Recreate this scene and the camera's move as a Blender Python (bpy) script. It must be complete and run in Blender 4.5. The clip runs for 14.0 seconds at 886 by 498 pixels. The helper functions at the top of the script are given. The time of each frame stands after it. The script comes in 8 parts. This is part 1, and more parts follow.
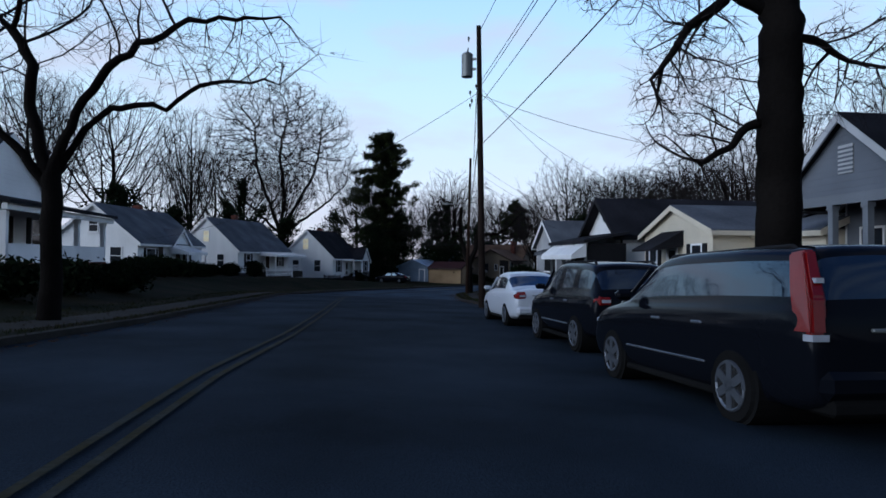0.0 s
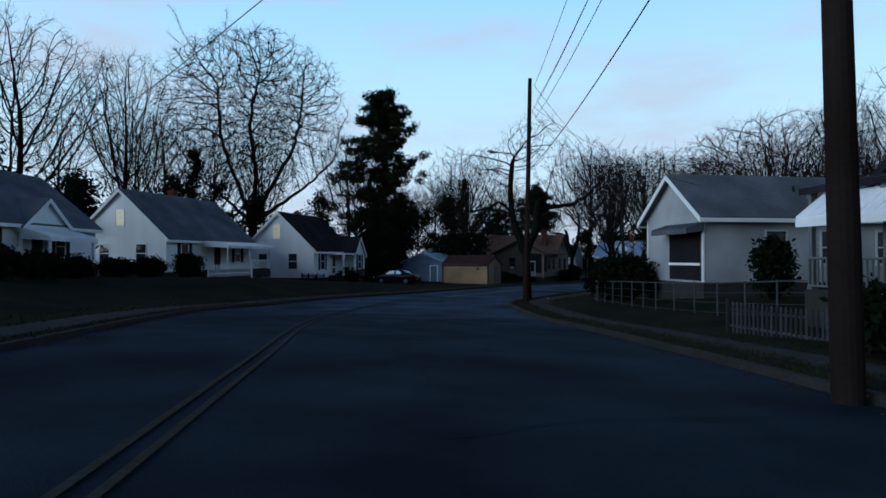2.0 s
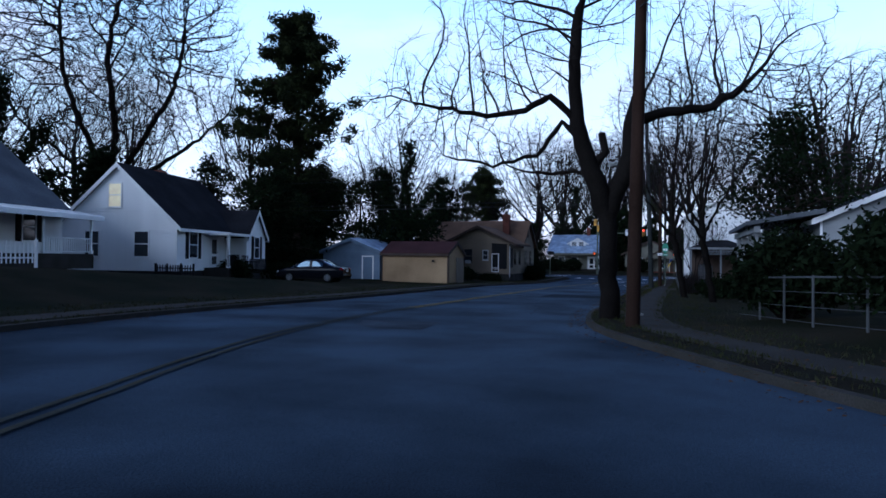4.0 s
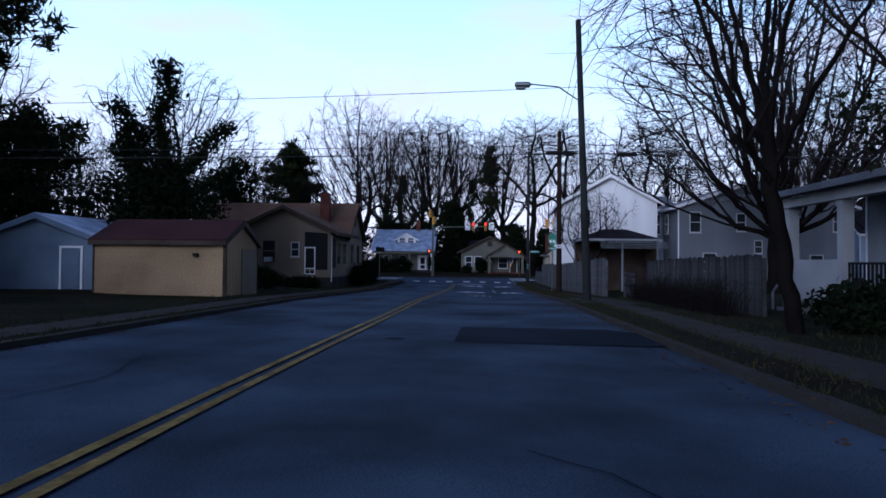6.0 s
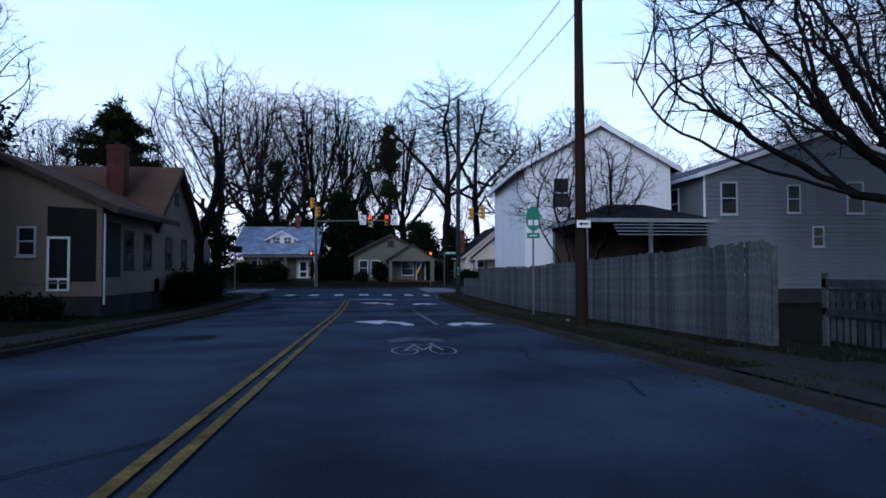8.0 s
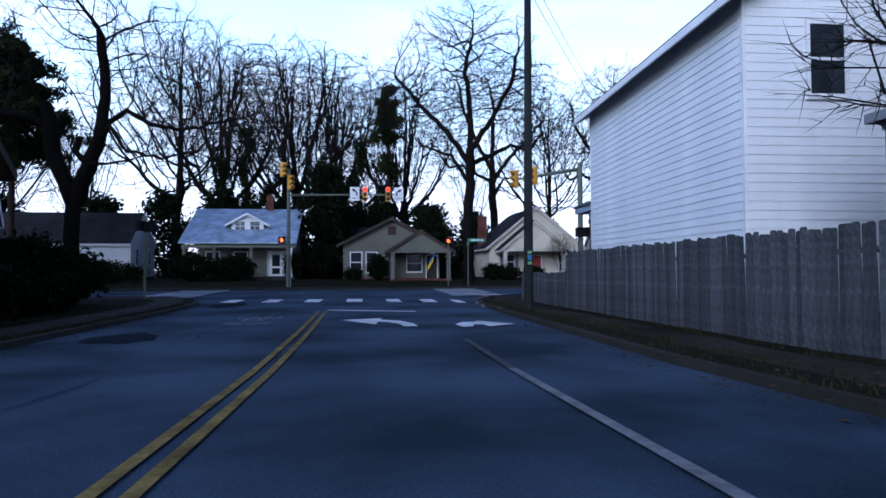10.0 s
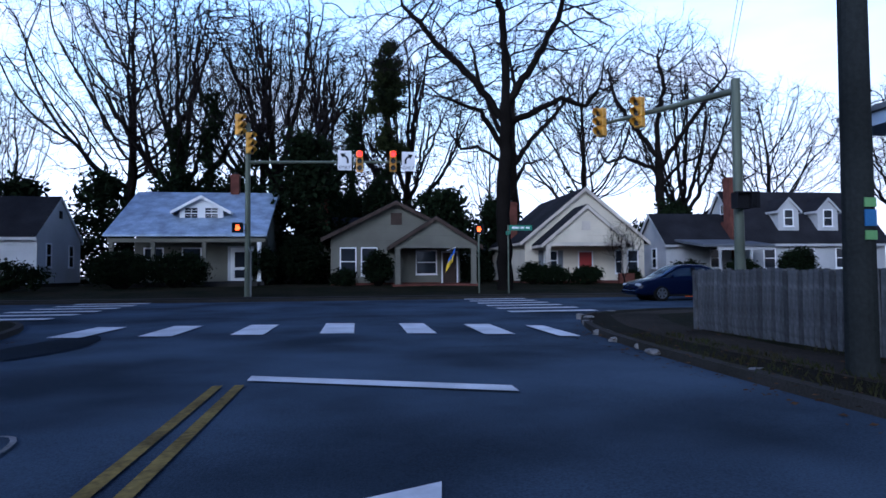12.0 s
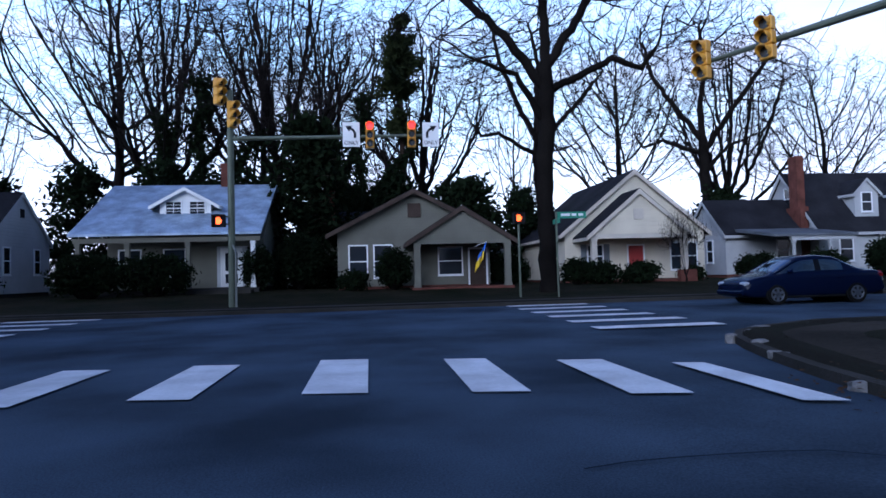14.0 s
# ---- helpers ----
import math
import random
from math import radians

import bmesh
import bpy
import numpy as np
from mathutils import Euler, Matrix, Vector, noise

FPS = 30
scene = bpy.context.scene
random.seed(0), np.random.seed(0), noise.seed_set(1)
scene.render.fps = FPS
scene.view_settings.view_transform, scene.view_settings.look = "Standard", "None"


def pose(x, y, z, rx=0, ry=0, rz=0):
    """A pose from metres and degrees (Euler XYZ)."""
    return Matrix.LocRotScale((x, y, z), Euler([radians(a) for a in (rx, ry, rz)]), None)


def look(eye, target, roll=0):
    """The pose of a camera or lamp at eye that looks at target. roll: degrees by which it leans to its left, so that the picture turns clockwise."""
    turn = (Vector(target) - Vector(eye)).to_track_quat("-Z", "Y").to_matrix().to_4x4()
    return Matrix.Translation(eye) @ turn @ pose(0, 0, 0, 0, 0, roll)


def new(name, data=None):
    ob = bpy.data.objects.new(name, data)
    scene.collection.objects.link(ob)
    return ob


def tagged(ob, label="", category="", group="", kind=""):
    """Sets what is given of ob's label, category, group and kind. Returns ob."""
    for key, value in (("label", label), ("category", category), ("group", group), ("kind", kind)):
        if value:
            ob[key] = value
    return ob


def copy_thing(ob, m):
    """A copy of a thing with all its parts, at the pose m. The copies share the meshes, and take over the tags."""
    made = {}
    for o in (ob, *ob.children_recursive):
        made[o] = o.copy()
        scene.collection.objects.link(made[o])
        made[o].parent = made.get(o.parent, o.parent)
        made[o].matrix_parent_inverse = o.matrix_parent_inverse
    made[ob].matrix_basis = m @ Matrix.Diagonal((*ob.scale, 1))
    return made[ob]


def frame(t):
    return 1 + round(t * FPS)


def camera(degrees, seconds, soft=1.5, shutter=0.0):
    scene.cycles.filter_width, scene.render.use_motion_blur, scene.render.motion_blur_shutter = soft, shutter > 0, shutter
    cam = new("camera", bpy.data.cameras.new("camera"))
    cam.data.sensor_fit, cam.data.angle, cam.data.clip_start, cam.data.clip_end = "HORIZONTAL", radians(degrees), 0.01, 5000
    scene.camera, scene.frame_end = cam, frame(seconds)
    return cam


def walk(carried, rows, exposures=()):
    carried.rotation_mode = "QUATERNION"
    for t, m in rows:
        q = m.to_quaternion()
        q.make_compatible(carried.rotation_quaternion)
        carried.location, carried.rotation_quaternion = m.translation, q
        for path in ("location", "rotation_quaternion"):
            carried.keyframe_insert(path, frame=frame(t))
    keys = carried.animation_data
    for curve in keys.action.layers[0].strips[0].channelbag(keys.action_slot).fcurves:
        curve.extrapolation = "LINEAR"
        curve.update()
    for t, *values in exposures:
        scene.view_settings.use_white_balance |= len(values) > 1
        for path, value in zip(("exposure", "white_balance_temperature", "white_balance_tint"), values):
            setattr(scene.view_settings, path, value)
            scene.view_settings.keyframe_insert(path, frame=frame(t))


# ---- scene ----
cam = camera(69.9, 14.0, soft=1.6)
METRES, EYE, TILT, LEAN, TURN = 129.0, 1.32, 0.0, 0.0, 27.9
ROWS = [
    (0.0, 0.0, 0.0, 0.0, -0.01, 0.93, -0.46),
    (0.5, -0.0062, 0.0486, -0.0017, 0.18, 0.91, -0.74),
    (1.0, -0.0114, 0.096, -0.0028, 0.4, 0.83, -0.1),
    (1.5, -0.015, 0.1413, -0.0041, 0.12, 0.84, -0.64),
    (2.0, -0.0211, 0.186, -0.0054, -0.39, 0.8, 0.06),
    (4.5, -0.0286, 0.4017, -0.0142, -11.08, 0.83, -0.22),
    (5.0, -0.0223, 0.443, -0.0149, -15.22, 0.81, 0.58),
    (5.5, -0.0122, 0.4815, -0.0154, -19.58, 0.83, -0.15),
    (6.0, 0.0001, 0.5207, -0.0164, -24.69, 1.11, -0.54),
    (6.5, 0.0151, 0.5587, -0.0167, -28.97, 1.27, 0.4),
    (7.0, 0.0321, 0.595, -0.018, -32.54, 1.49, 0.3),
    (7.5, 0.0495, 0.6305, -0.0178, -34.22, 1.94, 0.61),
    (8.0, 0.0688, 0.6675, -0.0185, -34.67, 1.81, 0.11),
    (8.5, 0.0859, 0.7001, -0.0191, -34.93, 1.68, 0.28),
    (11.0, 0.1682, 0.8527, -0.024, -35.4, 2.05, -0.05),
    (11.5, 0.1809, 0.8763, -0.0239, -35.54, 2.14, -0.12),
    (12.0, 0.1916, 0.8968, -0.0239, -35.52, 2.21, 0.45),
    (12.5, 0.201, 0.9136, -0.0239, -35.19, 2.27, 1.03),
    (13.0, 0.2079, 0.928, -0.0236, -34.81, 2.27, 1.03),
    (13.5, 0.2125, 0.9369, -0.0237, -34.63, 2.26, 1.32),
    (14.0, 0.2153, 0.9423, -0.0238, -34.5, 2.27, 1.52),
]
EXPOSURES = [(0.0, -0.05, 5600, 12), (1.0, -0.15, 5400, 4), (2.2, -0.2, 5300, 2), (4.3, 0.55, 5100, 18), (5.0, 0.6, 5250, 26), (5.7, 0.3, 5350, 24), (7.5, 0.35, 5350, 19), (8.7, 0.45, 5350, 17), (10.8, 0.95, 5150, 18), (12.5, 0.8, 5150, 18), (14.0, 0.9, 5200, 19)]
walk(cam, [(t, pose(0, 0, EYE, TILT, LEAN, TURN) @ pose(METRES * x, METRES * y, METRES * z, 90 + pitch, roll, yaw)) for t, x, y, z, yaw, pitch, roll in ROWS], EXPOSURES)

# ---- dusk sky and light ----
world = bpy.data.worlds.new("dusk_sky")
scene.world = world
world.use_nodes = True
wt = world.node_tree
for n in list(wt.nodes):
    wt.nodes.remove(n)


def wnode(kind, **values):
    n = wt.nodes.new(kind)
    for k, v in values.items():
        n.inputs[k].default_value = v
    return n


w_out, w_bg = wnode("ShaderNodeOutputWorld"), wnode("ShaderNodeBackground", Strength=1.0)
sky = wt.nodes.new("ShaderNodeTexSky")
sky.sky_type, sky.sun_disc = "NISHITA", False
sky.sun_elevation, sky.sun_rotation = radians(2.0), radians(-126)
sky.air_density, sky.dust_density, sky.ozone_density = 1.0, 0.6, 3.0
w_scale = wt.nodes.new("ShaderNodeMix")
w_scale.data_type, w_scale.blend_type = "RGBA", "MULTIPLY"
w_scale.inputs[0].default_value = 1.0
w_scale.inputs[7].default_value = (0.09, 0.09, 0.09, 1)
w_co = wt.nodes.new("ShaderNodeTexCoord")
w_sep = wt.nodes.new("ShaderNodeSeparateXYZ")
w_ramp = wt.nodes.new("ShaderNodeValToRGB")
els = w_ramp.color_ramp.elements
els[0].position, els[0].color = 0.0, (0.92, 0.84, 0.84, 1)
els[1].position, els[1].color = 1.0, (0.012, 0.05, 0.2, 1)
for p, c in ((0.1, (1.05, 1.12, 1.16, 1)), (0.25, (0.86, 1.12, 1.24, 1)), (0.38, (0.66, 0.98, 1.3, 1)), (0.55, (0.07, 0.2, 0.54, 1))):
    e = els.new(p)
    e.color = c
w_cloud = wnode("ShaderNodeTexNoise", Scale=3.2, Detail=5.0, Roughness=0.55)
w_map = wt.nodes.new("ShaderNodeMapping")
w_map.inputs["Scale"].default_value = (1.0, 1.0, 3.6)
w_cr = wt.nodes.new("ShaderNodeValToRGB")
w_cr.color_ramp.elements[0].position, w_cr.color_ramp.elements[1].position = 0.46, 0.78
w_mixc = wt.nodes.new("ShaderNodeMix")
w_mixc.data_type = "RGBA"
w_mixc.inputs[7].default_value = (0.86, 0.84, 0.9, 1)
w_mix = wt.nodes.new("ShaderNodeMix")
w_mix.data_type = "RGBA"
w_mix.inputs[0].default_value = 0.82
L_ = wt.links.new
L_(sky.outputs[0], w_scale.inputs[6])
L_(w_co.outputs["Generated"], w_sep.inputs[0])
L_(w_sep.outputs[2], w_ramp.inputs[0])
L_(w_co.outputs["Generated"], w_map.inputs[0])
L_(w_map.outputs[0], w_cloud.inputs["Vector"])
L_(w_cloud.outputs[0], w_cr.inputs[0])
L_(w_cr.outputs[0], w_mixc.inputs[0])
L_(w_ramp.outputs[0], w_mixc.inputs[6])
L_(w_scale.outputs[2], w_mix.inputs[6])
L_(w_mixc.outputs[2], w_mix.inputs[7])
w_dot = wt.nodes.new("ShaderNodeVectorMath")
w_dot.operation, w_dot.inputs[1].default_value = "DOT_PRODUCT", (-0.62, 0.78, 0.0)
w_side = wt.nodes.new("ShaderNodeMapRange")
w_side.interpolation_type = "SMOOTHSTEP"
w_side.inputs[1].default_value, w_side.inputs[2].default_value, w_side.inputs[3].default_value, w_side.inputs[4].default_value = -0.8, 0.5, 0.36, 1.0
w_fall = wt.nodes.new("ShaderNodeMix")
w_fall.data_type, w_fall.blend_type = "RGBA", "MULTIPLY"
w_fall.inputs[0].default_value = 1.0
L_(w_co.outputs["Generated"], w_dot.inputs[0])
L_(w_dot.outputs["Value"], w_side.inputs[0])
L_(w_mix.outputs[2], w_fall.inputs[6])
L_(w_side.outputs[0], w_fall.inputs[7])
L_(w_fall.outputs[2], w_bg.inputs[0])
L_(w_bg.outputs[0], w_out.inputs[0])

sun = new("sun", bpy.data.lights.new("sun", "SUN"))
sun.data.energy, sun.data.angle, sun.data.color = 2.2, radians(50), (0.92, 0.96, 1.0)
sun.matrix_world = look((-46, -70, 21), (0, 0, 0))

# ---- materials ----


def mat(name, color, rough=0.8, var=0.25, scale=4.0, bump=0.15, metal=0.0, second=None, emit=0.0, boards=0.0, fine=40.0, rand=0.0, alpha=1.0):
    """A surface with broad stains, fine grain, relief, and boards of the given height as relief if any."""
    m = bpy.data.materials.new(name)
    m.use_nodes = True
    nt = m.node_tree
    b = nt.nodes["Principled BSDF"]
    lk = nt.links.new
    tc = nt.nodes.new("ShaderNodeTexCoord")

    def noi(sc, det):
        n = nt.nodes.new("ShaderNodeTexNoise")
        n.inputs["Scale"].default_value, n.inputs["Detail"].default_value = sc, det
        lk(tc.outputs["Object"], n.inputs["Vector"])
        return n
    big, small = noi(scale * 0.25, 4), noi(fine, 3)
    c0 = tuple(max(0.0, v * (1 - var)) for v in color)
    c1 = second or tuple(min(1.0, v * (1 + var)) for v in color)
    mx = nt.nodes.new("ShaderNodeMix")
    mx.data_type = "RGBA"
    mx.inputs[6].default_value, mx.inputs[7].default_value = (*c0, 1), (*c1, 1)
    rmp = nt.nodes.new("ShaderNodeMapRange")
    rmp.inputs[1].default_value, rmp.inputs[2].default_value = 0.32, 0.68
    lk(big.outputs[0], rmp.inputs[0])
    lk(rmp.outputs[0], mx.inputs[0])
    m2 = nt.nodes.new("ShaderNodeMix")
    m2.data_type, m2.blend_type = "RGBA", "MULTIPLY"
    m2.inputs[0].default_value = min(1.0, var * 1.6)
    lk(mx.outputs[2], m2.inputs[6])
    lk(small.outputs[0], m2.inputs[7])
    out = m2.outputs[2]
    if rand:
        oi = nt.nodes.new("ShaderNodeObjectInfo")
        hv = nt.nodes.new("ShaderNodeHueSaturation")
        mr = nt.nodes.new("ShaderNodeMapRange")
        mr.inputs[3].default_value, mr.inputs[4].default_value = 1 - rand, 1 + rand
        lk(oi.outputs["Random"], mr.inputs[0])
        lk(mr.outputs[0], hv.inputs["Value"])
        lk(out, hv.inputs["Color"])
        out = hv.outputs[0]
    lk(out, b.inputs["Base Color"])
    b.inputs["Roughness"].default_value, b.inputs["Metallic"].default_value = rough, metal
    if rough >= 0.7:
        b.inputs["Specular IOR Level"].default_value = 0.03 if rough >= 0.9 else 0.12
    height = small.outputs[0]
    if boards:
        sp, ma, fr = nt.nodes.new("ShaderNodeSeparateXYZ"), nt.nodes.new("ShaderNodeMath"), nt.nodes.new("ShaderNodeMath")
        ma.operation, ma.inputs[1].default_value, fr.operation = "DIVIDE", boards, "FRACT"
        lk(tc.outputs["Object"], sp.inputs[0])
        lk(sp.outputs[2], ma.inputs[0])
        lk(ma.outputs[0], fr.inputs[0])
        ad = nt.nodes.new("ShaderNodeMath")
        ad.operation, ad.inputs[1].default_value = "MULTIPLY_ADD", -1.0
        sc = nt.nodes.new("ShaderNodeMath")
        sc.operation, sc.inputs[1].default_value = "MULTIPLY", 0.12
        lk(small.outputs[0], sc.inputs[0])
        lk(fr.outputs[0], ad.inputs[0])
        lk(sc.outputs[0], ad.inputs[2])
        height = ad.outputs[0]
    if bump:
        bp = nt.nodes.new("ShaderNodeBump")
        bp.inputs["Strength"].default_value, bp.inputs["Distance"].default_value = min(1.0, bump * (3 if boards else 1)), 0.02
        lk(height, bp.inputs["Height"])
        lk(bp.outputs[0], b.inputs["Normal"])
    if emit:
        b.inputs["Emission Color"].default_value, b.inputs["Emission Strength"].default_value = (*color, 1), emit
    return m


ASPHALT = mat("asphalt", (0.0265, 0.0385, 0.0545), 0.9, 0.5, 1.4, 0.5, fine=60)


def brightened_stretch(m, y0, y1, gain):
    """A road surface with brighter light painted into its colour, rising between two places along the street."""
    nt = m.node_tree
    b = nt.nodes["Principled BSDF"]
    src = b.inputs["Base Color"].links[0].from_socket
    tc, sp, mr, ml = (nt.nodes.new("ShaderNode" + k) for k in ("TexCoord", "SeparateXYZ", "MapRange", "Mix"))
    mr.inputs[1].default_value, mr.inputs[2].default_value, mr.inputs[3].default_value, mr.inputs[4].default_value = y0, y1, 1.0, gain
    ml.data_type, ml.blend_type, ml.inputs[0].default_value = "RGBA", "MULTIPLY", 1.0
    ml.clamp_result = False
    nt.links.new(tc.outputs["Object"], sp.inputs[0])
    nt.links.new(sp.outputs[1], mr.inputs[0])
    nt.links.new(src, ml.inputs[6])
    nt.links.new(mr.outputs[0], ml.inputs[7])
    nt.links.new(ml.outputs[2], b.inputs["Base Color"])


# brighter exposure further along the street, painted into the asphalt colour
brightened_stretch(ASPHALT, 36, 51, 2.15)
brightened_stretch(ASPHALT, 85, 118, 1.15)
WORN_PATCH = mat("worn_asphalt_patch", (0.05, 0.064, 0.084), 0.9, 0.4, 3, 0.4, fine=60)
PATCH = mat("fresh_asphalt", (0.012, 0.018, 0.028), 0.9, 0.3, 2, 0.4, fine=60)
CONCRETE = mat("concrete", (0.105, 0.098, 0.09), 0.9, 0.4, 5, 0.3, second=(0.045, 0.042, 0.035))
GRASS = mat("winter_grass", (0.016, 0.022, 0.009), 0.95, 0.4, 1.6, 1.0, second=(0.03, 0.025, 0.015), fine=22)
DIRT = mat("leaf_litter", (0.03, 0.022, 0.015), 0.95, 0.45, 3, 1.0, second=(0.022, 0.022, 0.014), fine=25)
PALE_RUBBLE = mat("broken_concrete", (0.26, 0.255, 0.25), 0.9, 0.35, 6, 0.5)
BARE_EARTH = mat("trodden_earth", (0.045, 0.038, 0.03), 0.95, 0.5, 1.2, 1.0, second=(0.075, 0.064, 0.05), fine=18)
WHITE_LINE = mat("white_road_paint", (0.62, 0.64, 0.66), 0.7, 0.18, 6, 0.3, fine=18)
FADED_LINE = mat("faded_road_paint", (0.5, 0.51, 0.53), 0.75, 0.35, 10, 0.3, second=(0.27, 0.28, 0.3), fine=22)
WORN_LINE = mat("worn_road_paint", (0.5, 0.5, 0.51), 0.75, 0.4, 14, 0.3, second=(0.16, 0.16, 0.16), fine=18)
FAINT_LINE = mat("faint_road_paint", (0.17, 0.17, 0.17), 0.8, 0.5, 14, 0.3, second=(0.06, 0.06, 0.06), fine=18)
YELLOW_LINE = mat("yellow_road_paint", (0.29, 0.2, 0.045), 0.85, 0.5, 8, 0.3, second=(0.36, 0.26, 0.07), fine=16)
FADED_YELLOW = mat("faded_yellow_paint", (0.092, 0.083, 0.045), 0.9, 0.4, 10, 0.3, second=(0.055, 0.062, 0.058), fine=16)
WHITE_WALL = mat("white_siding", (0.84, 0.84, 0.83), 0.6, 0.1, 2, 0.2, boards=0.2)
WHITE = mat("white_paint", (0.82, 0.82, 0.81), 0.55, 0.08, 3, 0.08)
PALE_CREAM = mat("pale_cream_paint", (0.55, 0.49, 0.41), 0.65, 0.15, 3, 0.1)
CREAM_WALL = mat("cream_siding", (0.64, 0.57, 0.44), 0.6, 0.12, 2, 0.25, boards=0.22)
TAN_WALL = mat("tan_siding", (0.195, 0.157, 0.117), 0.7, 0.22, 1.2, 0.25, boards=0.2)
GREEN_WALL = mat("grey_green_wall", (0.16, 0.155, 0.125), 0.7, 0.15, 2, 0.2, boards=0.18)
YELLOW_BLOCK = mat("painted_block_wall", (0.33, 0.22, 0.12), 0.85, 0.3, 1.2, 0.25, second=(0.46, 0.32, 0.18), fine=12)
SHED_BLUE = mat("faded_blue_boards", (0.15, 0.21, 0.3), 0.75, 0.25, 1.5, 0.3, second=(0.22, 0.29, 0.38), boards=0.2)
BLUE_WALL = mat("pale_blue_siding", (0.32, 0.39, 0.49), 0.65, 0.14, 2, 0.25, boards=0.2)
GREY_WALL = mat("grey_siding", (0.165, 0.18, 0.2), 0.65, 0.16, 2, 0.3, boards=0.2)
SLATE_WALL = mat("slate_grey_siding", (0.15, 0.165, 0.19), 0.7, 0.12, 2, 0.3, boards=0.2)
PALE_WALL = mat("pale_grey_siding", (0.47, 0.48, 0.49), 0.65, 0.12, 2, 0.25, boards=0.2)
OLD_WHITE = mat("weathered_white_paint", (0.24, 0.25, 0.265), 0.7, 0.2, 2, 0.25, second=(0.33, 0.34, 0.345), boards=0.2)
STAINED_WHITE = mat("stained_white_siding", (0.34, 0.35, 0.37), 0.75, 0.3, 0.8, 0.3, second=(0.6, 0.6, 0.6), boards=0.2)
DULL_WHITE = mat("dull_white_siding", (0.43, 0.435, 0.44), 0.65, 0.15, 2, 0.25, second=(0.52, 0.52, 0.51), boards=0.2)
ROOF_GREY = mat("grey_shingles", (0.13, 0.14, 0.155), 0.9, 0.25, 2, 0.7, fine=9)
ROOF_DARK = mat("dark_shingles", (0.026, 0.026, 0.03), 0.9, 0.3, 2, 0.7, fine=9)
ROOF_BROWN = mat("brown_shingles", (0.16, 0.1, 0.065), 0.9, 0.25, 2, 0.7, fine=9)
ROOF_RED = mat("dark_red_roof", (0.05, 0.019, 0.018), 0.85, 0.25, 2, 0.5, fine=9)
ROOF_METAL = mat("pale_blue_metal_roof", (0.38, 0.48, 0.61), 0.5, 0.34, 5, 0.25, metal=0.35, fine=12)
BRICK = mat("red_brick", (0.14, 0.052, 0.038), 0.85, 0.3, 6, 0.5, fine=14)
FOUNDATION = mat("foundation_block", (0.045, 0.044, 0.042), 0.9, 0.25, 4, 0.4)
GLASS = mat("window_glass", (0.02, 0.024, 0.03), 0.06, 0.1, 1, 0.0)
LIT_GLASS = mat("lit_window_glass", (0.9, 0.76, 0.48), 0.3, 0.25, 6, 0.0, emit=0.25)
BLACK = mat("black_paint", (0.014, 0.014, 0.016), 0.75, 0.2, 3, 0.1)
DARK_WOOD = mat("dark_wood", (0.07, 0.05, 0.04), 0.8, 0.3, 4, 0.4)
BARK = mat("dark_bark", (0.0115, 0.0098, 0.0088), 0.95, 0.35, 3, 0.9, fine=14)
TWIG = mat("bare_twigs", (0.021, 0.017, 0.0165), 0.95, 0.3, 1, 0.0)
GREY_POLE_WOOD = mat("grey_green_pole_wood", (0.032, 0.036, 0.035), 0.9, 0.35, 2, 0.5, fine=20)
NOTICE_BLUE = mat("blue_notice", (0.03, 0.14, 0.33), 0.6, 0.2, 2, 0.1)
NOTICE_GREEN = mat("green_notice", (0.16, 0.36, 0.13), 0.6, 0.2, 2, 0.1)
DARK_POLE = mat("dark_tarred_pole_wood", (0.026, 0.019, 0.016), 0.92, 0.3, 2, 0.5, fine=20)
FENCE_STEEL = mat("dull_fence_steel", (0.07, 0.075, 0.078), 0.7, 0.2, 4, 0.1, metal=0.2)
POLE_WOOD = mat("utility_pole_wood", (0.03, 0.018, 0.0135), 0.9, 0.3, 2, 0.5, fine=20)
DARK_FENCE = mat("dark_weathered_wood", (0.07, 0.07, 0.072), 0.9, 0.5, 3, 0.5, fine=10, rand=0.4)
GREY_WOOD = mat("weathered_grey_wood", (0.15, 0.157, 0.168), 0.9, 0.55, 2.5, 0.5, second=(0.21, 0.215, 0.22), fine=9, rand=0.34)
NEEDLE = mat("pine_needles", (0.02, 0.03, 0.015), 0.9, 0.4, 2, 0.0, second=(0.034, 0.042, 0.015))
LEAF = mat("evergreen_leaves", (0.011, 0.018, 0.008), 0.92, 0.4, 2, 0.0)
METAL = mat("galvanised_steel", (0.22, 0.235, 0.23), 0.55, 0.15, 3, 0.1, metal=0.7)
GREEN_METAL = mat("green_grey_mast", (0.12, 0.14, 0.1), 0.55, 0.2, 3, 0.1, metal=0.3)
SIGNAL_YELLOW = mat("signal_yellow", (0.62, 0.3, 0.02), 0.45, 0.12, 4, 0.05)
RED_LAMP = mat("red_signal_light", (1.0, 0.012, 0.006), 0.3, 0.0, 1, 0.0, emit=3.2)
HAND_LAMP = mat("orange_hand_light", (1.0, 0.1, 0.01), 0.3, 0.0, 1, 0.0, emit=2.4)
LENS = mat("unlit_lens", (0.02, 0.02, 0.02), 0.25, 0.1, 1, 0.0)
SIGN_GREEN = mat("green_sign", (0.02, 0.2, 0.12), 0.45, 0.1, 3, 0.0)
SIGN_WHITE = mat("white_sign", (0.75, 0.75, 0.75), 0.45, 0.06, 3, 0.0)
RUBBER = mat("tyre_rubber", (0.01, 0.01, 0.01), 0.92, 0.2, 5, 0.2)
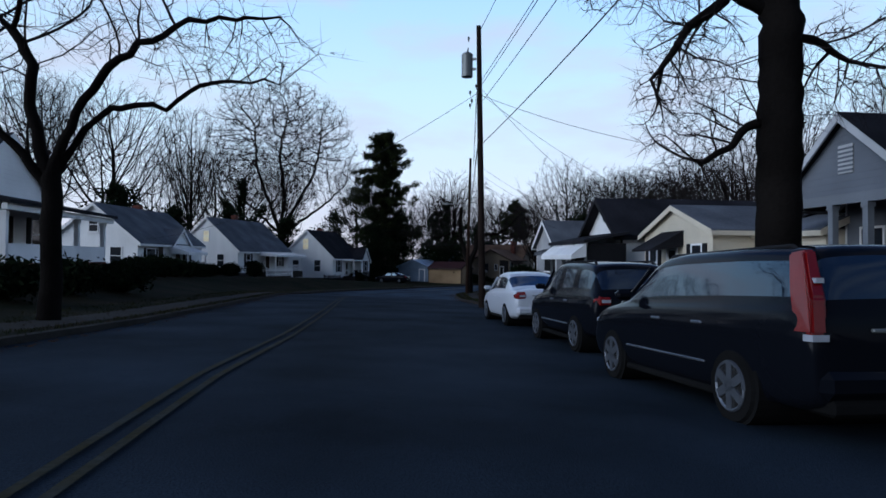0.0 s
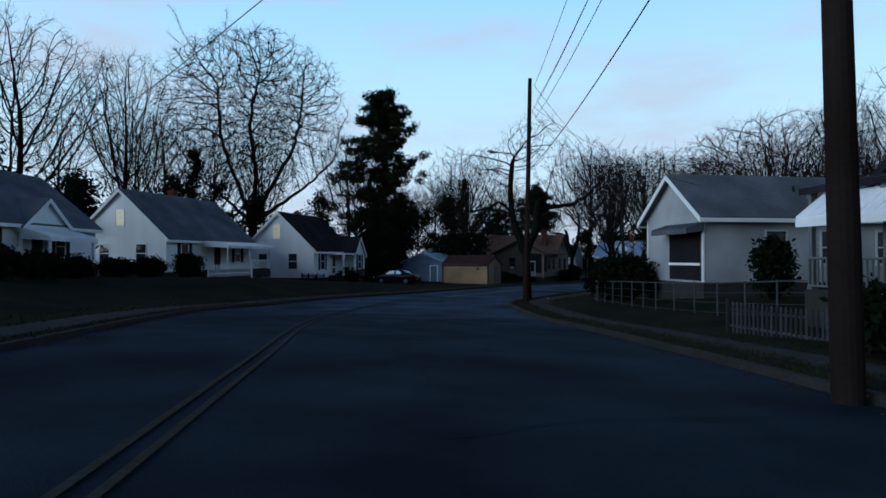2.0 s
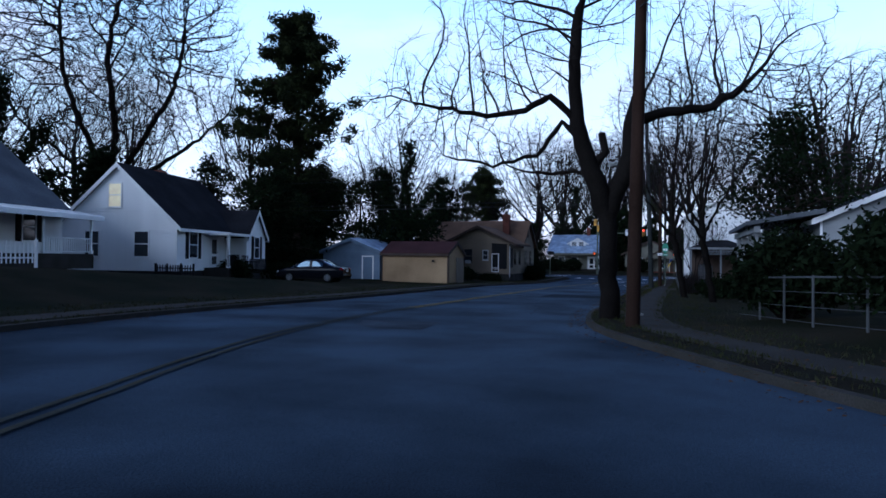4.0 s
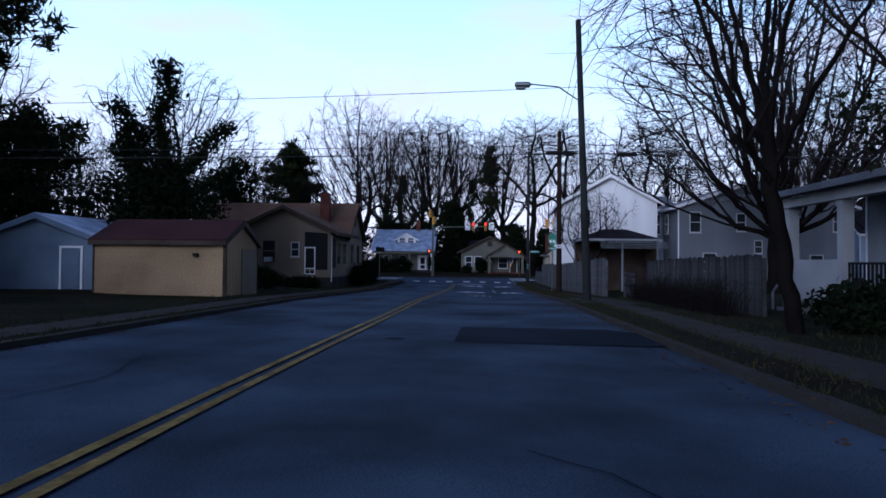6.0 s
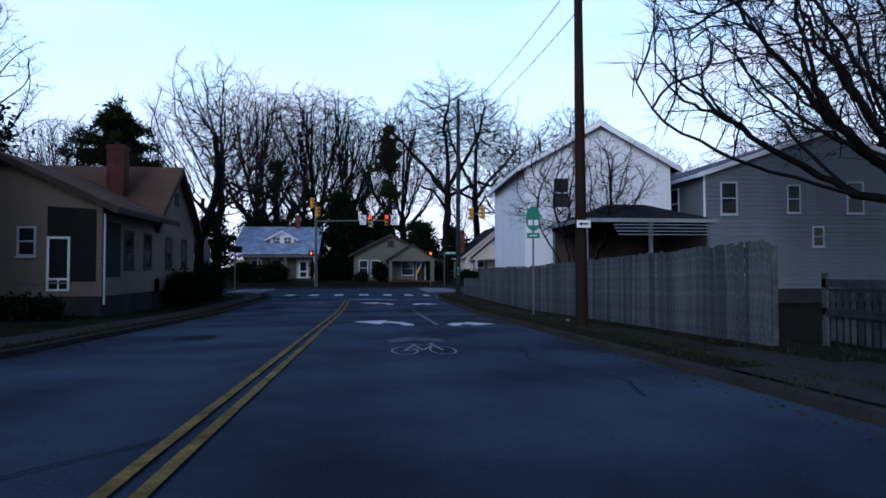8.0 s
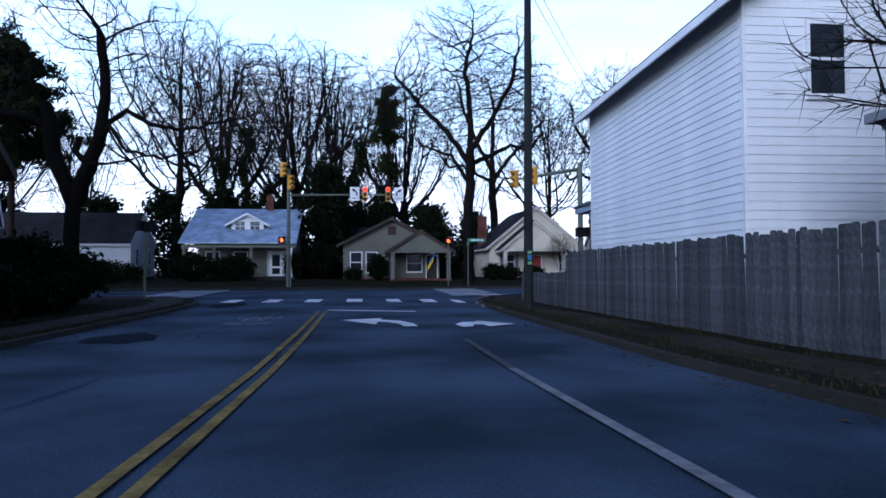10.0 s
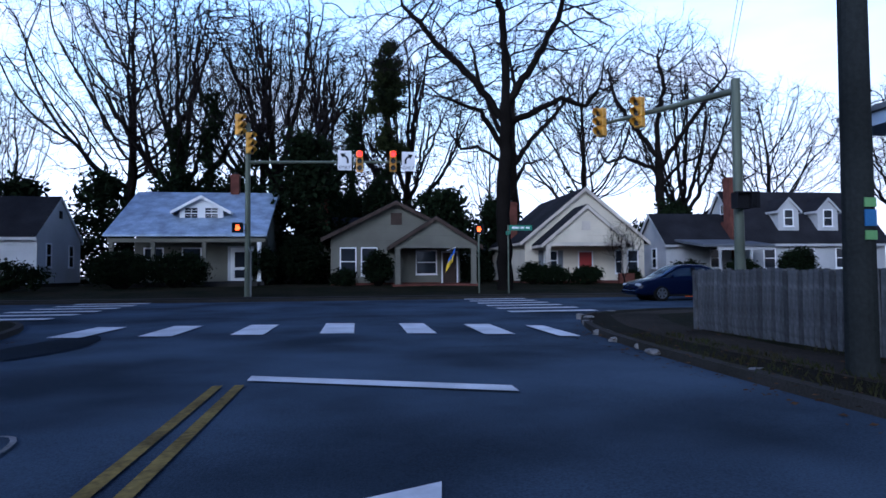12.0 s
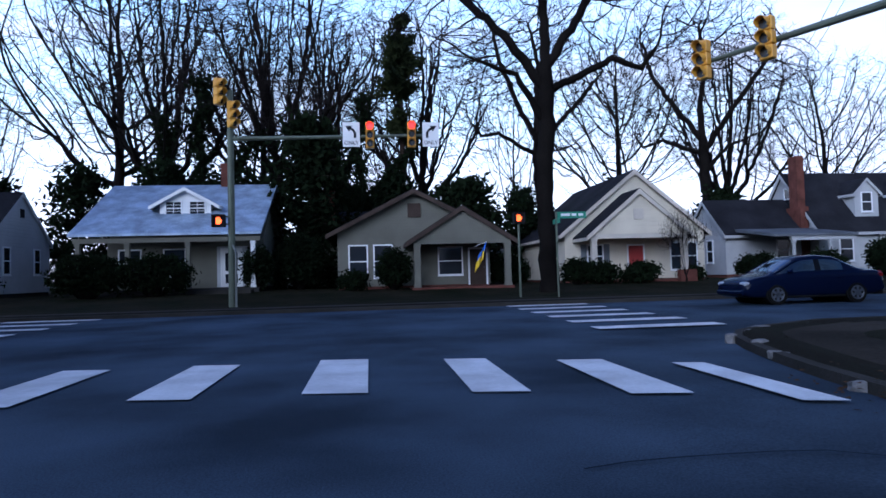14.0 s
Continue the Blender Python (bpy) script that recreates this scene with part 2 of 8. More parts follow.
ALLOY = mat("alloy_wheel", (0.15, 0.165, 0.19), 0.5, 0.12, 5, 0.0, metal=0.8)
CAR_BLACK = mat("black_car_paint", (0.005, 0.006, 0.009), 0.1, 0.1, 1, 0.0)
CAR_WHITE = mat("white_car_paint", (0.5, 0.53, 0.58), 0.2, 0.05, 1, 0.0)
CAR_NAVY = mat("navy_car_paint", (0.003, 0.006, 0.022), 0.12, 0.1, 1, 0.0)
CAR_GLASS = mat("car_glass", (0.012, 0.018, 0.03), 0.03, 0.1, 1, 0.0)
CAR_GLASS.node_tree.nodes["Principled BSDF"].inputs["IOR"].default_value = 1.75
CAR_GLASS.node_tree.nodes["Principled BSDF"].inputs["Specular Tint"].default_value = (0.62, 0.85, 1.0, 1.0)
for m in (CAR_BLACK, CAR_NAVY):
    m.node_tree.nodes["Principled BSDF"].inputs["Specular IOR Level"].default_value = 0.07
RED_LENS = mat("red_tail_lens", (0.16, 0.004, 0.004), 0.15, 0.15, 8, 0.0)
CLEAR_LENS = mat("clear_lens", (0.36, 0.38, 0.42), 0.12, 0.1, 8, 0.0)
ORANGE = mat("orange_plastic", (0.9, 0.12, 0.01), 0.5, 0.08, 3, 0.0)
RED_PAINT = mat("red_door_paint", (0.35, 0.03, 0.025), 0.5, 0.12, 3, 0.05)
HYDRANT = mat("pale_hydrant_paint", (0.36, 0.39, 0.44), 0.5, 0.15, 8, 0.1)
FLAG_BLUE = mat("blue_cloth", (0.05, 0.14, 0.5), 0.85, 0.1, 3, 0.0)
FLAG_YELLOW = mat("yellow_cloth", (0.75, 0.5, 0.03), 0.85, 0.1, 3, 0.0)
CABLE = mat("black_cable", (0.02, 0.02, 0.022), 0.7, 0.1, 1, 0.0)
PINE_BARK = mat("pine_bark", (0.04, 0.028, 0.022), 0.95, 0.3, 3, 0.8, fine=14)

# ---- mesh tools ----


def mesh_of(name, verts, faces):
    me = bpy.data.meshes.new(name)
    me.from_pydata([tuple(v) for v in verts], [], faces)
    me.validate()
    me.update()
    return me


def box(bm, x0, y0, z0, x1, y1, z1, m=None, bevel=0.0):
    vs = [bm.verts.new((x, y, z)) for z in (z0, z1) for y in (y0, y1) for x in (x0, x1)]
    fs = [bm.faces.new([vs[i] for i in f]) for f in ((0, 2, 3, 1), (4, 5, 7, 6), (0, 1, 5, 4), (2, 6, 7, 3), (0, 4, 6, 2), (1, 3, 7, 5))]
    if bevel:
        es = list({e for f in fs for e in f.edges})
        r = bmesh.ops.bevel(bm, geom=es, offset=bevel, segments=1, affect="EDGES")
        vs = list({v for v in vs if v.is_valid} | set(r["verts"]))
    if m is not None:
        bmesh.ops.transform(bm, matrix=m, verts=vs)
    return vs


def tube(bm, p0, p1, r0, r1=None, n=10):
    r1 = r0 if r1 is None else r1
    p0, p1 = Vector(p0), Vector(p1)
    q = (p1 - p0).to_track_quat("Z", "Y")
    a = [bm.verts.new(p0 + q @ Vector((r0 * math.cos(i * 2 * math.pi / n), r0 * math.sin(i * 2 * math.pi / n), 0))) for i in range(n)]
    b = [bm.verts.new(p1 + q @ Vector((r1 * math.cos(i * 2 * math.pi / n), r1 * math.sin(i * 2 * math.pi / n), 0))) for i in range(n)]
    for i in range(n):
        bm.faces.new((a[i], a[(i + 1) % n], b[(i + 1) % n], b[i]))
    bm.faces.new(a[::-1])
    bm.faces.new(b)
    return a + b


def prism(bm, pts, axis, a0, a1):
    """A polygon given in two coordinates, extruded along x, y or z from a0 to a1."""
    def at(p, a):
        return (a, p[0], p[1]) if axis == "x" else (p[0], a, p[1]) if axis == "y" else (p[0], p[1], a)
    u, v = [bm.verts.new(at(p, a0)) for p in pts], [bm.verts.new(at(p, a1)) for p in pts]
    n = len(pts)
    bm.faces.new(u)
    bm.faces.new(v[::-1])
    for i in range(n):
        bm.faces.new((u[i], v[i], v[(i + 1) % n], u[(i + 1) % n]))
    return u + v


def part(name, bm, material, parent=None, label="", m=None, smooth=False):
    """Links a bmesh as one mesh object under a thing or a part."""
    bmesh.ops.recalc_face_normals(bm, faces=bm.faces)
    me = bpy.data.meshes.new(name)
    bm.to_mesh(me)
    bm.free()
    me.materials.append(material)
    if smooth:
        me.polygons.foreach_set("use_smooth", [True] * len(me.polygons))
    ob = new(name, me)
    if parent is not None:
        ob.parent = parent
    if m is not None:
        ob.matrix_basis = m
    return tagged(ob, label=label)


def thing(name, m, label, category, group="", kind=""):
    ob = new(name)
    ob.empty_display_size = 0.2
    ob.matrix_basis = m
    return tagged(ob, label, category, group, kind)


def bpart(name, boxes, material, parent, label="", bevel=0.0, m=None):
    bm = bmesh.new()
    for b in boxes:
        box(bm, *b, bevel=bevel)
    return part(name, bm, material, parent, label, m)


def tpart(name, tubes, material, parent, label="", n=10, smooth=True):
    bm = bmesh.new()
    for t in tubes:
        tube(bm, *t, n=n)
    return part(name, bm, material, parent, label, smooth=False)


# ---- ground, road, kerbs ----
GY = (-200, -60, 0, 5.2, 10.6, 21, 32, 44, 63, 85, 108, 120, 132, 158, 400, 900)
GZ = (3.0, 1.6, 0, -0.06, -0.35, -0.7, -1.2, -1.83, -2.2, -2.46, -3.0, -3.05, -3.05, -2.9, -2.7, -2.7)


def level(y):
    """Height of the road at that y: it falls gently towards the crossing."""
    return float(np.interp(y, GY, GZ))


def glide(pts, step=1.0):
    """A smooth line through the points."""
    p = [Vector((*q, 0)) for q in pts]
    out = []
    for i in range(len(p) - 1):
        a, b, c, d = p[max(i - 1, 0)], p[i], p[i + 1], p[min(i + 2, len(p) - 1)]
        n = max(1, int((c - b).length / step))
        for k in range(n):
            t = k / n
            m0, m1 = (c - a) * 0.5, (d - b) * 0.5
            s = (c - b).length
            m0, m1 = m0.normalized() * s, m1.normalized() * s
            out.append((2 * t ** 3 - 3 * t * t + 1) * b + (t ** 3 - 2 * t * t + t) * m0 + (3 * t * t - 2 * t ** 3) * c + (t ** 3 - t * t) * m1)
    out.append(p[-1])
    return [(v.x, v.y) for v in out]


EDGE_R = glide([(72, -98), (40, -52), (1.2, 8.5), (-5.8, 19.4), (-9.4, 23.2), (-13, 29.2), (-18.2, 38.2), (-21.3, 43.2), (-24.6, 48.8), (-27.2, 54.5), (-28, 61), (-27.9, 90), (-27.8, 118), (-27.6, 125), (-26.9, 128.6), (-25.6, 131.6), (-22.8, 133.2)])
EDGE_L = glide([(62, -98), (32.6, -56.6), (-13, 9), (-22.7, 22.9), (-31, 33.8), (-35, 39.8), (-37.7, 47.5), (-38.8, 56), (-38.9, 64), (-38.8, 100), (-38.9, 122), (-39.3, 127), (-41, 131.6), (-44, 133.2)])
CENTRE = glide([(32, -50), (-4.9, 3.9), (-9.2, 10.4), (-14.8, 18.8), (-20.4, 26.8), (-26.6, 35.8), (-30.8, 43.6), (-33.2, 51.5), (-34.05, 61), (-33.95, 80), (-33.8, 100), (-33.7, 113), (-33.75, 121.3)], 0.7)
NEAR_Y, FAR_Y = 133.2, 143.4


def sdf(poly, P):
    """Signed distance of points to a closed polygon, negative inside."""
    a = np.array(poly)
    b = np.roll(a, -1, 0)
    d2 = np.full(len(P), 1e18)
    inside = np.zeros(len(P), bool)
    for (x0, y0), (x1, y1) in zip(a, b):
        ex, ey = x1 - x0, y1 - y0
        t = np.clip(((P[:, 0] - x0) * ex + (P[:, 1] - y0) * ey) / (ex * ex + ey * ey + 1e-12), 0, 1)
        d2 = np.minimum(d2, (P[:, 0] - x0 - t * ex) ** 2 + (P[:, 1] - y0 - t * ey) ** 2)
        cross = (y0 > P[:, 1]) != (y1 > P[:, 1])
        with np.errstate(divide="ignore", invalid="ignore"):
            xi = x0 + (P[:, 1] - y0) * ex / (ey if abs(ey) > 1e-12 else 1e-12)
        inside ^= cross & (P[:, 0] < xi)
    return np.where(inside, -1, 1) * np.sqrt(d2)


ROAD_POLY = EDGE_R + EDGE_L[::-1]
CROSS_POLY = [(-500, NEAR_Y), (500, NEAR_Y), (500, FAR_Y), (-500, FAR_Y)]
RISE_LY, RISE_LA = (-60, 40, 54, 62, 70, 80, 95, 106, 125, 131, 145, 156, 300), (1.1, 1.1, 1.15, 0.85, 0.5, 0.05, 0.3, 0.45, 0.25, 0.1, 0.1, 0.35, 0.5)
RISE_RY, RISE_RA = (-60, 30, 48, 60, 80, 120, 131, 145, 156, 300), (1.0, 1.0, 0.95, 0.25, 0.1, 0.1, 0.0, 0.1, 0.3, 0.5)


def ground_z(P):
    """Height of the lawns and yards."""
    d = np.minimum(sdf(ROAD_POLY, P), sdf(CROSS_POLY, P))
    base = np.interp(P[:, 1], GY, GZ)
    left = P[:, 0] < np.interp(P[:, 1], [-60, 0, 30, 60, 400], [40, -5, -22, -33, -33])
    amp = np.where(left, np.interp(P[:, 1], RISE_LY, RISE_LA), np.interp(P[:, 1], RISE_RY, RISE_RA))
    s = np.clip((d - 2.6) / 8.0, 0, 1)
    bumps = 0.04 * np.sin(P[:, 0] * 0.9 + 1.3 * np.sin(P[:, 1] * 0.5)) * np.cos(P[:, 1] * 0.7) * s
    return np.where(d < 1.5, base - 0.3, base + 0.11 + amp * s * s * (3 - 2 * s) + bumps)


def gz(x, y):
    return float(ground_z(np.array([[x, y]], float))[0])


def axis_steps(far0, near0, near1, far1, fine):
    a = list(np.arange(near0, near1 + 1e-6, fine))
    lo, hi, s = [], [], fine
    v = near0
    while v > far0:
        s *= 1.5
        v -= s
        lo.append(max(v, far0))
    v, s = near1, fine
    while v < far1:
        s *= 1.5
        v += s
        hi.append(min(v, far1))
    return np.array(lo[::-1] + a + hi)


gx, gy = axis_steps(-2500, -76, 22, 2500, 0.9), axis_steps(-2000, -16, 176, 3500, 0.9)
XX, YY = np.meshgrid(gx, gy)
GP = np.stack([XX.ravel(), YY.ravel()], 1)
GZV = ground_z(GP)
nx, ny = len(gx), len(gy)
ground = tagged(new("ground", mesh_of("ground", np.column_stack([GP, GZV]), [(j * nx + i, j * nx + i + 1, (j + 1) * nx + i + 1, (j + 1) * nx + i) for j in range(ny - 1) for i in range(nx - 1)])), "winter lawns of dull green grass and brown leaves", "ground", kind="structure")
ground.data.materials.append(GRASS)
ground.data.polygons.foreach_set("use_smooth", [True] * len(ground.data.polygons))


def offset(line, d):
    """The line moved d to its right."""
    out = []
    for i in range(len(line)):
        a, b = Vector(line[max(i - 1, 0)]), Vector(line[min(i + 1, len(line) - 1)])
        t = (b - a).normalized()
        out.append((line[i][0] + t.y * d, line[i][1] - t.x * d))
    return out


def resample(line, n):
    p = np.array(line)
    s = np.concatenate([[0], np.cumsum(np.hypot(*np.diff(p, axis=0).T))])
    q = np.linspace(0, s[-1], n)
    return list(zip(np.interp(q, s, p[:, 0]), np.interp(q, s, p[:, 1])))


def ribbon(name, lines, heights, material, label, category, kind="structure", wobble=0.0):
    """A surface through several lines that run side by side, each at its height above the road's level."""
    n = min(len(q) for q in lines)
    vs, fs = [], []
    rng = random.Random(3)
    for q, h in zip(lines, heights):
        for x, y in q[:n]:
            vs.append((x, y, level(y) + h + (rng.uniform(-wobble, wobble) if wobble else 0)))
    for j in range(len(lines) - 1):
        for i in range(n - 1):
            a = j * n + i
            fs.append((a, a + 1, a + n + 1, a + n))
    ob = new(name, mesh_of(name, vs, fs))
    ob.data.materials.append(material)
    return tagged(ob, label, category, kind=kind)


NR = 260
er, el = resample(EDGE_R, NR), resample(EDGE_L, NR)
mids = [[(l[0] * (1 - f) + r[0] * f, l[1] * (1 - f) + r[1] * f) for l, r in zip(el, er)] for f in (0, 0.25, 0.5, 0.75, 1)]
mids[0] = offset(el, -0.02)
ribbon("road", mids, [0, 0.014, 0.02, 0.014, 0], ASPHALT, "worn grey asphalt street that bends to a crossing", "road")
xs = list(np.linspace(-500, 500, 120))
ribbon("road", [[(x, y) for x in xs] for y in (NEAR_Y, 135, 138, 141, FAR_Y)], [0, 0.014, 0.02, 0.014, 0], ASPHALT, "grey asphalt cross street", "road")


def kerb(line, side, label):
    o = [offset(line, side * d) for d in (0.0, 0.02, 0.16, 0.2)]
    ribbon("kerb", o, [-0.2, 0.12, 0.13, 0.02], CONCRETE, label, "kerb")


def verge(line, side, bands):
    for name, d0, d1, material, label in bands:
        k = [offset(line, side * d) for d in (d0, (d0 + d1) / 2, d1)]
        ribbon(name, k, [0.12, 0.135, 0.12], material, label, name, wobble=0.01 if material is not CONCRETE else 0.0)


PAVED_R, BARE_R = [p for p in EDGE_R if p[1] < 92], [p for p in EDGE_R if p[1] > 89]
kerb(EDGE_R, 1, "worn pale concrete kerb")
kerb(EDGE_L, -1, "worn pale concrete kerb")
verge(PAVED_R, 1, [("verge", 0.18, 0.95, DIRT, "narrow verge of dirt and dead leaves"), ("pavement", 0.95, 2.2, CONCRETE, "narrow concrete footpath beside the street"), ("verge", 2.2, 3.4, GRASS, "strip of grass beside the footpath")])
verge(BARE_R, 1, [("verge", 0.18, 0.8, DIRT, "verge of dirt and dead leaves"), ("verge", 0.8, 2.0, BARE_EARTH, "trodden bare earth between kerb and fence"), ("verge", 2.0, 3.4, GRASS, "strip of dull grass below the fence")])
verge(EDGE_L, -1, [("verge", 0.18, 0.6, DIRT, "narrow verge of dirt and dead leaves"), ("pavement", 0.6, 1.8, CONCRETE, "narrow concrete footpath beside the street"), ("verge", 1.8, 3.4, GRASS, "strip of grass beside the footpath")])
for x0, x1, y0, side in ((-22.8, 400, NEAR_Y, 1), (-400, -44, NEAR_Y, 1), (-400, 400, FAR_Y, -1)):
    line = [(x, y0) for x in np.linspace(x0, x1, 90)]
    kerb(line, side, "worn pale concrete kerb of the cross street")
    verge(line, side, [("verge", 0.18, 1.3, DIRT, "verge of brown leaves and dirt"), ("pavement", 1.3, 2.3, BARE_EARTH if x0 == -22.8 else CONCRETE, "worn footpath along the cross street"), ("verge", 2.3, 3.4, GRASS, "strip of dull grass")])


def marking(name, pts, material, label, category="road marking", lift=0.04, kind="structure"):
    """A flat painted shape on the road."""
    bm = bmesh.new()
    bm.faces.new([bm.verts.new((x, y, level(y) + lift)) for x, y in pts])
    bmesh.ops.triangulate(bm, faces=bm.faces)
    ob = part(name, bm, material, None)
    if ob.data.polygons[0].normal.z < 0:
        ob.data.flip_normals()
    return tagged(ob, label, category, kind=kind)


def line_strip(line, d0, d1, material, label, lift=0.04):
    return ribbon("lane_line", [offset(line, d0), offset(line, d1)], [lift, lift], material, label, "road marking")


old = [p for p in CENTRE if p[1] < 60]
fresh = [p for p in CENTRE if p[1] >= 59]
for d in (-0.17, 0.07):
    line_strip(old, d, d + 0.08, FADED_YELLOW, "faded double yellow centre line")
    line_strip(fresh, d, d + 0.11, YELLOW_LINE, "double yellow centre line")

# ---- houses ----


def face_pose(face, L, D, u, z):
    """A pose on a wall: x to the right as seen from outside, y into the wall."""
    if face == "front":
        return pose(u, 0, z)
    if face == "left":
        return pose(0, u, z, 0, 0, -90)
    if face == "right":
        return pose(L, u, z, 0, 0, 90)
    return pose(u, D, z, 0, 0, 180)


def window(house, m, w, h, frame_mat=None, pane=None, shutters=None, label="", bars=False, awning=None):
    """A sash window with frame, sill and two panes, and shutters if any; m is at the middle of its foot."""
    frame_mat, pane = frame_mat or WHITE, pane or GLASS
    f = 0.08
    hw = w / 2
    bm = bmesh.new()
    ring = [[bm.verts.new((x, y, z)) for x, z in ((-q, z0), (q, z0), (q, z1), (-q, z1))] for q, z0, z1, y in ((hw + f, -f, h + f, 0.03), (hw + f, -f, h + f, -0.05), (hw, 0, h, -0.05), (hw, 0, h, 0.03))]
    for k in range(4):
        for i in range(4):
            bm.faces.new((ring[k][i], ring[k][(i + 1) % 4], ring[(k + 1) % 4][(i + 1) % 4], ring[(k + 1) % 4][i]))
    fr = part("window", bm, frame_mat, house, label, m=m)
    bpart("sash_rail", [(-hw, -0.045, h / 2 - 0.03, hw, 0.03, h / 2 + 0.03)], frame_mat, fr)
    if bars:
        bpart("glazing_bar", [(-0.015, -0.035, 0, 0.015, 0.02, h)], frame_mat, fr)
        for k in (0.25, 0.75):
            bpart("glazing_bar", [(-hw, -0.03, h * k, hw, 0.02, h * k + 0.025)], frame_mat, fr)
    bpart("sill", [(-hw - f - 0.03, -0.1, -f - 0.05, hw + f + 0.03, 0.02, -f)], frame_mat, fr)
    for z0, z1 in ((0.0, h / 2 - 0.03), (h / 2 + 0.03, h)):
        bpart("pane", [(-hw, -0.024, z0, hw, 0.02, z1)], pane, fr)
    if shutters is not None:
        for s in (-1, 1):
            x0 = s * (hw + f + 0.02)
            x1 = x0 + s * 0.36
            bm = bmesh.new()
            box(bm, min(x0, x1), -0.045, -f, max(x0, x1), 0.01, h + f)
            for k in range(8):
                zz = -f + 0.1 + k * (h + f) / 8.4
                box(bm, min(x0, x1) + 0.05, -0.06, zz, max(x0, x1) - 0.05, -0.044, zz + 0.08)
            part("shutter", bm, shutters, fr, "dark shutter", None)
    if awning is not None:
        bm = bmesh.new()
        prism(bm, [(-0.02, h + 0.25), (-0.7, h - 0.3), (-0.7, h - 0.42), (-0.02, h + 0.1)], "x", -hw - 0.25, hw + 0.25)
        part("awning", bm, awning, fr, "metal window awning")
    return fr


def door(house, m, w=0.95, h=2.05, color=None, frame_mat=None, label="", glazed=False):
    frame_mat, color = frame_mat or WHITE, color or WHITE
    hw = w / 2
    d = bpart("door", [(-hw, -0.02, 0, hw, 0.04, h)] + ([] if glazed else [(-hw + 0.12, -0.035, z0, hw - 0.12, -0.019, z1) for z0, z1 in ((0.15, 0.8), (0.95, h - 0.15))]), color, house, label, m=m)
    bpart("door_frame", [(-hw - 0.1, -0.05, 0, -hw, 0.04, h + 0.1), (hw, -0.05, 0, hw + 0.1, 0.04, h + 0.1), (-hw, -0.05, h, hw, 0.04, h + 0.1)], frame_mat, d)
    if glazed:
        bpart("pane", [(-hw + 0.16, -0.03, 0.9, hw - 0.16, -0.018, h - 0.18)], GLASS, d)
        bpart("pane", [(-hw + 0.16, -0.03, 0.2, hw - 0.16, -0.018, 0.72)], GLASS, d)
    bm = bmesh.new()
    tube(bm, (hw - 0.1, -0.02, 1.0), (hw - 0.1, -0.09, 1.0), 0.03, 0.035, 8)
    part("knob", bm, METAL, d)
    return d


def slab(bm, p, q, a0, a1, axis, thick):
    """A roof slab between a high and a low point of its cross-section."""
    d = (Vector(q) - Vector(p)).normalized()
    n = Vector((-d.y, d.x))
    if n.y < 0:
        n = -n
    pts = [tuple(p), tuple(q), (q[0] + n.x * thick, q[1] + n.y * thick), (p[0] + n.x * thick, p[1] + n.y * thick)]
    prism(bm, pts, axis, a0, a1)


def gable_roof(house, axis, lo, hi, a0, a1, z_eave, rise, material, over=0.35, end=0.25, thick=0.13, trim=None, name="roof", label=""):
    """Two slabs over a span lo..hi across, with the ridge along the axis from a0 to a1, and bargeboards."""
    mid, half = (lo + hi) / 2, (hi - lo) / 2
    k = rise / half
    top = (mid, z_eave + rise)
    bm = bmesh.new()
    ends = ((lo - over, z_eave - over * k), (hi + over, z_eave - over * k))
    cap = thick * math.sqrt(1 + k * k)
    prism(bm, [ends[0], top, ends[1], (ends[1][0], ends[1][1] + cap), (mid + 0.1, top[1] + cap - 0.06 * k), (mid, top[1] + cap + 0.02), (mid - 0.1, top[1] + cap - 0.06 * k), (ends[0][0], ends[0][1] + cap)], axis, a0 - end, a1 + end)
    roof = part(name, bm, material, house, label)
    if trim is not None:
        for a in (a0 - end, a1 + end - 0.03):
            bm = bmesh.new()
            for q in ends:
                d = Vector((q[0] - top[0], q[1] - top[1]))
                prism(bm, [(top[0], top[1] - 0.12), (q[0], q[1] - 0.12), (q[0], q[1] + cap * 0.92), (top[0], top[1] + cap * 0.92)], axis, a - 0.015, a + 0.045)
            part("bargeboard", bm, trim, roof)
        for q in ends:
            bm = bmesh.new()
            s = -1 if q[0] < mid else 1
            box(bm, *((q[0] - 0.01 if s > 0 else q[0] - 0.03), a0 - end, q[1] - 0.1, (q[0] + 0.03 if s > 0 else q[0] + 0.01), a1 + end, q[1] + 0.09) if axis == "y" else (a0 - end, q[0] - 0.03 if s < 0 else q[0] - 0.01, q[1] - 0.1, a1 + end, q[0] + 0.01 if s < 0 else q[0] + 0.03, q[1] + 0.09))
            part("gutter", bm, trim, roof)
    return roof


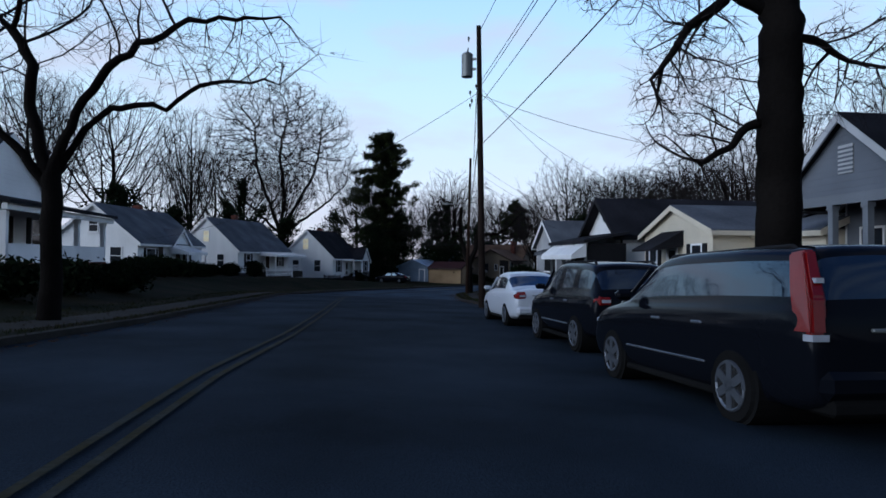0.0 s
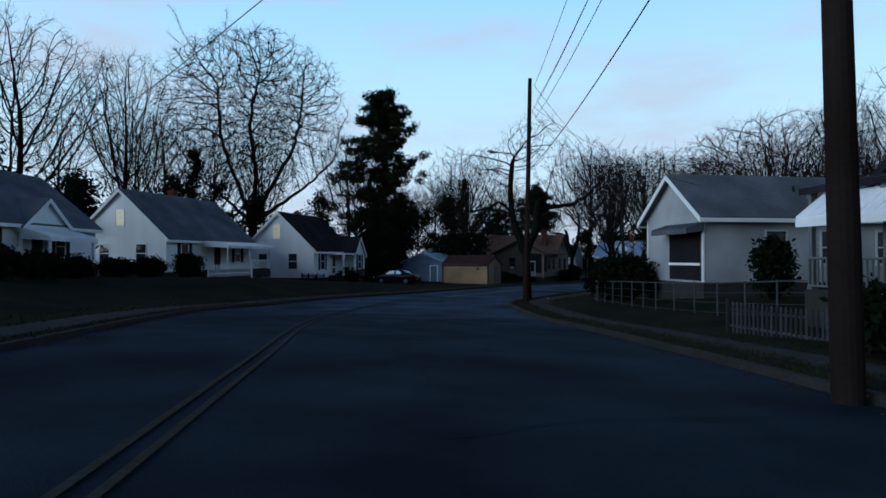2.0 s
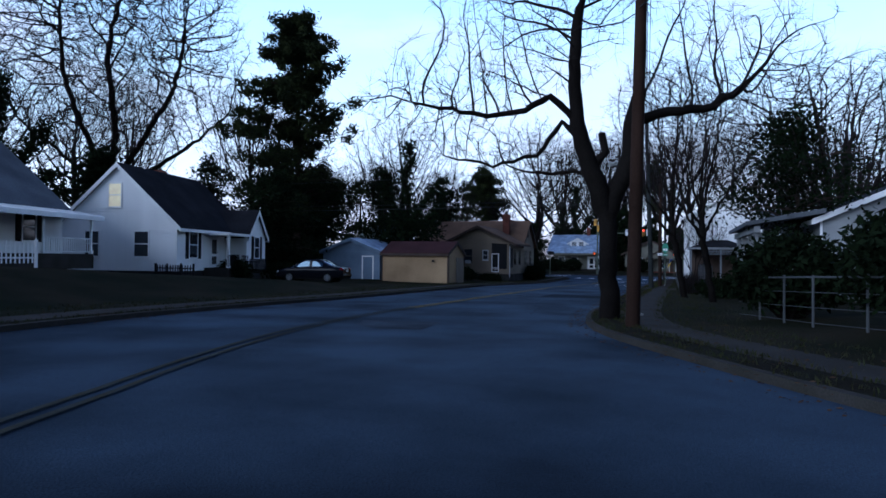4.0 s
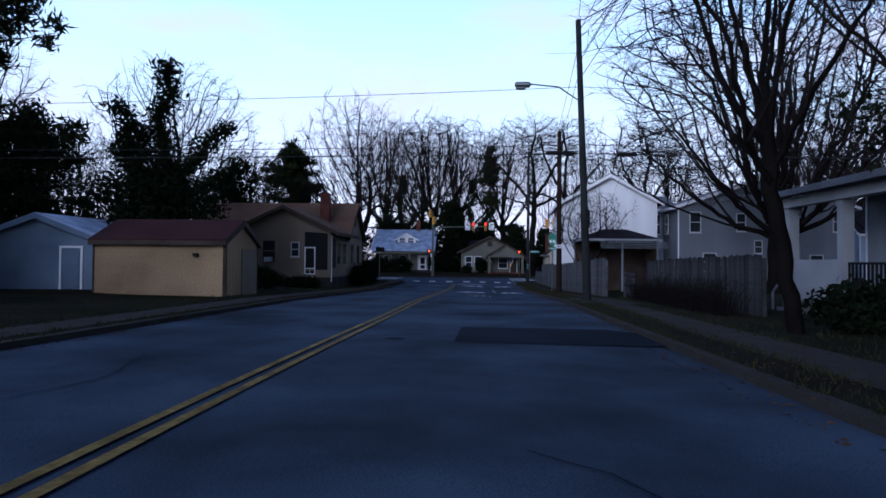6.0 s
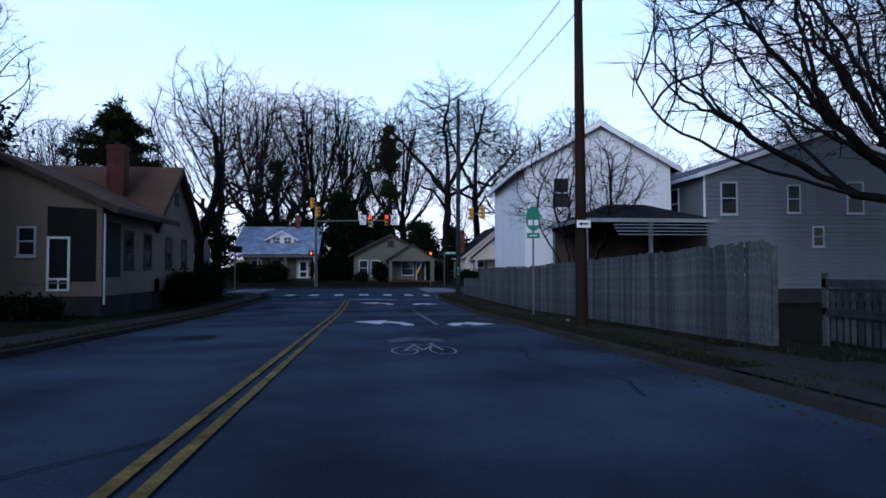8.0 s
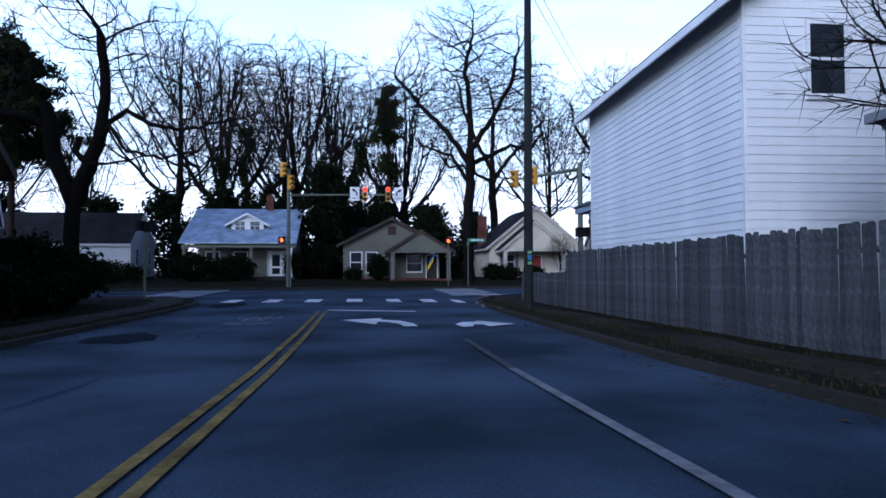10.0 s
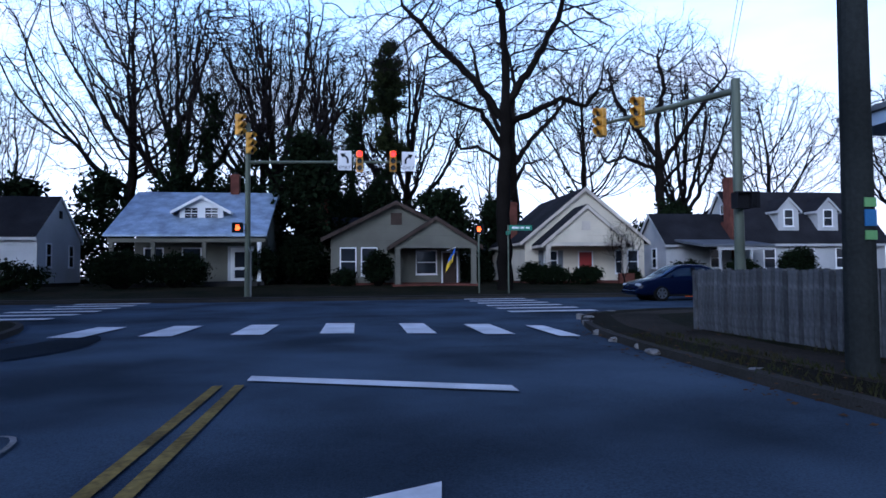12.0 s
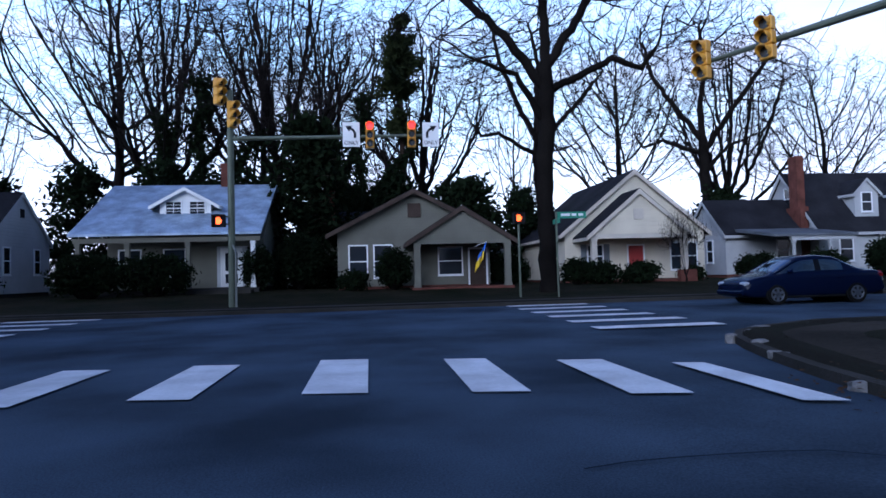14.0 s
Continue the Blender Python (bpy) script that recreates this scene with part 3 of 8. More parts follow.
def house(label, x, y, rz, L, D, H, base, rise, wall, roof, ridge="x", trim=None, over=0.35, end=0.25, foundation=0.4, roof_label="", name="house"):
    """A gabled house: its front runs along x from the origin, its depth along y; base is the height of the ground at it."""
    h = thing(name, pose(x, y, base, 0, 0, rz), label, "house")
    bm = bmesh.new()
    if ridge == "x":
        prism(bm, [(0, foundation), (D, foundation), (D, H), (D / 2, H + rise), (0, H)], "x", 0, L)
    else:
        prism(bm, [(0, foundation), (L, foundation), (L, H), (L / 2, H + rise), (0, H)], "y", 0, D)
    part("wall", bm, wall, h)
    bpart("foundation", [(0.03, 0.03, -0.6, L - 0.03, D - 0.03, foundation + 0.01)], FOUNDATION, h)
    for cx, cy in ((0, 0), (L, 0), (0, D), (L, D)):
        bpart("corner_board", [(cx - 0.06 if cx else -0.02, cy - 0.06 if cy else -0.02, foundation, cx + 0.02 if cx else 0.06, cy + 0.02 if cy else 0.06, H)], trim or WHITE, h)
    gable_roof(h, ridge, 0, D if ridge == "x" else L, 0, L if ridge == "x" else D, H, rise, roof, over, end, trim=trim or WHITE, label=roof_label)
    return h


def chimney(house_ob, x, y, z0, z1, w=0.6, d=0.6, material=None):
    bm = bmesh.new()
    box(bm, x - w / 2, y - d / 2, z0, x + w / 2, y + d / 2, z1)
    box(bm, x - w / 2 - 0.05, y - d / 2 - 0.05, z1 - 0.22, x + w / 2 + 0.05, y + d / 2 + 0.05, z1 - 0.08)
    c = part("chimney", bm, material or BRICK, house_ob, "brick chimney")
    bm = bmesh.new()
    tube(bm, (x, y, z1 - 0.02), (x, y, z1 + 0.18), 0.14, 0.13)
    part("flue", bm, FOUNDATION, c)
    return c


def post(h, x, y, z0, z1, r=0.09, material=None, name="post"):
    bm = bmesh.new()
    box(bm, x - r, y - r, z0, x + r, y + r, z1)
    box(bm, x - r - 0.03, y - r - 0.03, z0, x + r + 0.03, y + r + 0.03, z0 + 0.15)
    box(bm, x - r - 0.03, y - r - 0.03, z1 - 0.15, x + r + 0.03, y + r + 0.03, z1)
    return part(name, bm, material or WHITE, h)


def railing(h, p0, p1, z, height=0.8, material=None):
    """A rail with balusters between two points."""
    p0, p1 = Vector((*p0, z)), Vector((*p1, z))
    d = p1 - p0
    n = max(2, int(d.length / 0.16))
    up = Vector((0, 0, 1))
    rail = tpart("railing", [(p0 + up * height, p1 + up * height, 0.035)], material or WHITE, h, n=6)
    tpart("bottom_rail", [(p0 + up * 0.1, p1 + up * 0.1, 0.03)], material or WHITE, rail, n=6)
    me = None
    for i in range(n + 1):
        bm = bmesh.new()
        q = p0 + d * i / n
        box(bm, -0.02, -0.02, 0.1, 0.02, 0.02, height)
        if me is None:
            b = part("baluster", bm, material or WHITE, rail)
            me = b.data
            b.matrix_basis = Matrix.Translation(q)
        else:
            bm.free()
            b = new("baluster", me)
            b.parent = rail
            b.matrix_basis = Matrix.Translation(q)
    return rail


def awning_roof(h, x0, x1, y0, y1, z_hi, z_lo, material, name="awning", label="pale metal awning"):
    """A sloping sheet from the wall at y0 out to y1, with a valance."""
    bm = bmesh.new()
    prism(bm, [(y0, z_hi), (y1, z_lo), (y1, z_lo + 0.06), (y0, z_hi + 0.06)], "x", x0, x1)
    box(bm, x0, min(y1, y1 - 0.03), z_lo - 0.18, x1, max(y1, y1 - 0.03) + 0.005, z_lo + 0.02)
    n = int((x1 - x0) / 0.4)
    aw = part(name, bm, material, h, label)
    for i in range(n + 1):
        x = x0 + (x1 - x0) * i / n
        bm = bmesh.new()
        prism(bm, [(y0, z_hi + 0.06), (y1, z_lo + 0.06), (y1, z_lo + 0.09), (y0, z_hi + 0.09)], "x", x - 0.02, x + 0.02)
        part("rib", bm, material, aw)
    for x in (x0, x1):
        bm = bmesh.new()
        prism(bm, [(y0, z_hi), (y1, z_lo), (y1, z_lo - 0.15), (y0, z_lo - 0.05)], "x", x - 0.01, x + 0.01)
        part("side_panel", bm, material, aw)
    return aw


# white cape with grey roof and an awning porch
h = COTTAGE_N = house("white one-storey cottage with steep grey shingle roof", -54.3, 52.75, 104, 12.2, 8.2, 3.06, -0.83, 3.6, WHITE_WALL, ROOF_GREY)
for u in (1.9, 5.2):
    window(h, face_pose("left", 12.2, 8.2, u + 0.3, 1.15), 0.85, 1.35, pane=GLASS, shutters=None)
window(h, face_pose("left", 12.2, 8.2, 4.1, 4.0), 0.7, 1.2, pane=LIT_GLASS, label="lit attic window")
window(h, face_pose("front", 12.2, 8.2, 2.2, 1.15), 0.85, 1.4, shutters=BLACK)
window(h, face_pose("front", 12.2, 8.2, 9.8, 1.15), 0.85, 1.4, shutters=BLACK)
door(h, face_pose("front", 12.2, 8.2, 6.6, 0.5), color=DARK_WOOD)
bpart("porch_floor", [(4.6, -2.2, -0.3, 11.8, -0.02, 0.48)], CONCRETE, h)
awning_roof(h, 4.4, 12.2, -0.02, -2.5, 2.85, 2.45, WHITE)
for x in (4.9, 8.2, 11.7):
    post(h, x, -2.1, 0.48, 2.5, 0.05)
railing(h, (8.4, -2.1), (11.6, -2.1), 0.48)
chimney(h, 8.5, 5.8, 3.5, 7.6)

# white cape whose porch has a small gable of its own
h = COTTAGE_K = house("white one-storey cottage with dark steep roof and shutters", -53.8, 69.5, 90 + 12.6, 9.4, 7.8, 3.25, -1.76, 3.62, WHITE_WALL, ROOF_DARK)
for u in (2.3, 5.6):
    window(h, face_pose("left", 9.4, 7.8, u, 1.3), 0.9, 1.5)
window(h, face_pose("left", 9.4, 7.8, 4.1, 4.35), 0.8, 1.4, pane=LIT_GLASS, label="lit attic window")
window(h, face_pose("front", 9.4, 7.8, 1.9, 1.25), 0.95, 1.6, shutters=BLACK)
door(h, face_pose("front", 9.4, 7.8, 4.6, 0.6), color=WHITE, glazed=True)
wing = part("wing", (lambda bm: (prism(bm, [(6.3, 0.4), (9.3, 0.4), (9.3, 2.75), (7.8, 4.5), (6.3, 2.75)], "y", -1.6, 1.5), bm)[1])(bmesh.new()), WHITE_WALL, h, "small gabled front wing")
gable_roof(h, "y", 6.3, 9.3, -1.6, 2.2, 2.75, 1.75, ROOF_DARK, over=0.2, end=0.2, trim=WHITE, name="wing_roof")
window(h, pose(7.8, -1.6, 1.25), 0.8, 1.45, shutters=BLACK)
bpart("porch_floor", [(3.3, -1.7, -0.3, 6.28, -0.02, 0.58)], CONCRETE, h)
bpart("porch_roof", [(3.2, -1.8, 2.72, 6.28, 0.0, 2.88)], WHITE, h)
railing(h, (3.35, -1.65), (4.5, -1.65), 0.58, 0.8, BLACK)
railing(h, (5.4, -1.65), (6.25, -1.65), 0.58, 0.8, BLACK)
railing(h, (5.45, -2.9), (5.45, -1.7), 0.2, 0.8, BLACK)
bpart("step", [(4.5, -2.8, -0.4, 5.4, -1.72, 0.1), (4.5, -2.3, 0.1, 5.4, -1.72, 0.34)], CONCRETE, h)
post(h, 6.1, -1.6, 0.58, 2.72, 0.07)
post(h, 3.5, -1.6, 0.58, 2.72, 0.07)
railing(h, (3.5, -1.6), (5.0, -1.6), 0.58, 0.85, BLACK)
bpart("step", [(5.0, -2.6, -0.4, 6.2, -1.7, 0.2), (5.0, -2.1, 0.2, 6.2, -1.7, 0.42)], CONCRETE, h)
railing(h, (6.4, -1.75), (9.2, -1.75), 0.3, 0.85, BLACK)
chimney(h, 6.8, 5.4, 4.0, 7.5)

# cottage with a projecting porch gable
h = house("pale cottage with grey roof and gabled awning porch", -46.3, 34.1, 116, 12.6, 7.4, 2.9, -0.3, 3.0, WHITE_WALL, ROOF_GREY)
window(h, face_pose("left", 12.6, 7.4, 3.7, 3.7), 0.7, 1.1)
for u in (1.8, 5.5):
    window(h, face_pose("left", 12.6, 7.4, u, 1.0), 0.9, 1.4)
window(h, face_pose("front", 12.6, 7.4, 2.2, 1.0), 1.5, 1.3, shutters=BLACK)
door(h, face_pose("front", 12.6, 7.4, 3.9, 0.45), color=DARK_WOOD)
part("wing", (lambda bm: (prism(bm, [(5.5, 0.4), (9.4, 0.4), (9.4, 2.6), (7.45, 4.1), (5.5, 2.6)], "y", -0.3, 1.5), bm)[1])(bmesh.new()), WHITE_WALL, h, "gabled front wing")
gable_roof(h, "y", 5.5, 9.4, -0.3, 2.4, 2.6, 1.5, ROOF_GREY, over=0.25, end=0.2, trim=WHITE, name="wing_roof")
awning_roof(h, 5.3, 9.6, -0.32, -1.9, 2.5, 2.0, WHITE)
for x in (5.5, 9.4):
    post(h, x, -1.75, -0.3, 2.0, 0.06)
window(h, pose(8.6, -0.3, 1.0), 0.8, 1.2, shutters=BLACK)
door(h, pose(6.6, -0.3, 0.45), color=DARK_WOOD)
bpart("porch_floor", [(5.3, -1.9, -0.5, 9.6, -0.32, 0.42)], CONCRETE, h)
chimney(h, 9.5, 5.0, 3.5, 6.6)

# first house on the west side, with a deep porch
h = house("white house with dark gabled roof and columned porch", -27.6, 11.9, 90 + 35, 9.5, 8.0, 3.1, 0.55, 3.0, WHITE_WALL, ROOF_DARK, ridge="y")
bpart("porch_floor", [(0.0, -2.4, -0.5, 9.5, -0.02, 0.5)], BRICK, h)
bm = bmesh.new()
prism(bm, [(0.1, 3.25), (-2.8, 2.75), (-2.8, 2.9), (0.1, 3.45)], "x", -0.4, 9.9)
roofp = part("porch_roof", bm, ROOF_DARK, h)
bpart("beam", [(-0.3, -2.65, 2.5, 9.8, -2.45, 2.75)], WHITE, roofp)
for x in (0.2, 3.2, 6.3, 9.3):
    post(h, x, -2.3, 0.5, 2.5, 0.1)
bpart("porch_wall", [(0.2, -2.4, 0.5, 9.3, -2.3, 1.25)], WHITE_WALL, h)
for x in (2.0, 7.4):
    window(h, face_pose("front", 9.5, 8, x, 1.1), 1.0, 1.4, shutters=BLACK)
for u in (2.5, 5.5):
    window(h, face_pose("right", 9.5, 8, u, 1.1), 0.9, 1.4)
door(h, face_pose("front", 9.5, 8, 4.8, 0.5), color=DARK_WOOD)

# house with a gabled porch behind the street tree on the east side
EAST = -90
h = house("grey house with gabled roof and columned porch", 2.08, 26.06, EAST + 34, 5.8, 9.0, 3.4, -0.05, 2.3, SLATE_WALL, ROOF_DARK, ridge="y")
bpart("porch_floor", [(0.0, -2.4, -0.5, 5.8, -0.02, 0.5)], BRICK, h)
bm = bmesh.new()
prism(bm, [(0.0, 3.4), (5.8, 3.4), (2.9, 5.68)], "y", -2.3, -0.02)
part("gable", bm, SLATE_WALL, h, "pale grey porch gable")
gable_roof(h, "y", 0, 5.8, -2.4, -0.3, 3.4, 2.3, ROOF_DARK, over=0.3, end=0.2, trim=PALE_WALL, name="porch_roof")
bpart("beam", [(-0.1, -2.42, 3.12, 5.9, -2.2, 3.42)], GREY_WALL, h)
for x in (0.2, 2.35, 3.75, 5.6):
    post(h, x, -2.3, 0.5, 3.12, 0.1, GREY_WALL)
vent = bpart("vent", [(2.6, -2.34, 4.05, 3.2, -2.29, 4.9)], PALE_WALL, h, "louvred gable vent")
for k in range(6):
    bpart("slat", [(2.58, -2.36, 4.1 + k * 0.13, 3.22, -2.335, 4.16 + k * 0.13)], SLATE_WALL, vent)
for x in (1.2, 4.7):
    window(h, face_pose("front", 5.8, 9, x, 1.0), 0.9, 1.5)
door(h, face_pose("front", 5.8, 9, 2.9, 0.5), color=DARK_WOOD)
bm = bmesh.new()
box(bm, -2.2, 0.6, 0.2, 0.0, 7.0, 3.1)
part("side_wing", bm, SLATE_WALL, h)
bm = bmesh.new()
prism(bm, [(0.0, 3.75), (-2.6, 3.1), (-2.6, 3.25), (0.0, 3.92)], "y", 0.2, 7.3)
part("wing_roof", bm, ROOF_DARK, h)
railing(h, (-2.2, -0.4), (-0.2, -0.4), 0.4, 0.9)

# cream house
h = house("cream clapboard house with grey roof and dark door hood", -6.0, 33.4, EAST + 33.5, 6.6, 8.5, 3.1, -0.5, 1.15, CREAM_WALL, ROOF_GREY, ridge="y", trim=CREAM_WALL)
window(h, face_pose("front", 6.6, 8.5, 1.0, 1.0), 0.8, 1.5, shutters=BLACK)
window(h, face_pose("front", 6.6, 8.5, 5.3, 1.0), 0.8, 1.5, shutters=BLACK)
door(h, face_pose("front", 6.6, 8.5, 3.0, 0.45), color=WHITE, glazed=True)
bm = bmesh.new()
prism(bm, [(0, 3.2), (-1.5, 2.35), (-1.5, 2.25), (0, 2.5)], "x", 1.9, 4.1)
part("door_hood", bm, ROOF_DARK, h, "dark hood over the door")
bpart("step", [(2.3, -1.3, -0.5, 3.8, -0.02, 0.2), (2.3, -0.9, 0.2, 3.8, -0.02, 0.42)], CONCRETE, h)
railing(h, (2.2, -1.2), (2.2, -0.1), 0.3, 0.8, BLACK)
bpart("side_wing", [(6.6, 2.0, 0.3, 10.5, 8.0, 3.0)], CREAM_WALL, h)
gable_roof(h, "x", 2.0, 8.0, 6.7, 10.5, 3.0, 1.3, ROOF_GREY, trim=CREAM_WALL, name="wing_roof")
chimney(h, 2.8, 7.0, 3.2, 5.6, 0.8, 0.7, BLACK)

# dark-roofed white house with a metal awning
h = AWNING_HOUSE = house("white house with steep dark roof and oval vent", -10.6, 39.8, EAST + 34, 5.3, 10.5, 3.5, -0.55, 1.9, WHITE_WALL, ROOF_DARK, ridge="y", trim=ROOF_DARK, over=0.55, end=0.6)
bm = bmesh.new()
bmesh.ops.create_circle(bm, cap_ends=True, radius=0.36, segments=20, matrix=pose(2.65, -0.03, 4.5, 90) @ Matrix.Diagonal((0.62, 1, 1, 1)))
bmesh.ops.extrude_face_region(bm, geom=bm.faces[:])
part("vent", bm, BLACK, h, "dark oval gable vent")
bm = bmesh.new()
prism(bm, [(0.05, 3.32), (-2.45, 2.8), (-2.45, 2.97), (0.05, 3.46)], "x", -0.7, 6.3)
part("porch_roof", bm, ROOF_DARK, h)
awning_roof(h, 0.1, 6.2, -2.3, -3.1, 2.72, 2.1, WHITE)
for x in (-0.4, 2.0, 4.2, 6.1):
    post(h, x, -2.3, 0.3, 2.85, 0.06, METAL)
bpart("porch_floor", [(-0.5, -2.45, -0.6, 6.35, -0.02, 0.35)], CONCRETE, h)
for x in (1.0, 4.5):
    window(h, face_pose("front", 5.3, 10.5, x, 0.95), 0.9, 1.4)
door(h, face_pose("front", 5.3, 10.5, 2.8, 0.38), color=DARK_WOOD)
for u in (2.2, 5.5):
    window(h, face_pose("left", 5.3, 10.5, u, 1.0), 0.8, 1.4)
for u in (2.5, 6.0):
    window(h, face_pose("right", 5.3, 10.5, u, 1.0), 0.8, 1.4)
# black sheets added between the posts to paint the porch's deep shade
bpart("porch_screen", [(3.5, -2.3, 1.1, 6.06, -2.27, 2.75)], BLACK, h, "black sheet standing in for porch shade")
bpart("porch_screen", [(6.06, -2.27, 1.1, 6.09, -0.05, 2.8)], BLACK, h, "black sheet standing in for porch shade")
railing(h, (-0.4, -2.4), (2.0, -2.4), 0.35, 0.8, METAL)
railing(h, (4.2, -2.4), (6.1, -2.4), 0.35, 0.8, METAL)

# white house behind a chain fence
h = house("white weathered house with pale grey roof and dark windows", -19.7, 55.75, EAST + 36.5, 5.4, 13.0, 3.6, -0.95, 2.0, STAINED_WHITE, ROOF_GREY, ridge="y", over=0.4, end=0.4)
# no hollow is cut: the recess's shade is a black panel on the wall
bpart("porch_recess", [(2.4, -0.04, 0.5, 5.2, 0.03, 2.75)], BLACK, h, "flat black panel painting the shade of a recessed porch")
bpart("porch_sill", [(2.4, -0.1, 1.2, 5.2, -0.03, 1.32)], WHITE, h)
for u in (3.7, 6.6, 9.6):
    window(h, face_pose("right", 5.4, 13, u, 1.3), 1.0, 1.5, frame_mat=PALE_WALL)
bm = bmesh.new()
tube(bm, (3.9, 5.8, 4.4), (3.9, 5.8, 5.15), 0.06)
part("vent_pipe", bm, BLACK, h)
awning_roof(h, 2.2, 5.5, -0.02, -0.9, 3.15, 2.85, ROOF_GREY, "hood", "grey hood over the porch")

# porch house on the east side
h = house("pale house with deep white columned porch", -19.6, 79.4, EAST, 9.5, 9.0, 3.9, -2.4, 2.0, OLD_WHITE, ROOF_DARK, ridge="x")
bpart("porch_floor", [(0.0, -2.4, 0.58, 9.5, -0.02, 0.75)], OLD_WHITE, h)
for x in (0.1, 3.1, 6.3, 9.2):
    bpart("pier", [(x - 0.18, -2.36, -0.4, x + 0.18, -2.0, 0.58)], BRICK, h)
for x0, x1 in ((0.3, 2.9), (3.3, 6.1), (6.5, 9.0)):
    lat = bpart("lattice_panel", [(x0, -2.3, 0.5, x1, -2.26, 0.56)], OLD_WHITE, h, "white diagonal lattice")
    n = int((x1 - x0) / 0.16)
    for i in range(n):
        for s in (-1, 1):
            u0, u1 = x0 + i * 0.16, min(x1, max(x0, x0 + i * 0.16 + s * 0.5))
            bm = bmesh.new()
            tube(bm, (u0, -2.28 - 0.006 * s, -0.02 if s > 0 else 0.52), (u1, -2.28 - 0.006 * s, -0.02 + (0.54 * abs(u1 - u0) / 0.5) if s > 0 else 0.52 - 0.54 * abs(u1 - u0) / 0.5), 0.018, n=4) if abs(u1 - u0) > 0.05 else box(bm, u0, -2.29, 0, u0 + 0.02, -2.27, 0.5)
            part("lath", bm, OLD_WHITE, lat)
bm = bmesh.new()
prism(bm, [(0.1, 4.1), (-2.9, 3.6), (-2.9, 3.78), (0.1, 4.3)], "x", -0.5, 10)
roofp = part("porch_roof", bm, ROOF_GREY, h)
bpart("beam", [(-0.3, -2.6, 3.3, 9.8, -2.35, 3.58)], OLD_WHITE, roofp)
for x in (0.3, 3.1, 6.3, 9.2):
    post(h, x, -2.35, 0.75, 3.3, 0.14, OLD_WHITE)
bpart("porch_wall", [(0.44, -2.4, 0.75, 2.96, -2.28, 1.75)], OLD_WHITE, h)
railing(h, (3.25, -2.35), (6.15, -2.35), 0.75, 0.9, BLACK)
for z in (1.05, 1.35, 1.65):
    bpart("rail", [(6.45, -2.38, z, 9.05, -2.32, z + 0.09)], OLD_WHITE, h)
tpart("stair_rail", [((-0.1, -2.2, 1.55), (-1.3, -2.2, 0.7), 0.04), ((-1.3, -2.2, 0.7), (-1.3, -2.2, -0.2), 0.04)], OLD_WHITE, h, n=6)
bpart("stairs", [(-0.4, -2.3, -0.4, 0.0, -1.1, 0.5), (-0.8, -2.3, -0.4, -0.4, -1.1, 0.25), (-1.2, -2.3, -0.4, -0.8, -1.1, 0.02)], OLD_WHITE, h)
bpart("step", [(3.6, -3.6, -0.5, 5.8, -2.42, 0.1), (3.6, -3.1, 0.1, 5.8, -2.42, 0.4)], CONCRETE, h)
for x in (1.8, 7.6):
    window(h, face_pose("front", 9.5, 9, x, 1.6), 1.0, 1.6)
door(h, face_pose("front", 9.5, 9, 4.6, 0.78), color=DARK_WOOD)
for u in (2, 5):
    window(h, face_pose("left", 9.5, 9, u, 1.6), 0.9, 1.5)

# grey two-storey house, its broad gable to the south
h = GREY_HOUSE = house("grey two-storey house with broad gable and white-trimmed windows", -15.8, 110.0, 0, 13.3, 14.0, 6.2, -2.5, 2.25, GREY_WALL, ROOF_GREY, ridge="y", over=0.45)
for x, z, w, hh in ((1.3, 4.2, 0.75, 1.5), (4.8, 4.3, 0.6, 1.3), (8.2, 4.3, 0.8, 1.5), (6.1, 2.6, 0.5, 0.9), (12.2, 4.3, 0.8, 1.5), (10.5, 1.2, 0.9, 1.2), (2.4, 1.2, 0.9, 1.3)):
    window(h, face_pose("front", 13.3, 14, x, z), w, hh, frame_mat=PALE_WALL)
for u in (3.0, 8.0):
    window(h, face_pose("left", 13.3, 14, u, 4.2), 0.8, 1.5)
bpart("wing", [(-1.2, 4.0, 0.3, 0.0, 11.0, 6.3)], BLUE_WALL, h, "pale blue side wing")
gable_roof(h, "x", 4.0, 11.0, -1.0, 1.0, 6.3, 1.3, ROOF_GREY, over=0.3, end=0.25, trim=WHITE, name="wing_roof")
window(h, pose(-0.6, 4.0, 4.2), 0.6, 1.6)

# white two-storey house at the corner; clapboards are laid further down
h = house("tall white clapboard two-storey house behind the fence", -24.15, 121.09, EAST - 2.9, 10.1, 7.4, 7.0, -2.9, 2.05, WHITE, ROOF_DARK, ridge="x", over=0.45, end=0.45)
WHITE_HOUSE = h
window(h, face_pose("right", 10.1, 7.4, 1.8, 4.9), 0.75, 1.45, pane=GLASS)
window(h, face_pose("right", 10.1, 7.4, 5.5, 1.2), 0.9, 1.3)
bpart("porch_roof", [(-2.8, 0.2, 3.52, -0.03, 4.2, 3.74)], BLUE_WALL, h, "pale blue-grey flat porch roof")
bpart("porch_beam", [(-1.68, 0.42, 3.22, -0.03, 0.56, 3.51)], BLUE_WALL, h)
bm = bmesh.new()
box(bm, -2.86, 0.14, 3.745, -0.03, 4.26, 3.84)
part("porch_roof_edge", bm, ROOF_GREY, h)
for x, y in ((-1.6, 0.49), (-1.6, 3.9), (-0.6, 0.49)):
    post(h, x, y, 0.3, 3.22 if y < 1 else 3.51, 0.055, DARK_WOOD)
bpart("porch_floor", [(-1.8, 0.3, -0.5, -0.03, 4.2, 0.3)], CONCRETE, h)

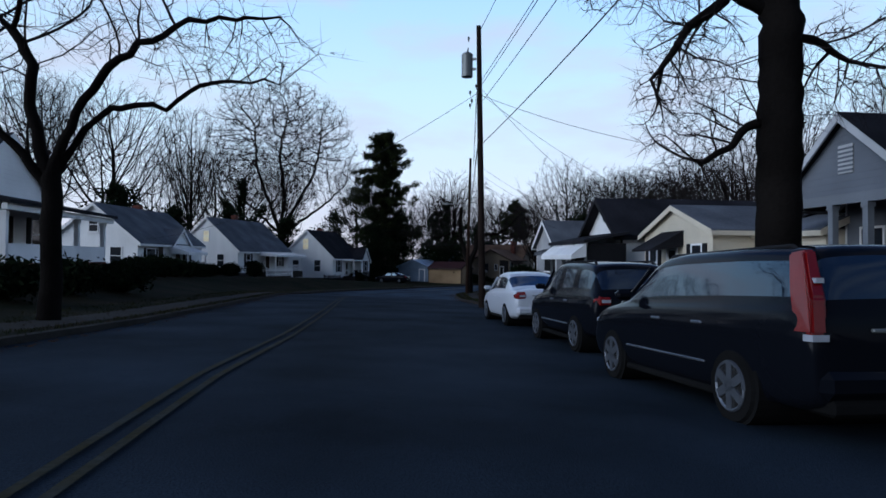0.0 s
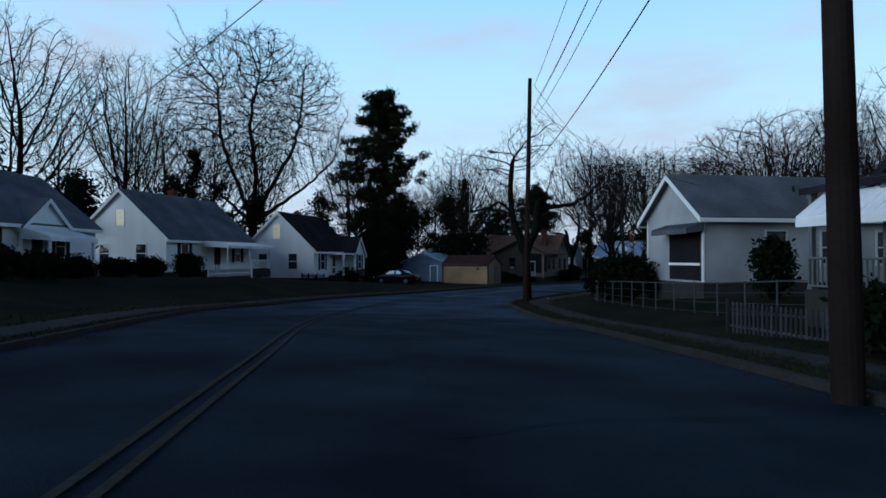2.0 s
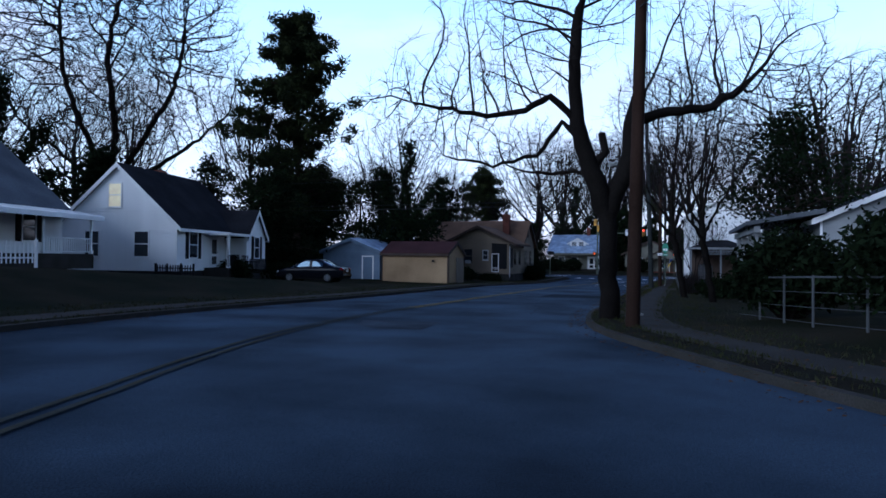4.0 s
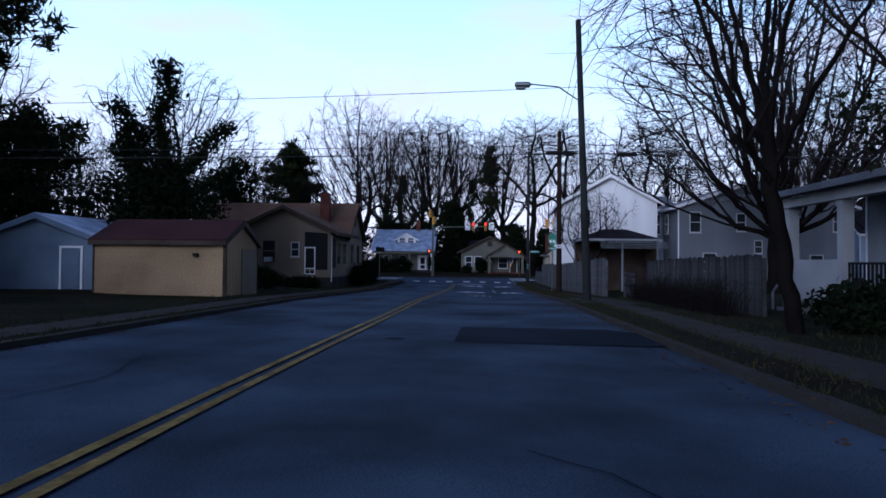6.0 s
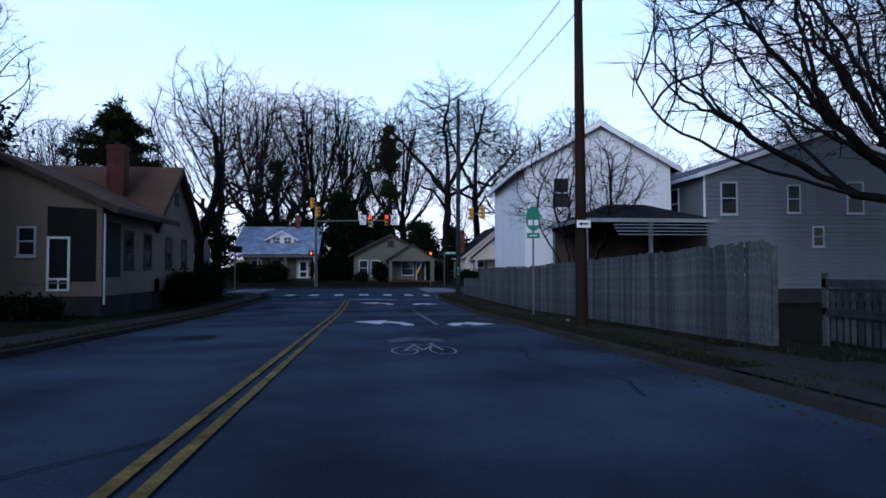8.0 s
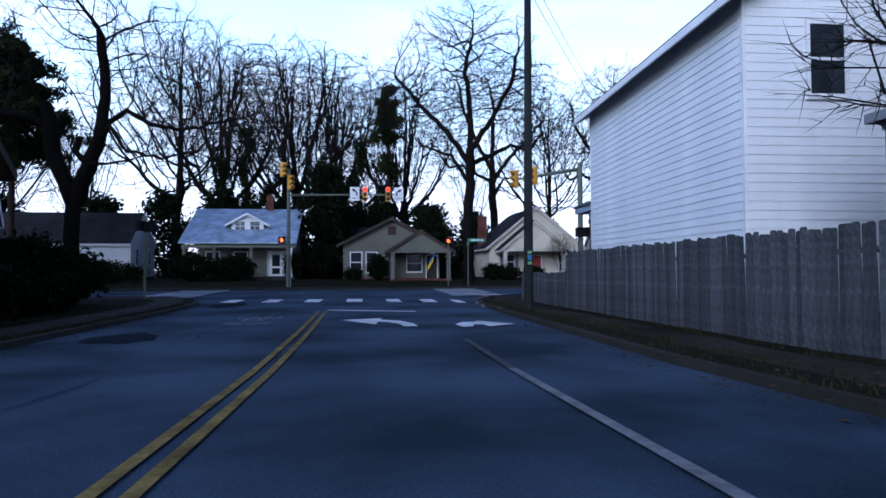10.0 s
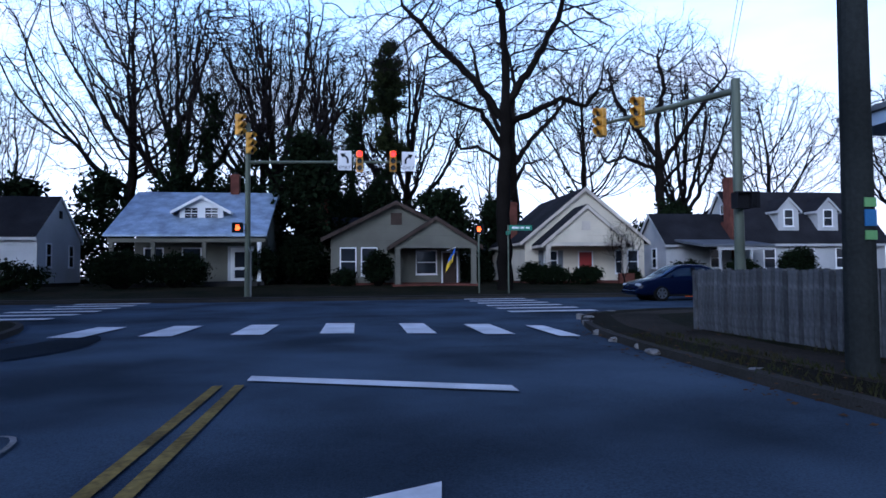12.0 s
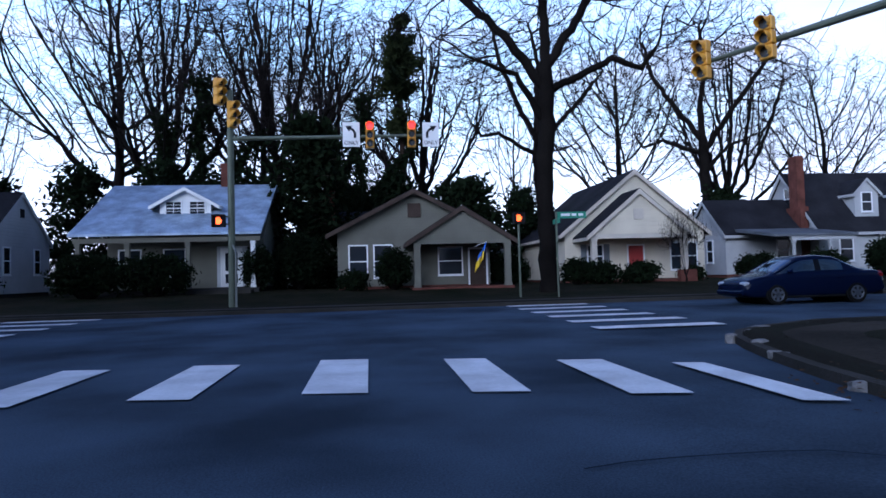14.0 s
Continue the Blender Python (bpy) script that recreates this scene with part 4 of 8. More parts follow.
# carport with a hipped roof
h = thing("carport", pose(-24.3, 103.6, gz(-20, 105)), "open carport with dark hipped roof and metal awning", "carport")
bm = bmesh.new()
v = [bm.verts.new(p) for p in ((0, 0, 3.62), (5.4, 0, 3.62), (5.4, 4.6, 3.62), (0, 4.6, 3.62), (1.9, 2.3, 4.4), (3.5, 2.3, 4.4))]
for f in ((0, 1, 5, 4), (1, 2, 5), (2, 3, 4, 5), (3, 0, 4), (3, 2, 1, 0)):
    bm.faces.new([v[i] for i in f])
part("roof", bm, ROOF_DARK, h)
bpart("fascia", [(-0.05, -0.06, 3.48, 5.45, 0.0, 3.63), (-0.05, 4.6, 3.48, 5.45, 4.66, 3.63), (-0.06, 0, 3.48, 0.0, 4.6, 3.63), (5.4, 0, 3.48, 5.46, 4.6, 3.63)], OLD_WHITE, h)
for x in (0.2, 2.8, 5.2):
    for y in (0.2, 4.4):
        post(h, x, y, -0.2, 3.5, 0.06, GREY_WALL)
for k in range(4):
    bpart("awning_slat", [(1.2 + 0.02 * k, -0.1 - 0.1 * k, 3.36 - 0.13 * k, 5.7, -0.02 - 0.1 * k, 3.4 - 0.13 * k)], GREY_WALL, h)
bpart("rear_wall", [(0.2, 4.3, -0.2, 5.2, 4.38, 3.5)], DARK_WOOD, h, "dark board back wall")
bpart("side_wall", [(5.16, 0.3, -0.2, 5.24, 4.3, 3.5)], DARK_WOOD, h)

# bungalow with cross gables
h = BUNGALOW = thing("bungalow", pose(-49.2, 105.0, -2.45), "tan clapboard bungalow with brown roof and screened porch", "house")
bm = bmesh.new()
prism(bm, [(0, 0.4), (7.0, 0.4), (7.0, 3.75), (3.6, 5.5), (0, 3.75)], "y", 0, 6.5)
part("wall", bm, TAN_WALL, h)
bm = bmesh.new()
prism(bm, [(5.8, 0.4), (12.4, 0.4), (12.4, 3.75), (9.1, 6.4), (5.8, 3.75)], "x", -6.0, 7.0)
part("wall", bm, TAN_WALL, h)
gable_roof(h, "y", -0.1, 7.3, -0.2, 6.6, 3.75, 1.75, ROOF_BROWN, over=0.45, end=0.45, trim=DARK_WOOD)
gable_roof(h, "x", 5.8, 12.4, -6.0, 7.0, 3.75, 2.7, ROOF_BROWN, over=0.4, end=0.35, trim=DARK_WOOD)
bpart("foundation", [(0.05, 0.05, -0.5, 6.95, 6, 0.41), (-5.95, 5.9, -0.5, 6.95, 12.3, 0.41)], FOUNDATION, h)
bm = bmesh.new()
prism(bm, [(5.92, 0.95), (6.8, 0.95), (6.8, 3.62), (5.1, 3.72), (5.1, 2.62), (5.92, 2.62)], "y", -0.03, 0.02)
part("porch_screen", bm, BLACK, h, "dark insect screen of the porch")
bpart("porch_screen", [(6.98, 0.2, 1.1, 7.03, 1.7, 3.2)], BLACK, h, "dark insect screen of the porch")
bpart("sill_board", [(0.02, -0.05, 0.86, 6.98, 0.0, 0.94)], TAN_WALL, h)
bpart("screen_frame", [(5.1, -0.06, 0.6, 5.18, 0.02, 2.6), (5.82, -0.06, 0.6, 5.9, 0.02, 2.6), (5.18, -0.06, 2.52, 5.82, 0.02, 2.6), (5.18, -0.06, 0.6, 5.82, 0.02, 0.68), (5.18, -0.05, 1.0, 5.82, 0.02, 1.08), (5.48, -0.05, 0.68, 5.53, 0.02, 1.0)], WHITE, h, "white screen door frame")
bpart("door_screen", [(5.18, -0.03, 0.68, 5.82, 0.02, 2.52)], BLACK, h)
post(h, 6.9, 0.08, 0.4, 3.7, 0.09, TAN_WALL)
bm = bmesh.new()
tube(bm, (7.12, -0.08, 0.1), (7.12, -0.08, 3.45), 0.04)
part("downpipe", bm, PALE_WALL, h)
window(h, pose(2.45, 0, 1.55), 0.9, 1.5, frame_mat=TAN_WALL)
bpart("window_unit", [(2.2, -0.35, 1.5, 2.75, 0.0, 1.85)], PALE_WALL, h, "window air conditioner")
window(h, pose(4.4, 0, 1.95), 0.5, 0.95, frame_mat=PALE_WALL)
for u in (2.6, 4.8):
    window(h, pose(7.0, u, 1.5, 0, 0, 90), 0.8, 1.4, frame_mat=DARK_WOOD)
for u in (7.8, 10.4):
    window(h, pose(7.0, u, 1.5, 0, 0, 90), 0.8, 1.4, frame_mat=DARK_WOOD)
bpart("vent", [(6.98, 8.8, 4.6, 7.04, 9.4, 5.3)], DARK_WOOD, h)
chimney(h, 4.9, 7.0, 4.2, 7.3, 0.75, 0.75)

# garage of painted block and a blue shed
h = house("garage with ochre painted walls and dark red roof", -47.5, 85.0, 0, 5.6, 3.9, 2.4, -2.45, 0.85, YELLOW_BLOCK, ROOF_RED, trim=DARK_WOOD, over=0.18, end=0.12, foundation=0.05, name="garage")
bpart("garage_door", [(5.58, 1.9, 0.05, 5.64, 3.7, 2.1)], TAN_WALL, h, "tan boarded garage door")
for k in range(5):
    bpart("stain_board", [(5.575, 0.25 + 0.32 * k, 0.05, 5.615, 0.53 + 0.32 * k, 2.3)], YELLOW_BLOCK, h)
bpart("door_post", [(5.58, 0.0, 0.05, 5.68, 0.1, 2.35)], DARK_WOOD, h)
bpart("lamp", [(4.3, -0.12, 1.75, 4.5, 0.0, 1.9)], BLACK, h)
h = house("pale blue shed with tin roof", -54.2, 87.2, 0, 5.4, 5.0, 2.5, -2.4, 1.0, SHED_BLUE, ROOF_METAL, ridge="y", trim=SHED_BLUE, over=0.25, end=0.3, foundation=0.1, name="shed")
door(h, pose(4.3, 0, 0.1), 0.9, 1.95, SHED_BLUE)
bpart("lean_to", [(5.4, 0.6, 0.05, 6.9, 4.5, 2.1)], SHED_BLUE, h)
bm = bmesh.new()
prism(bm, [(5.3, 2.75), (7.1, 2.2), (7.1, 2.3), (5.3, 2.85)], "y", 0.3, 4.8)
part("lean_to_roof", bm, ROOF_METAL, h)
# small houses further back
house("distant white house with grey roof", -66, 113, 0, 7, 9, 3.2, -2.2, 2.6, WHITE_WALL, ROOF_GREY, ridge="y")
house("house with dark roof beyond the grey house", 2.0, 117, 0, 11, 9, 4.4, -2.3, 3.0, BLUE_WALL, ROOF_DARK)
house("distant house with blue-grey roof", -58, 126, 20, 9, 8, 3.4, -2.3, 3.0, BLUE_WALL, ROOF_GREY)

# ---- houses beyond the crossing ----
# house with pale metal roof, shed dormer porch
h = thing("house", pose(-46.8, 157.6, -2.6), "bungalow with pale blue metal roof and white dormer", "house")
bpart("wall", [(0, 0, 0.4, 8.5, 8.4, 3.2)], GREEN_WALL, h)
bpart("foundation", [(-0.4, -1.8, -0.6, 8.5, 8.3, 0.42)], FOUNDATION, h)
bm = bmesh.new()
prism(bm, [(-2.1, 3.3), (4.2, 6.75), (9.0, 3.3), (9.0, 3.42), (4.2, 6.88), (-2.1, 3.42)], "x", -1.2, 8.7)
part("roof", bm, ROOF_METAL, h, "pale blue standing-seam metal roof")
bm = bmesh.new()
prism(bm, [(0.02, 3.2), (8.38, 3.2), (4.2, 6.6)], "x", 0.02, 8.48)
part("gable", bm, GREEN_WALL, h)
bpart("beam", [(-1.0, -1.9, 2.95, 8.6, -1.7, 3.2)], GREEN_WALL, h)
for x in (-0.8, 1.7, 4.8, 8.2):
    post(h, x, -1.75, 0.42, 2.95, 0.11, WHITE if x > 8 else GREEN_WALL)
door(h, pose(6.7, -0.04, 0.45), 1.0, 2.1, WHITE, glazed=True)
bpart("entry_wall", [(5.9, -0.03, 0.45, 7.6, 0.0, 2.75)], PALE_WALL, h)
for x in (1.2, 3.6):
    window(h, face_pose("front", 9.4, 8.4, x, 1.2), 1.1, 1.4)
bpart("step", [(5.4, -3.4, -0.5, 8.2, -1.8, 0.1), (5.4, -2.6, 0.1, 8.2, -1.8, 0.3)], CONCRETE, h)
dm = part("dormer", (lambda bm: (prism(bm, [(2.75, 3.6), (5.55, 3.6), (5.55, 5.3), (4.15, 6.05), (2.75, 5.3)], "y", 0.2, 4.0), bm)[1])(bmesh.new()), WHITE, h, "white gabled dormer")
gable_roof(h, "y", 2.75, 5.55, 0.2, 3.6, 5.3, 0.78, ROOF_METAL, over=0.5, end=0.3, thick=0.08, trim=WHITE, name="dormer_roof")
for x in (3.5, 4.8):
    window(h, pose(x, 0.2, 4.62), 0.8, 0.72, bars=True)
chimney(h, 5.6, 4.2, 5.5, 8.2)

# grey-green bungalow with two front gables
h = thing("house", pose(-34.3, 156.6, -2.75), "grey-green bungalow with two low front gables", "house")
bm = bmesh.new()
prism(bm, [(0.2, 0.4), (8.9, 0.4), (8.9, 3.55), (4.55, 5.75), (0.2, 3.55)], "y", 0, 10)
part("wall", bm, GREEN_WALL, h)
gable_roof(h, "y", 0.2, 8.9, 0, 10, 3.55, 2.2, ROOF_DARK, over=0.6, end=0.5, trim=DARK_WOOD)
bpart("foundation", [(0.25, 0.03, -0.5, 8.85, 9.9, 0.41)], BRICK, h)
bpart("rear_wall", [(-2.5, 6.0, 0.4, 0.2, 11, 3.4)], GREEN_WALL, h)
gable_roof(h, "x", 6.0, 12.0, -2.6, 4.5, 3.4, 2.0, ROOF_DARK, trim=DARK_WOOD, name="rear_roof")
bm = bmesh.new()
prism(bm, [(4.3, 2.85), (9.6, 2.85), (6.95, 4.5)], "y", -2.6, 0.5)
part("porch_gable", bm, GREEN_WALL, h)
gable_roof(h, "y", 4.3, 9.6, -2.6, 0.8, 2.85, 1.65, ROOF_DARK, over=0.35, end=0.2, trim=DARK_WOOD, name="porch_roof")
bpart("beam", [(4.3, -2.6, 2.62, 9.6, -2.4, 2.86)], GREEN_WALL, h)
for x in (4.5, 9.4):
    post(h, x, -2.5, 0.3, 2.62, 0.16, GREEN_WALL)
bpart("porch_floor", [(4.2, -2.7, -0.5, 9.7, -0.01, 0.32)], BRICK, h)
bpart("step", [(4.6, -3.5, -0.4, 6.8, -2.72, 0.15)], CONCRETE, h)
for x in (1.35, 2.75):
    window(h, face_pose("front", 9, 10, x, 0.95), 0.95, 1.75)
window(h, face_pose("front", 9, 10, 6.6, 1.0), 1.3, 1.5)
bpart("vent", [(4.2, -0.06, 4.3, 4.95, 0.02, 5.1)], DARK_WOOD, h, "boarded gable vent")
door(h, face_pose("front", 9, 10, 8.2, 0.35), color=DARK_WOOD)
chimney(h, -0.6, 7.0, 3.4, 6.9, 0.65, 0.65)

# cream house with nested gables and red door
h = CREAM_HOUSE = thing("house", pose(-21.05, 158.0, -2.75), "cream clapboard house with nested gables and red door", "house")
bm = bmesh.new()
prism(bm, [(0.6, 0.4), (9.6, 0.4), (9.6, 3.35), (5.1, 7.0), (0.6, 3.35)], "y", 0, 11)
part("wall", bm, CREAM_WALL, h)
gable_roof(h, "y", 0.6, 9.6, 0, 11, 3.35, 3.65, ROOF_DARK, over=0.35, end=0.3, trim=PALE_CREAM)
bpart("foundation", [(0.65, 0.03, -0.5, 9.55, 10.9, 0.41)], BRICK, h)
bm = bmesh.new()
prism(bm, [(1.4, 3.05), (7.3, 3.05), (4.35, 5.5)], "y", -2.4, 0.2)
part("porch_gable", bm, CREAM_WALL, h)
gable_roof(h, "y", 1.4, 7.3, -2.4, 1.5, 3.05, 2.45, ROOF_DARK, over=0.3, end=0.2, trim=PALE_CREAM, name="porch_roof")
bpart("beam", [(1.4, -2.4, 2.8, 7.3, -2.2, 3.06)], PALE_CREAM, h)
for x in (1.6, 7.1):
    post(h, x, -2.25, 0.35, 2.8, 0.16, PALE_CREAM)
bpart("porch_floor", [(1.3, -2.5, -0.5, 7.4, -0.01, 0.36)], BRICK, h)
bpart("porch_pier", [(6.5, -2.9, -0.4, 7.5, -2.5, 0.9)], BRICK, h)
door(h, face_pose("front", 9, 11, 5.1, 0.4), color=RED_PAINT, label="red front door")
window(h, face_pose("front", 9, 11, 2.5, 1.2), 0.9, 1.3, shutters=GREY_WALL)
for x in (8.05, 9.0):
    window(h, face_pose("front", 9, 11, x - 0.3, 0.95), 0.7, 1.6)
bpart("vent", [(4.0, -2.45, 3.9, 4.6, -2.38, 4.5)], PALE_CREAM, h)
bpart("vent", [(4.8, -0.05, 5.3, 5.2, 0.02, 5.9)], PALE_CREAM, h)
chimney(h, 0.9, 5.2, 3.0, 6.6, 0.8, 0.8)

# white house with brick chimney and dormers
h = thing("house", pose(-5.0, 160.4, -2.7), "white house with dark roof, brick chimney and dormers", "house")
bm = bmesh.new()
prism(bm, [(0, 0.4), (7.0, 0.4), (7.0, 3.4), (3.5, 7.5), (0, 3.4)], "x", 3.2, 15.5)
part("wall", bm, DULL_WHITE, h)
gable_roof(h, "x", 0, 7.0, 3.2, 15.5, 3.4, 4.1, ROOF_DARK, trim=DULL_WHITE)
bm = bmesh.new()
prism(bm, [(1.0, 0.4), (6.0, 0.4), (6.0, 3.3), (3.5, 5.6), (1.0, 3.3)], "x", -3.0, 3.2)
part("side_wing", bm, DULL_WHITE, h, "small white side wing")
gable_roof(h, "x", 1.0, 6.0, -3.0, 3.3, 3.3, 2.3, ROOF_DARK, trim=DULL_WHITE, name="wing_roof")
window(h, pose(-3.0, 3.0, 1.3, 0, 0, -90), 0.7, 1.5)
window(h, pose(3.2, 3.0, 5.0, 0, 0, -90), 0.7, 1.5)
ch = bpart("chimney", [(2.6, 0.9, 0.3, 3.2, 2.4, 5.0)], BRICK, h, "broad red brick chimney")
bpart("chimney_top", [(2.65, 1.2, 5.0, 3.2, 2.1, 8.6)], BRICK, ch)
for x in (7.3, 10.8):
    part("dormer", (lambda bm: (prism(bm, [(x - 0.9, 4.2), (x + 0.9, 4.2), (x + 0.9, 5.9), (x, 6.8), (x - 0.9, 5.9)], "y", 0.5, 3.4), bm)[1])(bmesh.new()), DULL_WHITE, h, "white gabled dormer")
    gable_roof(h, "y", x - 0.9, x + 0.9, 0.5, 3.0, 5.9, 0.9, ROOF_DARK, over=0.2, end=0.15, thick=0.08, trim=DULL_WHITE, name="dormer_roof")
    window(h, pose(x, 0.5, 4.6), 0.7, 1.25)
bm = bmesh.new()
prism(bm, [(1.0, 3.3), (-3.3, 2.75), (-3.3, 2.9), (1.0, 3.5)], "x", -2.3, 3.4)
part("porch_roof", bm, ROOF_GREY, h)
bpart("beam", [(-1.1, -3.2, 2.5, 3.3, -3.0, 2.76)], DULL_WHITE, h)
for x in (-0.9, 1.6):
    post(h, x, -3.1, -0.2, 2.5, 0.07, DULL_WHITE)
for x in (5.2, 8.6, 11.5):
    window(h, pose(x, 0, 1.2), 0.9, 1.5)
window(h, pose(1.2, 1.0, 1.3), 0.8, 1.4)
bpart("foundation", [(3.25, 0.03, -0.5, 15.4, 6.9, 0.41)], BRICK, h)
bpart("foundation", [(-2.95, 1.05, -0.5, 3.2, 5.9, 0.41)], BRICK, h)

# pale grey house at the west end
h = thing("house", pose(-56.6, 156.0, -2.6), "pale grey house with dark roof", "house")
bm = bmesh.new()
prism(bm, [(0, 0.4), (6.2, 0.4), (6.2, 3.4), (3.1, 6.0), (0, 3.4)], "x", -7.0, 4.6)
part("wall", bm, PALE_WALL, h)
gable_roof(h, "x", 0, 6.2, -7.0, 4.6, 3.4, 2.6, ROOF_DARK, over=0.25, end=0.08, trim=PALE_WALL)
for u in (1.5, 4.7):
    window(h, pose(4.6, u, 1.5, 0, 0, 90), 0.6, 1.4)
bpart("vent", [(4.58, 2.9, 4.7, 4.64, 3.3, 5.2)], BLACK, h)
for x in (-4.5, -1.5):
    window(h, pose(x, 0, 1.5), 1.2, 1.1)
bpart("foundation", [(-6.95, 0.05, -0.5, 4.55, 6.15, 0.41)], FOUNDATION, h)
h = house("white house with dark roof beyond the pale grey house", -72, 158, 0, 9, 8, 3.3, -2.5, 2.4, WHITE_WALL, ROOF_DARK)
for x in (2, 6.5):
    window(h, face_pose("front", 9, 8, x, 1.3), 1.0, 1.4)
house("small white outbuilding between the houses", -36.6, 168, 0, 3.5, 4, 2.6, -2.4, 1.3, WHITE_WALL, ROOF_GREY, ridge="y", name="outbuilding")
house("white outbuilding with grey roof", -23.9, 170, 0, 3.8, 4, 2.6, -2.4, 1.2, WHITE_WALL, ROOF_GREY, name="outbuilding")

# ---- trees ----


def tubes_mesh(name, tubes):
    """One mesh out of many tapering tubes: (points, radii, sides)."""
    vs, fs = [], []
    for pts, rad, n in tubes:
        base = len(vs)
        k = len(pts)
        for i in range(k):
            d = (pts[min(i + 1, k - 1)] - pts[max(i - 1, 0)]).normalized()
            a = d.cross(Vector((0.3, 0.9, 0.3))).normalized()
            b = d.cross(a)
            for s in range(n):
                t = 2 * math.pi * s / n
                vs.append(pts[i] + (a * math.cos(t) + b * math.sin(t)) * rad[i])
        for i in range(k - 1):
            for s in range(n):
                if rad[i + 1] < 1e-6:
                    fs.append((base + i * n + s, base + i * n + (s + 1) % n, base + (i + 1) * n))
                    continue
                p, q = base + i * n + s, base + i * n + (s + 1) % n
                fs.append((p, q, q + n, p + n))
    return mesh_of(name, vs, fs)


def fill(rng, blobs, n, clump):
    """Points in a crown made of ellipsoids (x, y, z, rx, ry, rz, share), gathered in loose clumps."""
    tot = sum(b[6] for b in blobs)
    out = []
    for x, y, z, rx, ry, rz, share in blobs:
        k = max(8, int(n * share / tot))
        v = rng.normal(size=(k, 3))
        v /= np.linalg.norm(v, axis=1)[:, None]
        v *= rng.random((k, 1)) ** (1 / 2.6)
        c = rng.normal(size=(max(4, k // 34), 3))
        c = c / np.linalg.norm(c, axis=1)[:, None] * (0.25 + 0.65 * rng.random((len(c), 1)))
        near = c[rng.integers(0, len(c), k)] + rng.normal(size=(k, 3)) * 0.16
        v = np.where(rng.random((k, 1)) < clump, near, v)
        out.append(v * (rx, ry, rz) + (x, y, z))
    return np.concatenate(out)


def colonise(rng, P, parent, A, step, kill, up, wob, most=6500):
    """Grows a branching skeleton from the given nodes until it has reached the points A."""
    P, parent = [np.array(p, float) for p in P], list(parent)
    kids = [0] * len(P)
    for q in parent:
        if q >= 0:
            kids[q] += 1
    kill = max(kill, step * 0.88)
    N = np.array(P)
    D = np.linalg.norm(A[:, None] - N[None], axis=2)
    idx, dist = D.argmin(1), D.min(1)
    stall = np.zeros(len(A), int)
    for _ in range(130):
        if not len(A) or len(P) > most:
            break
        g = np.unique(idx)
        acc = np.zeros((len(P), 3))
        np.add.at(acc, idx, (A - N[idx]) / (dist[:, None] + 1e-9))
        g = np.array([i for i in g if kids[i] < 4], int)
        if not len(g):
            break
        back = np.array([parent[i] if parent[i] >= 0 else i for i in g])
        run = (N[g] - N[back]) / (np.linalg.norm(N[g] - N[back], axis=1)[:, None] + 1e-9)
        d = acc[g] / (np.linalg.norm(acc[g], axis=1)[:, None] + 1e-9) + run * 0.3 + rng.normal(size=(len(g), 3)) * wob + (0, 0, up)
        new_ = N[g] + d / (np.linalg.norm(d, axis=1)[:, None] + 1e-9) * step
        base = len(P)
        for i, q in zip(g, new_):
            P.append(q)
            parent.append(int(i))
            kids[i] += 1
            kids.append(0)
        N = np.array(P)
        D = np.linalg.norm(A[:, None] - new_[None], axis=2)
        j, dn = D.argmin(1), D.min(1)
        better = dn < dist - 1e-6
        stall = np.where(better, 0, stall + 1)
        idx, dist = np.where(better, j + base, idx), np.where(better, dn, dist)
        keep = (dist > kill) & (stall < 6)
        A, idx, dist, stall = A[keep], idx[keep], dist[keep], stall[keep]
    return N, parent


